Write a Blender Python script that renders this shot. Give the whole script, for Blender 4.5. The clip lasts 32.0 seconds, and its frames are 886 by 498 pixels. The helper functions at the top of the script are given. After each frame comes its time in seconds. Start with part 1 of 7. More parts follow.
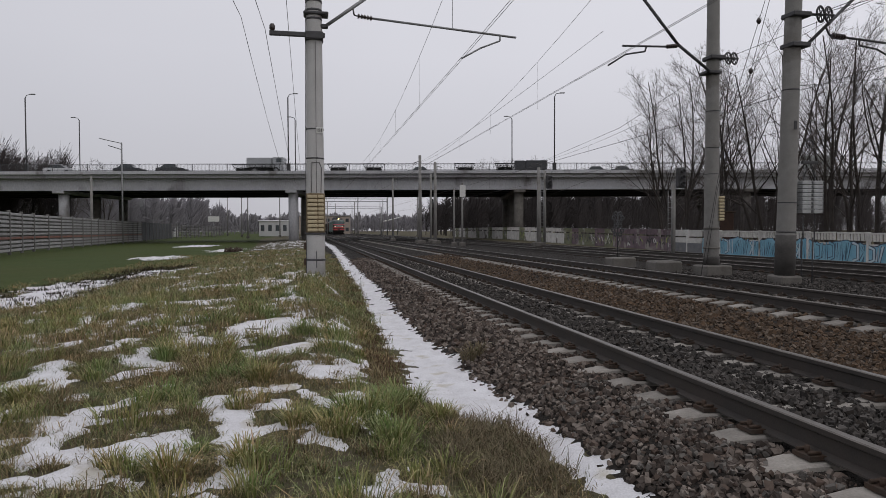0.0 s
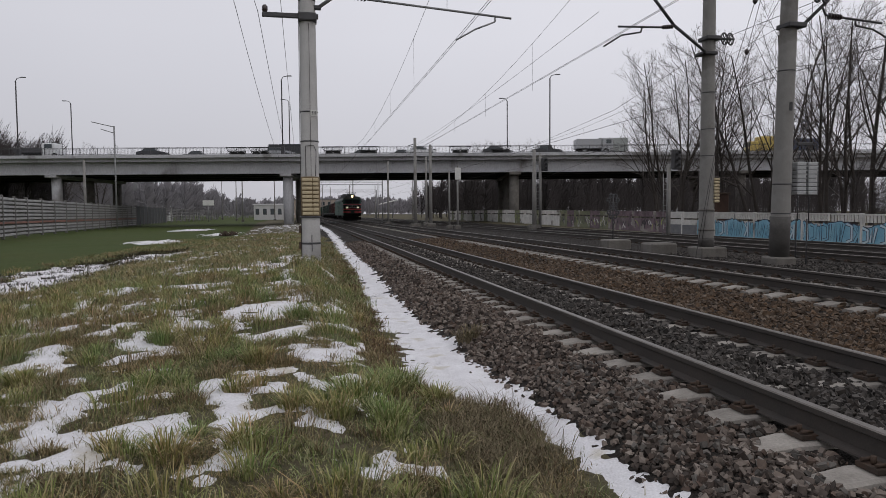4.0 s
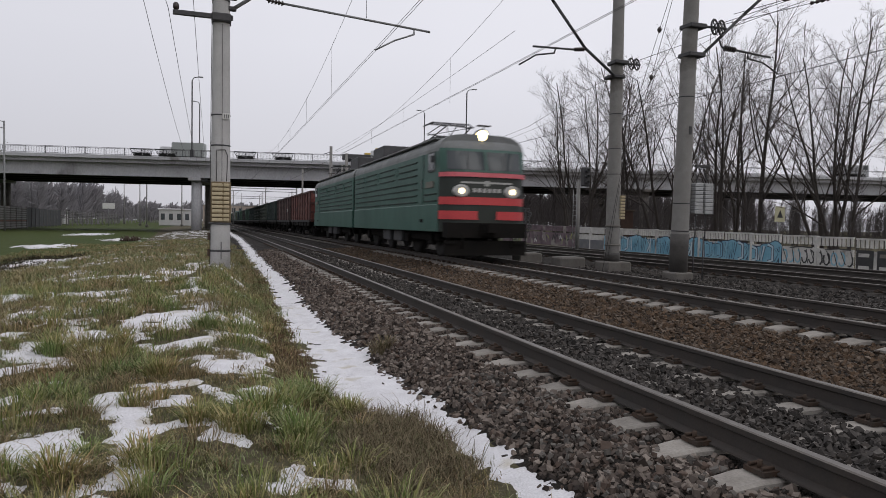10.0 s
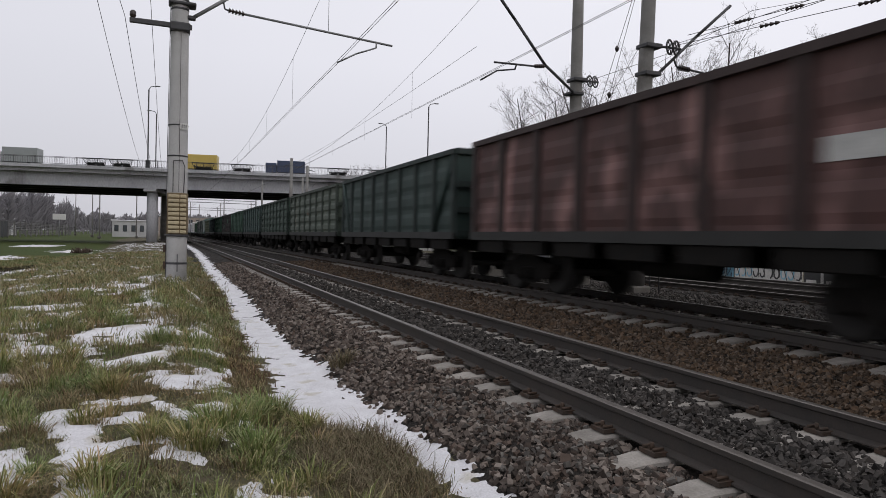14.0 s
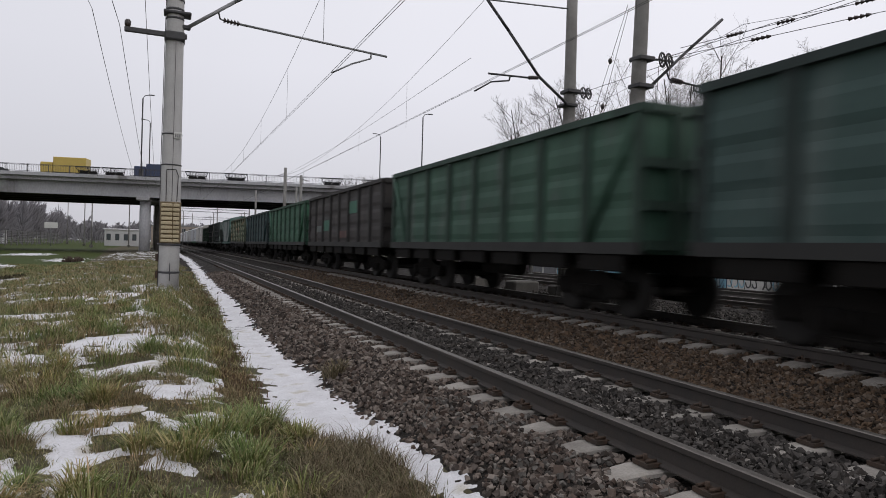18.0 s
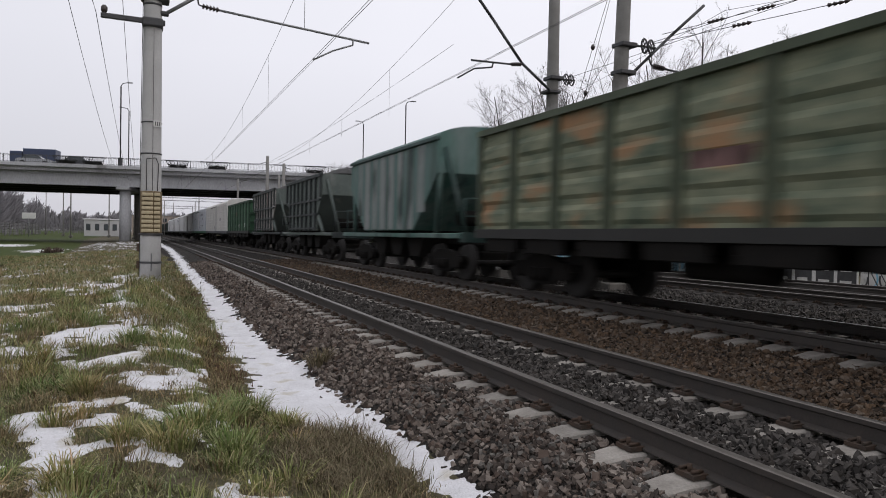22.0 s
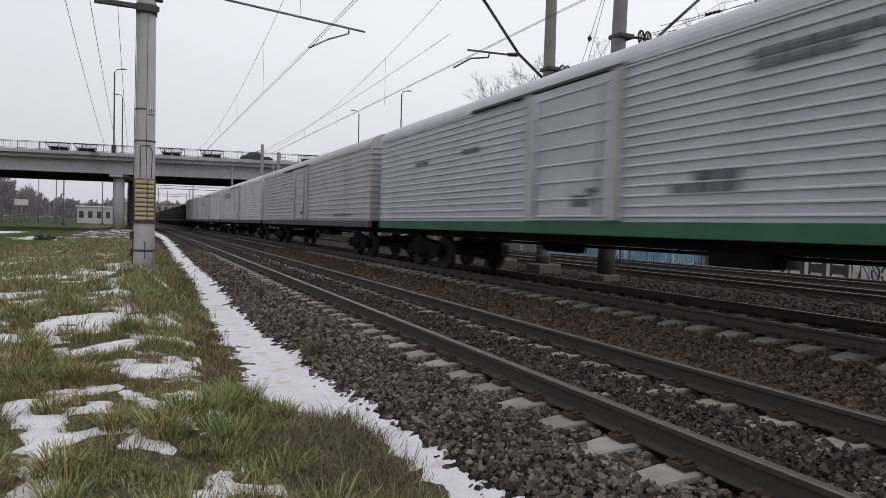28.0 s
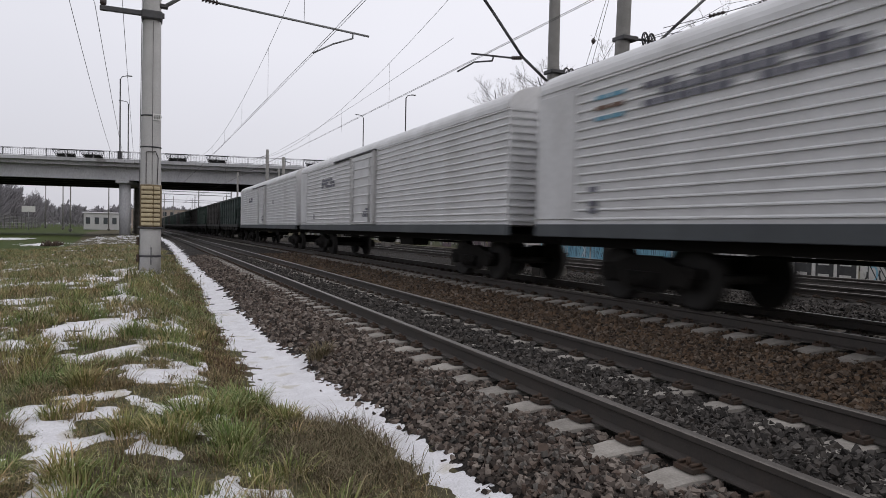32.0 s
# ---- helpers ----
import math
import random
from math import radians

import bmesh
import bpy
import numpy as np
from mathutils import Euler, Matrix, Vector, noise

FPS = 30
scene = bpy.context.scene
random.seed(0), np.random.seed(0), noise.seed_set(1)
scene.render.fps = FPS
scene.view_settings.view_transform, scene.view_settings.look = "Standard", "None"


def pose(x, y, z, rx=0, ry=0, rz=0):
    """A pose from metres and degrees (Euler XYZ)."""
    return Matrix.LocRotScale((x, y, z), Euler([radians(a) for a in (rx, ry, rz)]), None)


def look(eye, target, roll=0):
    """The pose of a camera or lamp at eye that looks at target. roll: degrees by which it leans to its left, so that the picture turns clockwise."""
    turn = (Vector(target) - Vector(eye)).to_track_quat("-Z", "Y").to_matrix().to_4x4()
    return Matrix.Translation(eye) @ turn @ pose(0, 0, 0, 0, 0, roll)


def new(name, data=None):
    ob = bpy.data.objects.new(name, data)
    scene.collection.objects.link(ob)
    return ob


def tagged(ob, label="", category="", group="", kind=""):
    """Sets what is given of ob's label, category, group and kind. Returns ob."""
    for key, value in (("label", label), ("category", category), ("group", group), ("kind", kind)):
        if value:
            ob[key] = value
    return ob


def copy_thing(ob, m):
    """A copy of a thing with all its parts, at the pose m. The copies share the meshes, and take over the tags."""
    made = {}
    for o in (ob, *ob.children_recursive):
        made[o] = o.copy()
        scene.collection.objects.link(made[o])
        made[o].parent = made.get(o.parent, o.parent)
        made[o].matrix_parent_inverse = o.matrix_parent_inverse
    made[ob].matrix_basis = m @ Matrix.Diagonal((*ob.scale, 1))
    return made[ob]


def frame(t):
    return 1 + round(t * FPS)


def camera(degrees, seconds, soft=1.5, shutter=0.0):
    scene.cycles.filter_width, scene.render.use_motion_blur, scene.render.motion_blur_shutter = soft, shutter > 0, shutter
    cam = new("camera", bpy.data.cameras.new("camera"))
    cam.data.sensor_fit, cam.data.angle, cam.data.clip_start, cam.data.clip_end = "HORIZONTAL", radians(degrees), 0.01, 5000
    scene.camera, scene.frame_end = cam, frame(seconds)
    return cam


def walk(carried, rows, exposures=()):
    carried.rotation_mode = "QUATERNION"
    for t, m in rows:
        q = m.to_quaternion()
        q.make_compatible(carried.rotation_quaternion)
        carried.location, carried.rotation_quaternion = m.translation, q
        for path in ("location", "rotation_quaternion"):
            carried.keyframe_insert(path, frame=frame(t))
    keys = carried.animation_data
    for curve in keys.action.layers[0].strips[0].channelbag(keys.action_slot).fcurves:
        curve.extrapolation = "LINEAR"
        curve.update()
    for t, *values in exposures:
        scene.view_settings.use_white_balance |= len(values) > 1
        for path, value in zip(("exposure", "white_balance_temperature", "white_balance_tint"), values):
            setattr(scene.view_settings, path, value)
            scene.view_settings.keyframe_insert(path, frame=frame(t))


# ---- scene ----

# The world: x to the right of the tracks, y along them, z up from the first track's rail head; the camera stands at x = y = 0.
cam = camera(67.6, 32.0, soft=0.75, shutter=0.62)
PATH = [
    (0, pose(0, 0, 1.26, 88.39, 0.16, -10.89)),
    (0.5, pose(0, 0, 1.26, 88.08, 0.28, -10.70)),
    (1, pose(0, 0, 1.26, 87.73, 0.46, -10.55)),
    (1.5, pose(0, 0, 1.26, 87.21, 0.19, -11.01)),
    (2, pose(0, 0, 1.26, 87.15, 0.34, -10.73)),
    (2.5, pose(0, 0, 1.26, 87.26, 0.38, -10.80)),
    (4.5, pose(0, 0, 1.26, 86.86, 0.27, -11.71)),
    (5, pose(0, 0, 1.26, 87.21, 0.04, -12.36)),
    (5.5, pose(0, 0, 1.26, 87.38, -0.01, -12.81)),
    (6, pose(0, 0, 1.26, 87.22, -0.26, -13.24)),
    (6.5, pose(0, 0, 1.26, 87.46, -0.37, -13.79)),
    (7, pose(0, 0, 1.26, 87.27, -0.33, -14.36)),
    (7.5, pose(0, 0, 1.26, 87.48, -0.57, -14.80)),
    (8, pose(0, 0, 1.26, 87.02, -0.77, -15.31)),
    (8.5, pose(0, 0, 1.26, 87.43, -0.91, -16.56)),
    (9, pose(0, 0, 1.26, 87.58, -1.05, -17.62)),
    (9.5, pose(0, 0, 1.26, 87.52, -0.86, -17.98)),
    (10, pose(0, 0, 1.26, 87.88, -1.00, -18.58)),
    (10.5, pose(0, 0, 1.26, 87.61, -1.14, -18.91)),
    (11, pose(0, 0, 1.26, 87.68, -1.22, -19.42)),
    (11.5, pose(0, 0, 1.26, 88.12, -1.12, -19.84)),
    (12, pose(0, 0, 1.26, 87.87, -1.18, -20.52)),
    (12.5, pose(0, 0, 1.26, 88.11, -1.38, -20.98)),
    (13, pose(0, 0, 1.26, 88.76, -1.43, -21.38)),
    (13.5, pose(0, 0, 1.26, 89.07, -1.20, -21.79)),
    (15.5, pose(0, 0, 1.26, 89.12, -1.57, -22.22)),
    (16, pose(0, 0, 1.26, 89.90, -1.55, -21.83)),
    (16.5, pose(0, 0, 1.26, 90.28, -1.47, -22.54)),
    (17, pose(0, 0, 1.26, 90.27, -1.08, -21.35)),
    (17.5, pose(0, 0, 1.26, 90.65, -1.49, -22.07)),
    (18, pose(0, 0, 1.26, 89.99, -1.54, -22.47)),
    (18.5, pose(0, 0, 1.26, 89.47, -1.44, -22.43)),
    (19, pose(0, 0, 1.26, 88.70, -1.64, -23.86)),
    (19.5, pose(0, 0, 1.26, 88.62, -1.40, -23.28)),
    (20, pose(0, 0, 1.26, 90.16, -1.45, -23.13)),
    (20.5, pose(0, 0, 1.26, 89.27, -1.15, -23.23)),
    (21, pose(0, 0, 1.26, 88.96, -1.20, -24.46)),
    (21.5, pose(0, 0, 1.26, 89.41, -0.83, -24.17)),
    (22, pose(0, 0, 1.26, 88.95, -1.09, -23.84)),
    (22.5, pose(0, 0, 1.26, 88.03, -2.10, -24.09)),
    (23, pose(0, 0, 1.26, 88.76, -1.71, -24.80)),
    (23.5, pose(0, 0, 1.26, 88.67, -1.09, -24.76)),
    (24, pose(0, 0, 1.26, 88.51, -1.31, -24.58)),
    (24.5, pose(0, 0, 1.26, 88.94, -1.53, -24.14)),
    (25, pose(0, 0, 1.26, 88.17, -1.40, -23.41)),
    (25.5, pose(0, 0, 1.26, 88.09, -1.34, -23.11)),
    (27.5, pose(0, 0, 1.26, 87.91, -1.51, -24.08)),
    (28, pose(0, 0, 1.26, 88.13, -1.58, -24.29)),
    (28.5, pose(0, 0, 1.26, 88.13, -1.59, -24.33)),
    (29, pose(0, 0, 1.26, 87.92, -1.54, -24.27)),
    (29.5, pose(0, 0, 1.26, 88.05, -1.69, -24.42)),
    (30, pose(0, 0, 1.26, 88.18, -1.65, -24.50)),
    (30.5, pose(0, 0, 1.26, 87.78, -1.50, -24.08)),
    (31, pose(0, 0, 1.26, 87.93, -1.29, -23.94)),
    (31.5, pose(0, 0, 1.26, 88.11, -1.17, -23.92)),
    (32, pose(0, 0, 1.26, 88.43, -1.17, -23.85)),
]
EXPOSURES = [(0, 0.04), (5, 0.14), (9, 0.22), (10, 0.24), (11, 0.46), (12, 0.44), (13, 0.32), (16, 0.27), (18, 0.27), (19, 0.36), (20, 0.42), (21, 0.42), (22, 0.38), (23, 0.52), (24, 0.47), (25, 0.44), (28, 0.36), (32, 0.36)]
walk(cam, PATH, EXPOSURES)

# ---- light: an overcast winter day ----
world = bpy.data.worlds.new("overcast_sky")
scene.world = world
world.use_nodes = True
wn, wl = world.node_tree.nodes, world.node_tree.links
wn.clear()
w_out = wn.new("ShaderNodeOutputWorld")
w_bg = wn.new("ShaderNodeBackground")
w_sky = wn.new("ShaderNodeTexSky")
w_sky.sky_type = "NISHITA"
w_sky.sun_disc = False
w_sky.sun_elevation, w_sky.sun_rotation = radians(22), radians(150)
w_sky.air_density, w_sky.dust_density = 1.0, 4.0
w_co = wn.new("ShaderNodeTexCoord")
w_sep = wn.new("ShaderNodeSeparateXYZ")
w_ramp = wn.new("ShaderNodeValToRGB")
w_ramp.color_ramp.elements[0].position, w_ramp.color_ramp.elements[0].color = 0.0, (0.53, 0.525, 0.575, 1)
w_ramp.color_ramp.elements[1].position, w_ramp.color_ramp.elements[1].color = 1.0, (0.86, 0.86, 0.91, 1)
e = w_ramp.color_ramp.elements.new(0.25)
e.color = (0.68, 0.675, 0.73, 1)
w_noise = wn.new("ShaderNodeTexNoise")
w_noise.inputs["Scale"].default_value, w_noise.inputs["Detail"].default_value = 1.6, 4
w_cloud = wn.new("ShaderNodeMapRange")
w_cloud.inputs["To Min"].default_value, w_cloud.inputs["To Max"].default_value = 0.93, 1.07
w_mul = wn.new("ShaderNodeMix")
w_mul.data_type, w_mul.blend_type = "RGBA", "MULTIPLY"
w_mul.inputs["Factor"].default_value = 1.0
w_dim = wn.new("ShaderNodeMix")
w_dim.data_type, w_dim.blend_type = "RGBA", "MULTIPLY"
w_dim.inputs["Factor"].default_value = 1.0
w_dim.inputs[7].default_value = (0.1, 0.1, 0.1, 1)
w_mix = wn.new("ShaderNodeMix")
w_mix.data_type = "RGBA"
w_mix.inputs["Factor"].default_value = 0.94
wl.new(w_co.outputs["Generated"], w_sep.inputs[0])
wl.new(w_sep.outputs["Z"], w_ramp.inputs["Fac"])
wl.new(w_co.outputs["Generated"], w_noise.inputs["Vector"])
wl.new(w_noise.outputs["Fac"], w_cloud.inputs["Value"])
wl.new(w_ramp.outputs["Color"], w_mul.inputs[6])
# the cloud is a little brighter on the sun's side
w_side = wn.new("ShaderNodeMath")
w_side.operation = "MULTIPLY_ADD"
w_side.inputs[1].default_value, w_side.inputs[2].default_value = 0.16, 0.95
w_both = wn.new("ShaderNodeMath")
w_both.operation = "MULTIPLY"
wl.new(w_sep.outputs["X"], w_side.inputs[0])
wl.new(w_side.outputs[0], w_both.inputs[0])
wl.new(w_cloud.outputs["Result"], w_both.inputs[1])
wl.new(w_both.outputs[0], w_mul.inputs[7])
wl.new(w_sky.outputs["Color"], w_dim.inputs[6])
wl.new(w_dim.outputs[2], w_mix.inputs[6])
wl.new(w_mul.outputs[2], w_mix.inputs[7])
wl.new(w_mix.outputs[2], w_bg.inputs["Color"])
w_bg.inputs["Strength"].default_value = 1.0
wl.new(w_bg.outputs[0], w_out.inputs[0])

sun_data = bpy.data.lights.new("sun", "SUN")
sun_data.energy, sun_data.angle, sun_data.color = 0.25, radians(40), (1.0, 0.97, 0.93)
sun = new("sun", sun_data)
sun.matrix_world = look((0, 0, 30), (-6, 10, 18))

# ---- materials ----
def material(name, colour, rough=0.8, metal=0.0, second=None, scale=3.0, fine=40.0, mix=0.6, bump=0.3, depth=0.01, space="Object",
             third=None, patch=0.0, patch_scale=0.6, random_tint=0.0, streak=1.0, detail=6):
    """Base colour with a coarse variation towards second, patches of third, fine grain in colour and relief."""
    m = bpy.data.materials.new(name)
    m.use_nodes = True
    n, l = m.node_tree.nodes, m.node_tree.links
    b = n["Principled BSDF"]
    b.inputs["Roughness"].default_value, b.inputs["Metallic"].default_value = rough, metal
    if rough >= 0.9:
        b.inputs["Specular IOR Level"].default_value = 0.15
    co = n.new("ShaderNodeTexCoord")
    vec = co.outputs[space] if space != "World" else n.new("ShaderNodeNewGeometry").outputs["Position"]
    mp = n.new("ShaderNodeMapping")
    mp.inputs["Scale"].default_value = (1, 1, streak)
    l.new(vec, mp.inputs["Vector"])
    vec = mp.outputs["Vector"]
    n1 = n.new("ShaderNodeTexNoise")
    n1.inputs["Scale"].default_value, n1.inputs["Detail"].default_value = scale, detail
    n1.inputs["Roughness"].default_value = 0.65
    n2 = n.new("ShaderNodeTexNoise")
    n2.inputs["Scale"].default_value, n2.inputs["Detail"].default_value = fine, 4
    l.new(vec, n1.inputs["Vector"]), l.new(vec, n2.inputs["Vector"])
    if second is None:
        second = [c * 0.7 for c in colour]
    r1 = n.new("ShaderNodeMapRange")
    r1.inputs["From Min"].default_value, r1.inputs["From Max"].default_value = 0.35, 0.68
    r1.inputs["To Max"].default_value = mix
    l.new(n1.outputs["Fac"], r1.inputs["Value"])
    mx = n.new("ShaderNodeMix")
    mx.data_type = "RGBA"
    mx.inputs[6].default_value, mx.inputs[7].default_value = (*colour, 1), (*second, 1)
    l.new(r1.outputs["Result"], mx.inputs["Factor"])
    last = mx.outputs[2]
    if third is not None:
        n3 = n.new("ShaderNodeTexNoise")
        n3.inputs["Scale"].default_value, n3.inputs["Detail"].default_value = patch_scale, 5
        l.new(vec, n3.inputs["Vector"])
        r3 = n.new("ShaderNodeMapRange")
        r3.inputs["From Min"].default_value, r3.inputs["From Max"].default_value = 0.62 - patch * 0.25, 0.70 - patch * 0.2
        l.new(n3.outputs["Fac"], r3.inputs["Value"])
        m3 = n.new("ShaderNodeMix")
        m3.data_type = "RGBA"
        m3.inputs[7].default_value = (*third, 1)
        l.new(r3.outputs["Result"], m3.inputs["Factor"]), l.new(last, m3.inputs[6])
        last = m3.outputs[2]
    r2 = n.new("ShaderNodeMapRange")
    r2.inputs["To Min"].default_value, r2.inputs["To Max"].default_value = 0.72, 1.28
    l.new(n2.outputs["Fac"], r2.inputs["Value"])
    grain = r2.outputs["Result"]
    if random_tint:
        inf = n.new("ShaderNodeObjectInfo")
        rr = n.new("ShaderNodeMapRange")
        rr.inputs["To Min"].default_value, rr.inputs["To Max"].default_value = 1 - random_tint, 1 + random_tint
        l.new(inf.outputs["Random"], rr.inputs["Value"])
        mm = n.new("ShaderNodeMath")
        mm.operation = "MULTIPLY"
        l.new(grain, mm.inputs[0]), l.new(rr.outputs["Result"], mm.inputs[1])
        grain = mm.outputs[0]
    gm = n.new("ShaderNodeMix")
    gm.data_type, gm.blend_type = "RGBA", "MULTIPLY"
    gm.inputs["Factor"].default_value = 1.0
    l.new(last, gm.inputs[6]), l.new(grain, gm.inputs[7])
    l.new(gm.outputs[2], b.inputs["Base Color"])
    rm = n.new("ShaderNodeMapRange")
    rm.inputs["To Min"].default_value, rm.inputs["To Max"].default_value = max(rough - 0.12, 0.05), min(rough + 0.12, 1)
    l.new(n1.outputs["Fac"], rm.inputs["Value"])
    l.new(rm.outputs["Result"], b.inputs["Roughness"])
    if bump:
        bp = n.new("ShaderNodeBump")
        bp.inputs["Strength"].default_value, bp.inputs["Distance"].default_value = bump, depth
        l.new(n2.outputs["Fac"], bp.inputs["Height"]), l.new(bp.outputs["Normal"], b.inputs["Normal"])
    return m


def island_material(name, colours, rough=0.9, value=0.35, patches=False):
    """Loose pieces in one mesh: each takes its own colour along a ramp."""
    m = bpy.data.materials.new(name)
    m.use_nodes = True
    n, l = m.node_tree.nodes, m.node_tree.links
    b = n["Principled BSDF"]
    b.inputs["Roughness"].default_value = rough
    b.inputs["Specular IOR Level"].default_value = 0.2
    g = n.new("ShaderNodeNewGeometry")
    ramp = n.new("ShaderNodeValToRGB")
    el = ramp.color_ramp.elements
    for i, c in enumerate(colours):
        p = i / (len(colours) - 1)
        q = el[0] if i == 0 else el[len(el) - 1] if i == len(colours) - 1 else el.new(p)
        q.position, q.color = p, (*c, 1)
    l.new(g.outputs["Random Per Island"], ramp.inputs["Fac"])
    ns = n.new("ShaderNodeTexNoise")
    ns.inputs["Scale"].default_value = 30
    l.new(g.outputs["Position"], ns.inputs["Vector"])
    r = n.new("ShaderNodeMapRange")
    r.inputs["To Min"].default_value, r.inputs["To Max"].default_value = 1 - value, 1 + value
    l.new(ns.outputs["Fac"], r.inputs["Value"])
    gm = n.new("ShaderNodeMix")
    gm.data_type, gm.blend_type = "RGBA", "MULTIPLY"
    gm.inputs["Factor"].default_value = 1.0
    l.new(ramp.outputs["Color"], gm.inputs[6]), l.new(r.outputs["Result"], gm.inputs[7])
    last = gm.outputs[2]
    if patches:                     # greener and browner spots, some paces across
        pn = n.new("ShaderNodeTexNoise")
        pn.inputs["Scale"].default_value, pn.inputs["Detail"].default_value = 1.7, 4
        l.new(g.outputs["Position"], pn.inputs["Vector"])
        pr = n.new("ShaderNodeValToRGB")
        pe = pr.color_ramp.elements
        pe[0].position, pe[0].color, pe[1].position, pe[1].color = .36, (1.62, 1.30, 1.30, 1), .64, (1.0, 1.26, 1.10, 1)
        l.new(pn.outputs["Fac"], pr.inputs["Fac"])
        pm = n.new("ShaderNodeMix")
        pm.data_type, pm.blend_type = "RGBA", "MULTIPLY"
        pm.inputs["Factor"].default_value = 1.0
        l.new(last, pm.inputs[6]), l.new(pr.outputs["Color"], pm.inputs[7])
        last = pm.outputs[2]
    l.new(last, b.inputs["Base Color"])
    return m


def glow(name, colour, strength):
    m = bpy.data.materials.new(name)
    m.use_nodes = True
    b = m.node_tree.nodes["Principled BSDF"]
    b.inputs["Base Color"].default_value = (*colour, 1)
    b.inputs["Emission Color"].default_value = (*colour, 1)
    b.inputs["Emission Strength"].default_value = strength
    return m


M = {
    "rail_side": material("rail_rust", (0.034, 0.030, 0.027), 0.7, 0.1, (0.058, 0.046, 0.039), 4, 60, 0.7, 0.4, 0.004, "World"),
    "rail_top": material("rail_polished", (0.17, 0.155, 0.14), 0.45, 0.7, (0.09, 0.08, 0.07), 3, 50, 0.5, 0.05, 0.001, "World"),
    "sleeper": material("sleeper_concrete", (0.29, 0.27, 0.245), 0.9, 0, (0.16, 0.145, 0.13), 5, 60, 0.7, 0.5, 0.006, "World", random_tint=0.2),
    "sleeper_dark": material("sleeper_oiled", (0.05, 0.045, 0.04), 0.9, 0, (0.028, 0.024, 0.021), 5, 60, 0.7, 0.5, 0.006, "World", random_tint=0.25),
    "iron": material("rusty_iron", (0.05, 0.038, 0.03), 0.8, 0.3, (0.09, 0.05, 0.03), 8, 60, 0.7, 0.4, 0.004),
    # kept very dark: shade in the gaps between stones is put into this colour
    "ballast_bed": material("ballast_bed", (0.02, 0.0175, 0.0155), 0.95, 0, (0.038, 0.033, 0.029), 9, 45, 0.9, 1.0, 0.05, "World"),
    "concrete": material("pole_concrete", (0.46, 0.455, 0.45), 0.9, 0, (0.36, 0.355, 0.35), 2.5, 50, 0.6, 0.3, 0.005, third=(0.29, 0.28, 0.265), patch=0.1),
    "concrete_grey": material("grey_pole_concrete", (0.24, 0.235, 0.225), 0.9, 0, (0.17, 0.165, 0.155), 2.5, 50, 0.7, 0.35, 0.006, third=(0.13, 0.12, 0.11), patch=0.25),
    "concrete_dark": material("weathered_shaded_concrete", (0.17, 0.16, 0.148), 0.92, 0, (0.09, 0.083, 0.075), 1.5, 30, 0.8, 0.5, 0.01),
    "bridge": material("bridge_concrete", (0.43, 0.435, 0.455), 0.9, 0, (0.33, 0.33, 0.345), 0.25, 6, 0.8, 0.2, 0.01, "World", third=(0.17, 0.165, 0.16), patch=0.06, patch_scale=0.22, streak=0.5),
    # shade under the deck is put into this near-black colour
    "bridge_dark": material("bridge_shaded_dark", (0.026, 0.026, 0.029), 0.8, 0, (0.05, 0.047, 0.045), 0.6, 10, 0.6, 0.2, 0.01, "World"),
    "steel": material("galvanised_steel", (0.25, 0.255, 0.26), 0.6, 0.5, (0.16, 0.16, 0.16), 3, 40, 0.6, 0.1, 0.002),
    "dark_steel": material("dark_steel", (0.075, 0.075, 0.08), 0.65, 0.4, (0.045, 0.043, 0.042), 3, 40, 0.6, 0.2, 0.003),
    "wire": material("catenary_wire", (0.06, 0.055, 0.055), 0.6, 0.5, None, 2, 10, 0.4, 0),
    "porcelain": material("insulator_glaze", (0.035, 0.024, 0.022), 0.3, 0, None, 5, 30, 0.4, 0),
    "snow": material("old_snow", (0.68, 0.675, 0.70), 0.8, 0, (0.50, 0.485, 0.50), 4, 60, 0.6, 0.5, 0.012, "World", third=(0.50, 0.47, 0.42), patch=0.02, patch_scale=2.5),
    "soil": material("grass_soil", (0.085, 0.070, 0.046), 0.95, 0, (0.072, 0.072, 0.038), 1.2, 30, 0.9, 0.8, 0.03, "World", third=(0.075, 0.06, 0.034), patch=0.3, patch_scale=0.5),
    "lawn": material("far_lawn", (0.036, 0.056, 0.009), 0.95, 0, (0.05, 0.058, 0.014), 0.12, 6, 0.8, 0.6, 0.04, "World"),
    "undercarriage": material("undercarriage_grime", (0.009, 0.0085, 0.008), 0.9, 0, (0.017, 0.0145, 0.0125), 3, 30, 0.7, 0.3, 0.006),
    "tyre_steel": material("wheel_steel", (0.018, 0.016, 0.015), 0.75, 0.2, (0.012, 0.011, 0.010), 4, 30, 0.6, 0.1, 0.002),
}

# ---- tools ----
def box(bm, cx, cy, cz, sx, sy, sz, m=None, mi=0):
    """A box of that centre and size; m turns it in its thing's space."""
    v = []
    for dx, dy, dz in ((-1, -1, -1), (1, -1, -1), (1, 1, -1), (-1, 1, -1), (-1, -1, 1), (1, -1, 1), (1, 1, 1), (-1, 1, 1)):
        p = Vector((cx + dx * sx / 2, cy + dy * sy / 2, cz + dz * sz / 2))
        v.append(bm.verts.new(m @ p if m else p))
    for q in ((0, 3, 2, 1), (4, 5, 6, 7), (0, 1, 5, 4), (1, 2, 6, 5), (2, 3, 7, 6), (3, 0, 4, 7)):
        bm.faces.new([v[i] for i in q]).material_index = mi
    return v


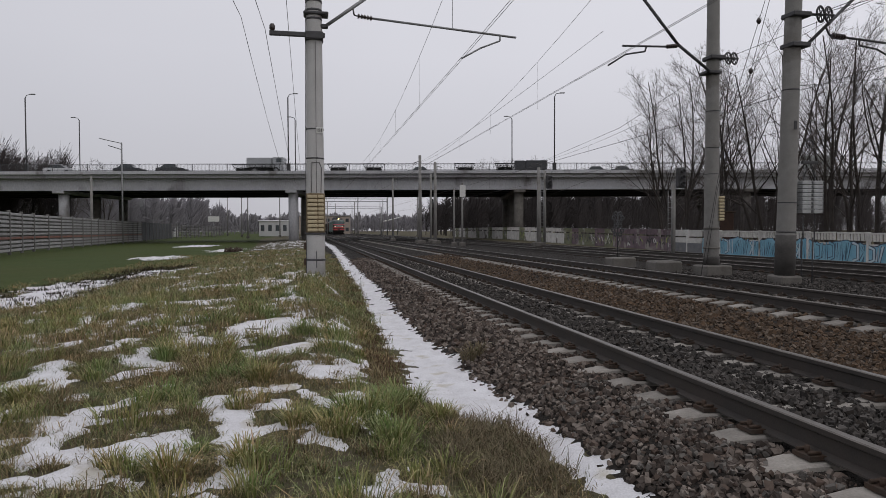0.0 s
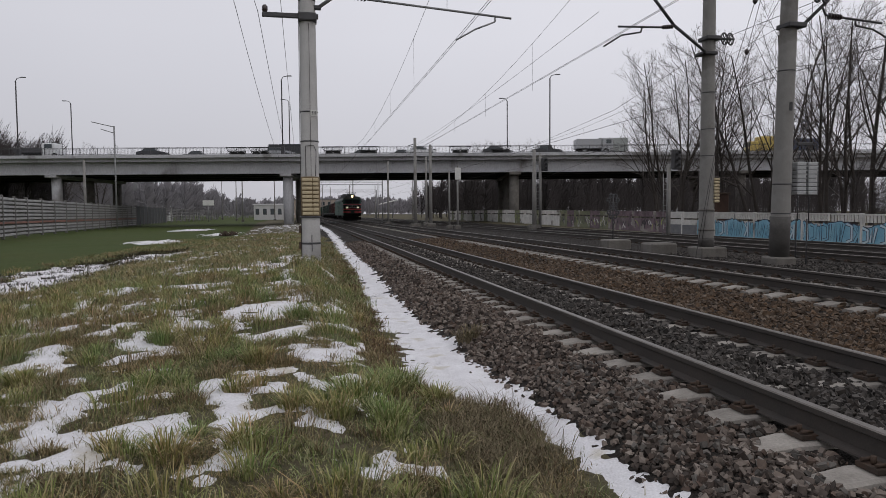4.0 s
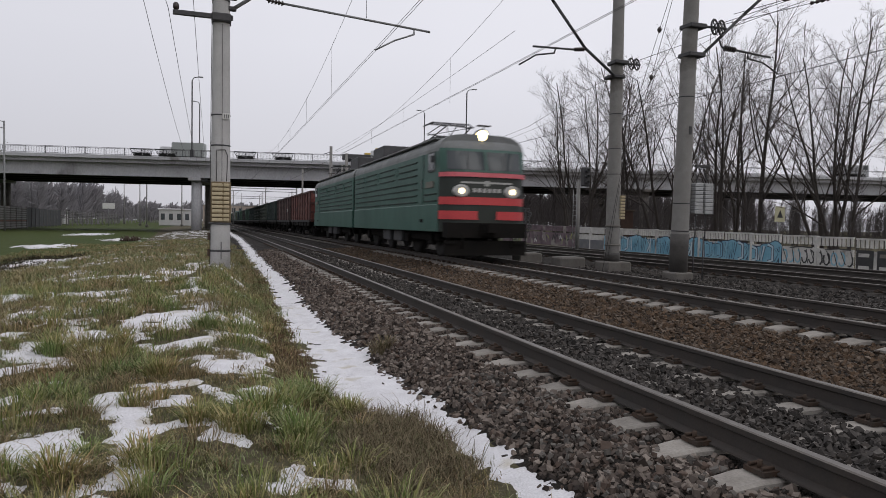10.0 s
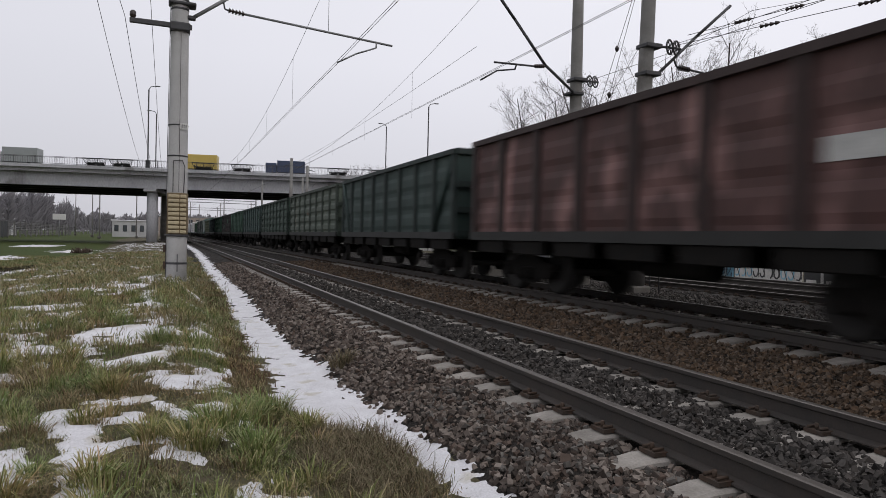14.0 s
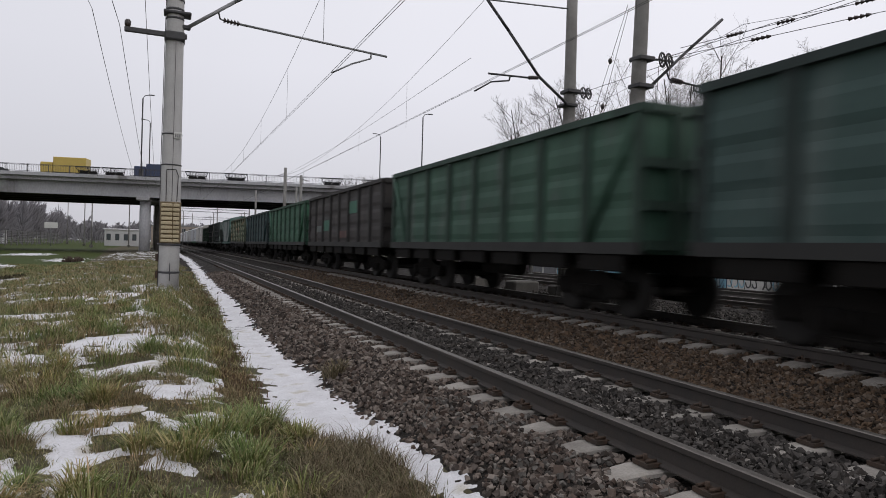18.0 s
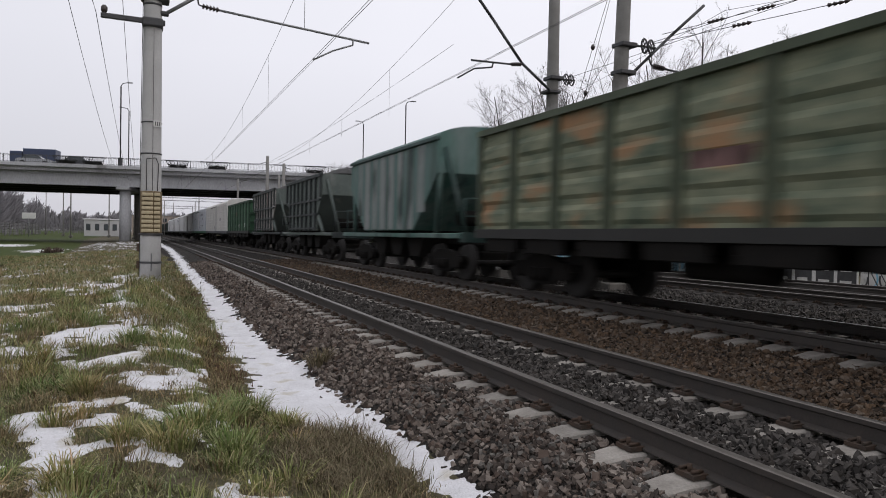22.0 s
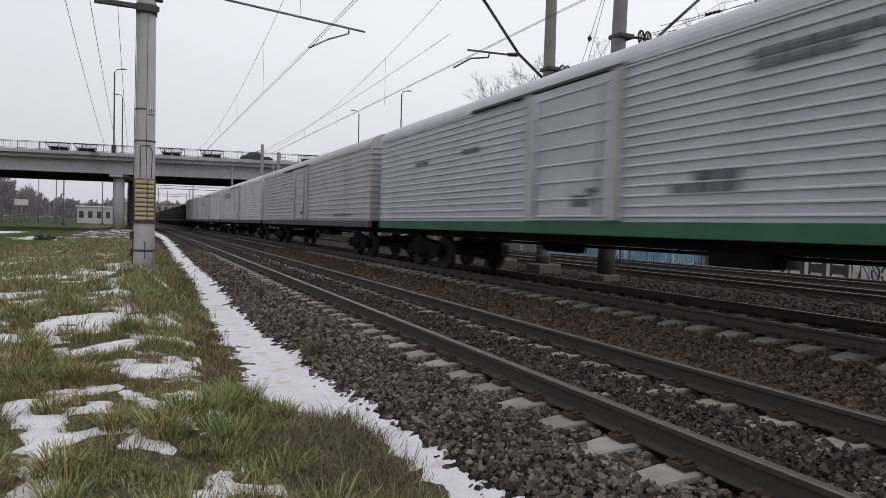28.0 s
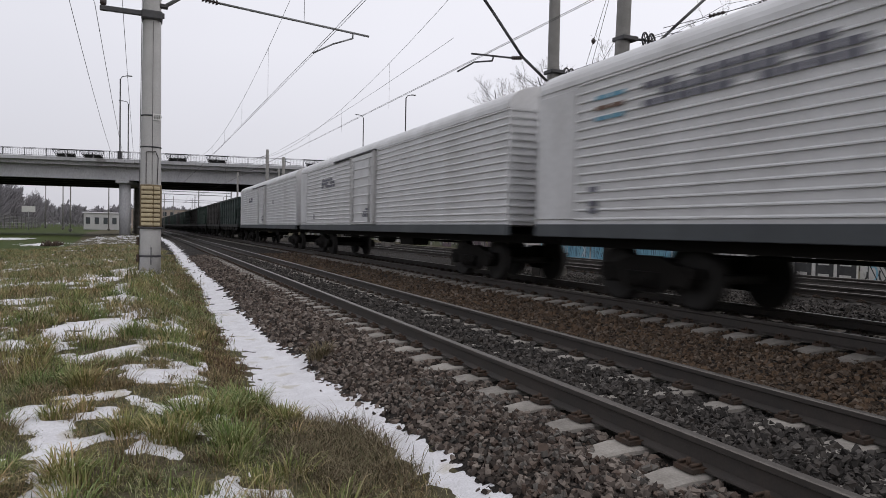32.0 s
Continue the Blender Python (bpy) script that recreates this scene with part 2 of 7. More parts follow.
def soft_box(cx, cy, cz, sx, sy, sz, r=0.02, seg=1, m=None):
    """A mesh of its own: a box with rounded edges."""
    bm = bmesh.new()
    box(bm, cx, cy, cz, sx, sy, sz, m)
    bmesh.ops.bevel(bm, geom=bm.edges[:], offset=r, segments=seg, affect="EDGES", profile=0.6)
    return bm


def tube(bm, a, b, r1, r2=None, seg=8, cap=True, mi=0):
    """A tapered rod from a to b."""
    a, b = Vector(a), Vector(b)
    r2 = r1 if r2 is None else r2
    d = (b - a).normalized()
    u = d.cross((0, 0, 1) if abs(d.z) < 0.9 else (1, 0, 0)).normalized()
    w = d.cross(u)
    ring = []
    for p, r in ((a, r1), (b, r2)):
        ring.append([bm.verts.new(p + (u * math.cos(2 * math.pi * k / seg) + w * math.sin(2 * math.pi * k / seg)) * r) for k in range(seg)])
    for k in range(seg):
        f = bm.faces.new((ring[0][k], ring[0][(k + 1) % seg], ring[1][(k + 1) % seg], ring[1][k]))
        f.smooth, f.material_index = True, mi
    if cap:
        bm.faces.new(ring[0][::-1]).material_index = mi
        bm.faces.new(ring[1]).material_index = mi


def lathe(bm, profile, seg=16, axis="z", at=(0, 0, 0), mi=0):
    """A turned body: rows of (radius, height) round an axis."""
    rings = []
    for r, h in profile:
        row = []
        for k in range(seg):
            c, s = math.cos(2 * math.pi * k / seg) * r, math.sin(2 * math.pi * k / seg) * r
            p = (c, s, h) if axis == "z" else (h, c, s) if axis == "x" else (s, h, c)
            row.append(bm.verts.new(Vector(p) + Vector(at)))
        rings.append(row)
    for r0, r1 in zip(rings, rings[1:]):
        for k in range(seg):
            f = bm.faces.new((r0[k], r0[(k + 1) % seg], r1[(k + 1) % seg], r1[k]))
            f.smooth, f.material_index = True, mi
    bm.faces.new(rings[0][::-1]).material_index = mi
    bm.faces.new(rings[-1]).material_index = mi


def prism(bm, outline, axis, lo, hi, mi=0):
    """An outline of (a, b) pairs drawn out along an axis: x gives (lo..hi, a, b), y gives (a, lo..hi, b)."""
    put = (lambda h, a, b: (h, a, b)) if axis == "x" else (lambda h, a, b: (a, h, b)) if axis == "y" else (lambda h, a, b: (a, b, h))
    v0 = [bm.verts.new(put(lo, a, b)) for a, b in outline]
    v1 = [bm.verts.new(put(hi, a, b)) for a, b in outline]
    n = len(outline)
    for k in range(n):
        bm.faces.new((v0[k], v0[(k + 1) % n], v1[(k + 1) % n], v1[k])).material_index = mi
    bm.faces.new(v0[::-1]).material_index = mi
    bm.faces.new(v1).material_index = mi


def finish(bm, name, mats):
    bmesh.ops.recalc_face_normals(bm, faces=bm.faces[:])
    me = bpy.data.meshes.new(name)
    bm.to_mesh(me)
    bm.free()
    for m in mats if isinstance(mats, (list, tuple)) else (mats,):
        me.materials.append(m)
    return me


def part(name, bm, mat, parent=None, label="", at=None):
    """Links a bmesh (or a finished mesh) as one object under a thing or a part."""
    me = finish(bm, name, mat) if isinstance(bm, bmesh.types.BMesh) else bm
    ob = new(name, me)
    if parent:
        ob.parent = parent
    if at is not None:
        ob.matrix_basis = at if isinstance(at, Matrix) else Matrix.Translation(at)
    if label:
        ob["label"] = label
    return ob


def thing(name, label, category, group="", kind="", at=None, data=None):
    ob = new(name, data)
    if at is not None:
        ob.matrix_basis = at if isinstance(at, Matrix) else Matrix.Translation(at)
    return tagged(ob, label, category, group, kind)


def sheet_mesh(name, xs, ys, height, mats, pick=None):
    """A grid of points with a height function of arrays; pick drops or colours its cells."""
    gx, gy = np.meshgrid(xs, ys, indexing="ij")
    gz = height(gx, gy)
    co = np.stack([gx, gy, gz], -1).reshape(-1, 3)
    nx, ny = len(xs), len(ys)
    i = np.arange(nx * ny).reshape(nx, ny)
    quads = np.stack([i[:-1, :-1], i[1:, :-1], i[1:, 1:], i[:-1, 1:]], -1).reshape(-1, 4)
    if pick is not None:
        keep = pick(co[quads].mean(1))
        quads = quads[keep >= 0]
        kinds = keep[keep >= 0]
    else:
        kinds = np.zeros(len(quads), int)
    me = bpy.data.meshes.new(name)
    me.from_pydata(co.tolist(), [], quads.tolist())
    for m in mats:
        me.materials.append(m)
    me.polygons.foreach_set("material_index", kinds.astype(np.int32))
    me.polygons.foreach_set("use_smooth", np.ones(len(quads), bool))
    me.update()
    return me


def loose_mesh(name, verts, faces, mat, smooth=False):
    me = bpy.data.meshes.new(name)
    me.from_pydata(verts, [], faces)
    me.materials.append(mat)
    if smooth:
        me.polygons.foreach_set("use_smooth", np.ones(len(faces), bool))
    me.update()
    return me


_h = np.random.default_rng(5).random((256, 256))


def field_noise(x, y, scale, octaves=3):
    """Smooth value noise of arrays, about -1 to 1."""
    out, amp, tot = 0, 1.0, 0
    for o in range(octaves):
        u, v = np.asarray(x) * scale + 17.3 * o, np.asarray(y) * scale + 9.1 * o
        iu, iv = np.floor(u).astype(int), np.floor(v).astype(int)
        fu, fv = u - iu, v - iv
        fu, fv = fu * fu * (3 - 2 * fu), fv * fv * (3 - 2 * fv)
        g = lambda a, b: _h[(iu + a) % 256, (iv + b) % 256]
        n = (g(0, 0) * (1 - fu) + g(1, 0) * fu) * (1 - fv) + (g(0, 1) * (1 - fu) + g(1, 1) * fu) * fv
        out, tot, amp, scale = out + (n * 2 - 1) * amp, tot + amp, amp * 0.5, scale * 2
    return out / tot


# ---- the lie of the land ----
def bend(y):
    """The tracks bear slightly to the left beyond the first pole."""
    y = np.asarray(y, float)
    return -0.00833 * (np.sqrt((y - 30) ** 2 + 900) + (y - 30))


def heading(y):
    return float(np.degrees(np.arctan(0.00833 * ((y - 30) / np.sqrt((y - 30) ** 2 + 900) + 1))))


X1, X2, X3, X4 = 4.09, 8.75, 16.2, 21.6
SPACING = {X1: (.570, 3.66), X2: (.565, 6.21), X3: (.568, 5.0), X4: (.568, 5.2)}     # sleepers: pitch, and one of them
RAIL_Z = {X1: 0.0, X2: 0.10, X3: -0.02, X4: -0.10}
PROFILE_U = np.array([-90, -30, -22, -9, -6, -4.5, -2.5, 0.1, 0.55, 0.95, 1.5, 1.9, 2.55, 2.8, 5.4, 6.0, 6.9, 7.3, 7.9, 10.4, 11.0, 12.6, 14.0, 14.6, 18, 19.3, 20, 23.2, 24.5, 27, 30, 45, 120])
PROFILE_Z = np.array([-.6, -.55, -.5, -.42, -.50, -.36, -.28, -.22, -.28, -.42, -.47, -.42, -.245, -.238, -.238, -.25, -.23, -.19, -.142, -.140, -.145, -.16, -.25, -.235, -.235, -.3, -.315, -.315, -.4, -.55, -.55, -.3, 0.2])


def land(x, y):
    x, y = np.asarray(x, float), np.asarray(y, float)
    u = x - bend(y)
    z = np.interp(u, PROFILE_U, PROFILE_Z)
    rise = np.interp(y, [2, 8, 14, 18, 30, 60, 100], [-.06, 0, .28, .38, .3, .2, .1])
    z = z + rise * np.interp(u, [-8, -2, 0.2, 0.75], [0, .8, 1, 0])
    z = z + np.interp(y, [20, 90], [0, .45]) * np.interp(u, [22, 27], [0, 1])
    z = z + 0.05 * field_noise(x, y, 0.55) * np.interp(u, [-1, 0.6, 0.9], [1, 1, 0]) + 0.015 * field_noise(x, y, 3.0) * np.interp(u, [0.4, 0.8], [1, .4])
    return z

# ---- ground ----
gx = np.concatenate([[-1500, -700, -300], np.arange(-160, -30, 10), np.arange(-30, -8, 1.0), np.arange(-8, 13, 0.14), np.arange(13, 30, 0.5), np.arange(30, 120, 6), [200, 400, 900, 1500]])
gy = np.concatenate([[-300, -80], np.arange(-40, 0, 4), np.arange(0, 26, 0.2), np.arange(26, 60, 1), np.arange(60, 140, 4), np.arange(140, 420, 20), [600, 1000, 2000, 3000]])


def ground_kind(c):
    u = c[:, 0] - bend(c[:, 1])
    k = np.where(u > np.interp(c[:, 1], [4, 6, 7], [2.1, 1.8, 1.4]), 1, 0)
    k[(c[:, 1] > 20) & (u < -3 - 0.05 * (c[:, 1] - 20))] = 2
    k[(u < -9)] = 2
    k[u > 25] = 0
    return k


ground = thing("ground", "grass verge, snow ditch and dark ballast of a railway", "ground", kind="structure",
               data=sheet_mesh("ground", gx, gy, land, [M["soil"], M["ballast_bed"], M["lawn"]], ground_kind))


# ---- tracks ----
def rail_line(name, xc, side, y0, y1):
    """One rail: a rolled section swept along the curve of the track; its head is polished on top."""
    sec = [(-.075, -.18), (.075, -.18), (.072, -.168), (.012, -.15), (.010, -.055), (.036, -.042), (.036, -.008), (.028, 0), (-.028, 0), (-.036, -.008), (-.036, -.042), (-.010, -.055), (-.012, -.15), (-.072, -.168)]
    ys = np.concatenate([np.arange(y0, 60, 2.0), np.arange(60, y1 + 1, 10.0)])
    zc = RAIL_Z[xc]
    v, f, k = [], [], []
    n = len(sec)
    for i, y in enumerate(ys):
        x = xc + float(bend(y)) + side * 0.795
        v += [(x + a, y, zc + b) for a, b in sec]
        if i:
            o = (i - 1) * n
            for j in range(n):
                f.append((o + j, o + (j + 1) % n, o + n + (j + 1) % n, o + n + j))
                k.append(1 if j in (6, 7, 8) else 0)
    me = bpy.data.meshes.new(name)
    me.from_pydata(v, [], f)
    me.materials.append(M["rail_side"]), me.materials.append(M["rail_top"])
    me.polygons.foreach_set("material_index", np.array(k, np.int32))
    me.update()
    return me


def sleeper_mesh(mat):
    """A concrete sleeper whose ends slope into the ballast; its middle is waisted."""
    bm = bmesh.new()
    rings = []
    for x, top, half in ((-1.28, -.03, .095), (-1.02, 0, .11), (-.5, 0, .11), (0, -.025, .09), (.5, 0, .11), (1.02, 0, .11), (1.28, -.03, .095)):
        rings.append([bm.verts.new((x, y, z)) for y, z in ((-half - .04, -.16), (half + .04, -.16), (half + .012, top - .015), (half - .01, top), (-half + .01, top), (-half - .012, top - .015))])
    for p, q in zip(rings, rings[1:]):
        for k in range(6):
            bm.faces.new((p[k], p[(k + 1) % 6], q[(k + 1) % 6], q[k]))
    bm.faces.new(rings[0][::-1])
    bm.faces.new(rings[-1])
    return finish(bm, "sleeper", mat)


def fastening_mesh():
    bm = bmesh.new()
    for s in (-1, 1):
        for r in (-.795, .795):
            box(bm, r + s * .11, 0, .022, .12, .16, .03)
            tube(bm, (r + s * .125, 0, .03), (r + s * .125, 0, .085), .016, seg=6)
            tube(bm, (r + s * .07, -.05, .05), (r + s * .16, -.05, .05), .012, seg=5)
            tube(bm, (r + s * .07, .05, .05), (r + s * .16, .05, .05), .012, seg=5)
    return finish(bm, "fastening", M["iron"])


TRACKS = {}
FASTENING = fastening_mesh()


def track(xc, mat, label, y0, y1, pieces):
    t = thing("railway_track", label, "railway track", group="parallel tracks", kind="structure")
    part("rail", rail_line("rail", xc, -1, -30, 420), None, t)
    part("rail", rail_line("rail", xc, 1, -30, 420), None, t)
    me = sleeper_mesh(mat)
    zc = RAIL_Z[xc] - 0.195
    pitch, first = SPACING[xc]
    ys = first + pitch * np.arange(-55, 570)
    near = [y for y in ys if y0 <= y <= y1][:pieces]          # those farther off lie deeper in the stones
    for y in near:
        m = pose(xc + float(bend(y)), float(y), zc - (.05 if y > 33 else 0), 0, 0, heading(y))
        s = part("sleeper", me, None, t, at=m)
        part("fastening", FASTENING, None, s)
    rest = [y for y in ys if not (near and near[0] <= y <= near[-1])]
    bm = bmesh.new()
    for y in rest:
        m = pose(xc + float(bend(y)), float(y), zc - (.05 if y > 0 else 0), 0, 0, heading(y))
        box(bm, 0, 0, -.08, 2.7, .27, .16, m)
    o = part("far_sleepers", bm, mat, t)
    o["kind"] = "stuff"
    return t


TRACK1 = track(X1, M["sleeper"], "empty railway track with rusty rails and concrete sleepers", 1.0, 46, 84)
TRACK2 = track(X2, M["sleeper"], "railway track with concrete sleepers in rust-brown ballast", 2.0, 50, 90)
TRACK3 = track(X3, M["sleeper_dark"], "dark oily railway track behind the pole row", 4.0, 40, 60)
TRACK4 = track(X4, M["sleeper_dark"], "dark oily railway track beside the painted fence", 4.0, 5, 1)

# ---- the road bridge ----
BM = Matrix.Translation((0.0, 97.1, 0)) @ pose(0, 0, 0, 0, 0, -10.84)   # local x along the bridge, y away from the camera


def bridge():
    b = thing("road_bridge", "long grey concrete road bridge on round piers, with a steel railing", "bridge", kind="structure", at=BM)
    bm = bmesh.new()
    box(bm, 0, 11.5, 9.35, 420, 23, 0.9)
    part("deck", bm, M["bridge"], b)
    bm = bmesh.new()
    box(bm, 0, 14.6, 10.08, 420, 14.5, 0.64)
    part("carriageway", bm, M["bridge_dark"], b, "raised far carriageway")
    bm = bmesh.new()
    box(bm, 0, -0.3, 9.62, 420, 0.7, 0.44)
    part("cornice", bm, M["bridge"], b, "projecting concrete cornice with rust stains")
    # the girders behind the first carry the deck's shade in their colour
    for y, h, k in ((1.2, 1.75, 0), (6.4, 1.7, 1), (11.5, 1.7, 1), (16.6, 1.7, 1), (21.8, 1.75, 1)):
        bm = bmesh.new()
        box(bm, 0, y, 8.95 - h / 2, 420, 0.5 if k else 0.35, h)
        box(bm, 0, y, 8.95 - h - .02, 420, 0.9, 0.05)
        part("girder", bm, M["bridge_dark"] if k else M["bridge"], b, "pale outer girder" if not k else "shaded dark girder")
    for x in range(-200, 201, 12):
        bm = bmesh.new()
        box(bm, x, 11.5, 8.1, 0.25, 20, 1.2)
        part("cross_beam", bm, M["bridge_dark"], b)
    # piers: round columns under a cross-head
    for x in (-70.5, -37.5, -3.7, 29.5, 63):
        for y in (2.4, 11.5, 20.6):
            bm = bmesh.new()
            tube(bm, (x, y, -1.2), (x, y, 6.9), 0.72, seg=20)
            # rear columns: deck shade put in as darker concrete; right-hand piers dark throughout
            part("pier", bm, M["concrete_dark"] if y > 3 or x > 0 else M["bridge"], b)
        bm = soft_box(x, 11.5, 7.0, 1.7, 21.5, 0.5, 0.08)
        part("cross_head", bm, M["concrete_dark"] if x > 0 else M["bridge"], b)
    return b


BRIDGE = bridge()


def railing(y, dense):
    r = thing("bridge_railing", "thin grey steel railing along the bridge", "railing", group="bridge railings", kind="structure", at=BM)
    for z in (9.95, 10.75, 10.86):
        bm = bmesh.new()
        box(bm, 0, y, z, 300, 0.05, 0.05)
        part("rail_bar", bm, M["dark_steel"], r)
    bm = bmesh.new()
    box(bm, 0, 0, 0.5, 0.07, 0.07, 1.05)
    me = finish(bm, "post", M["dark_steel"])
    for x in np.arange(-75, 75, 2.5):
        part("post", me, None, r, at=(float(x), y, 9.84))
    bm = bmesh.new()
    for x in np.arange(-75, 75, dense):
        box(bm, float(x), y, 10.34, 0.022, 0.022, 0.8)
    o = part("bars", bm, M["dark_steel"], r)
    o["kind"] = "stuff"
    return r


railing(-0.35, 0.2)
railing(22.6, 0.56)

# ---- poles, brackets and wires ----
def tapered_pole(label, base, r0, r1, h, lean=0.0, group="concrete poles", mat=None):
    p = thing("catenary_pole", label, "pole", group, at=pose(*base, lean, 0, 0))
    bm = bmesh.new()
    lathe(bm, [(r0 + (r1 - r0) * k / 8, -0.3 + (h + .3) * k / 8) for k in range(9)], 22)
    part("shaft", bm, mat or M["concrete"], p)
    return p


def pole_band(p, z, r, h=.03, mat="dark_steel"):
    bm = bmesh.new()
    lathe(bm, [(r, z - h / 2), (r, z + h / 2)], 20)
    part("band", bm, M[mat], p)


def rods(name, pts, r, mat, parent, label=""):
    bm = bmesh.new()
    for a, b in zip(pts, pts[1:]):
        tube(bm, a, b, r, seg=8)
    return part(name, bm, M[mat], parent, label)


def insulator(parent, a, b, n=5, r=.07):
    a, b = Vector(a), Vector(b)
    bm = bmesh.new()
    for k in range(n):
        c, d = a.lerp(b, (k + .1) / n), a.lerp(b, (k + .75) / n)
        tube(bm, c, d, r, r * .6, 10)
    tube(bm, a, b, .025, seg=6)
    return part("insulator", bm, M["porcelain"], parent)


# first pole, beside the verge
POLE1 = tapered_pole("grey concrete catenary pole with a yellow corded band", (0.0, 17.3, 0.12), .242, .178, 9.8)
RUST = material("rusty_brown_panel", (.055, .028, .018), .85, 0, (.03, .018, .014), 3, 30, .8, .3, .004)
YELLOW = material("faded_yellow_cord", (0.48, 0.41, 0.27), 0.85, 0, (0.34, 0.28, 0.18), 5, 60, 0.7, 0.4, 0.006)
# darker copy of the cord colour: the shade between the pads, painted in
CORD_DARK = material("shaded_cord", (0.20, 0.155, 0.095), 0.9, 0, (0.12, 0.09, 0.055), 5, 60, 0.7, 0.4, 0.006)
for k in range(9):                                  # corded band, two columns of pads
    for a, w_ in ((-.075, .27), (.135, .16)):
        z = 1.16 + k * .106
        part("corded_pad", soft_box(a, -.25 + abs(a) * .2, z, w_ - .02, .09, .078, .022, 2), YELLOW, POLE1)
bm = bmesh.new()
lathe(bm, [(.245, 1.09), (.248, 1.12), (.246, 2.06), (.243, 2.09)], 22)
part("corded_wrap", bm, CORD_DARK, POLE1)
pole_band(POLE1, 1.07, .27, .05)
pole_band(POLE1, .40, .25, .05)
pole_band(POLE1, 2.98, .232)
pole_band(POLE1, 3.72, .228)
part("cross_arm", soft_box(-.41, -.2, 6.06, 1.36, .1, .11, .01), M["dark_steel"], POLE1)
part("clamp", soft_box(.0, -.03, 6.05, .46, .5, .2, .03), M["dark_steel"], POLE1)
bm = bmesh.new()
lathe(bm, [(.03, 6.1), (.07, 6.16), (.07, 6.25), (.04, 6.29)], 10, "z", (-1.02, -.2, 0))
part("pin_insulator", bm, M["porcelain"], POLE1)
for z in (6.5, 6.72, 6.95, 7.1):
    pole_band(POLE1, z, .205, .05)
part("clamp", soft_box(.05, -.05, 6.62, .62, .4, .07, .02), M["dark_steel"], POLE1)
part("clamp", soft_box(.25, -.05, 6.33, .2, .14, .1, .02), M["dark_steel"], POLE1)
rods("bracket_strut", [(.27, -.05, 6.33), (1.35, 0, 7.15), (3.6, 0, 8.65)], .045, "steel", POLE1)
rods("bracket_tie", [(.2, 0, 9.0), (3.6, 0, 8.65)], .025, "steel", POLE1)
rods("stay_hook", [(.98, 0, 6.87), (1.02, 0, 6.68), (1.1, 0, 6.66)], .02, "dark_steel", POLE1)
insulator(POLE1, (1.1, 0, 6.66), (1.5, 0, 6.62))
rods("register_tube", [(1.5, 0, 6.62), (5.35, 0, 6.33)], .03, "steel", POLE1)
rods("register_arm", [(4.9, 0, 6.36), (4.9, 0, 6.22), (4.36, 0, 6.0), (3.84, 0, 5.7)], .022, "steel", POLE1)
rods("dropper", [(3.6, 0, 8.65), (3.6, 0, 6.5)], .006, "wire", POLE1)
rods("earthing_wire", [(-.24, -.08, 0), (-.235, -.08, 3.0), (-.215, -.08, 6.0), (-.2, -.08, 8)], .008, "wire", POLE1)
rods("earthing_wire", [(.03, -.245, 2.1), (.03, -.225, 5.9)], .005, "wire", POLE1)
rods("conduit", [(-.1, -.24, 2.1), (-.1, -.235, 2.85), (.1, -.235, 2.87), (.16, -.21, 2.72), (.14, -.21, 2.1)], .009, "wire", POLE1)
PAINT_WHITE = material("enamel_white", (.6, .6, .58), .5, 0, None, 8, 40, .3, .05, .001)
part("marker_plate", soft_box(.12, -.215, 3.68, .18, .02, .15, .004), PAINT_WHITE, POLE1, "small white enamel plate")
for k in range(3):
    bm = bmesh.new()
    box(bm, .08 + k * .045, -.228, 3.68, .02, .008, .09)
    part("number_bar", bm, M["dark_steel"], POLE1)
for z in (.35, .75):
    part("bolt", soft_box(-.27, -.05, z, .06, .06, .18, .01), M["iron"], POLE1)
rods("hook_bar", [(.02, -.26, .62), (.02, -.29, .2)], .01, "dark_steel", POLE1)

# second pole, between the tracks
POLE2 = tapered_pole("grey concrete catenary pole on a block footing", (11.9, 18.35, -.05), .232, .17, 9.8, 0, "concrete poles", M["concrete_grey"])
part("footing", soft_box(0, -.05, .06, .86, .8, .34, .04), M["concrete_dark"], POLE2, "weathered concrete block")
for z in (.75, 1.35):
    pole_band(POLE2, z, .242, .06, "concrete_dark")
for z in (3.0, 3.8, 4.9):
    pole_band(POLE2, z, .218, .022)
part("clamp", soft_box(0, -.05, 6.5, .5, .5, .12, .02), M["dark_steel"], POLE2)
part("clamp", soft_box(-.1, -.05, 6.05, .5, .45, .1, .02), M["dark_steel"], POLE2)
rods("bracket_strut", [(-.3, -.3, 6.05), (-1.46, -.5, 6.72), (-2.54, -.5, 7.96), (-3.3, -.5, 8.8)], .045, "dark_steel", POLE2)
rods("bracket_tie", [(-.15, 0, 9.2), (-3.3, -.5, 8.8)], .025, "steel", POLE2)
insulator(POLE2, (-1.5, -.5, 6.68), (-1.85, -.5, 6.64))
rods("register_tube", [(-1.85, -.5, 6.64), (-3.2, -.5, 6.6)], .03, "dark_steel", POLE2)
rods("register_arm", [(-2.46, -.5, 6.6), (-2.5, -.5, 6.47), (-3.1, -.5, 6.36), (-3.64, -.5, 6.02)], .025, "dark_steel", POLE2)
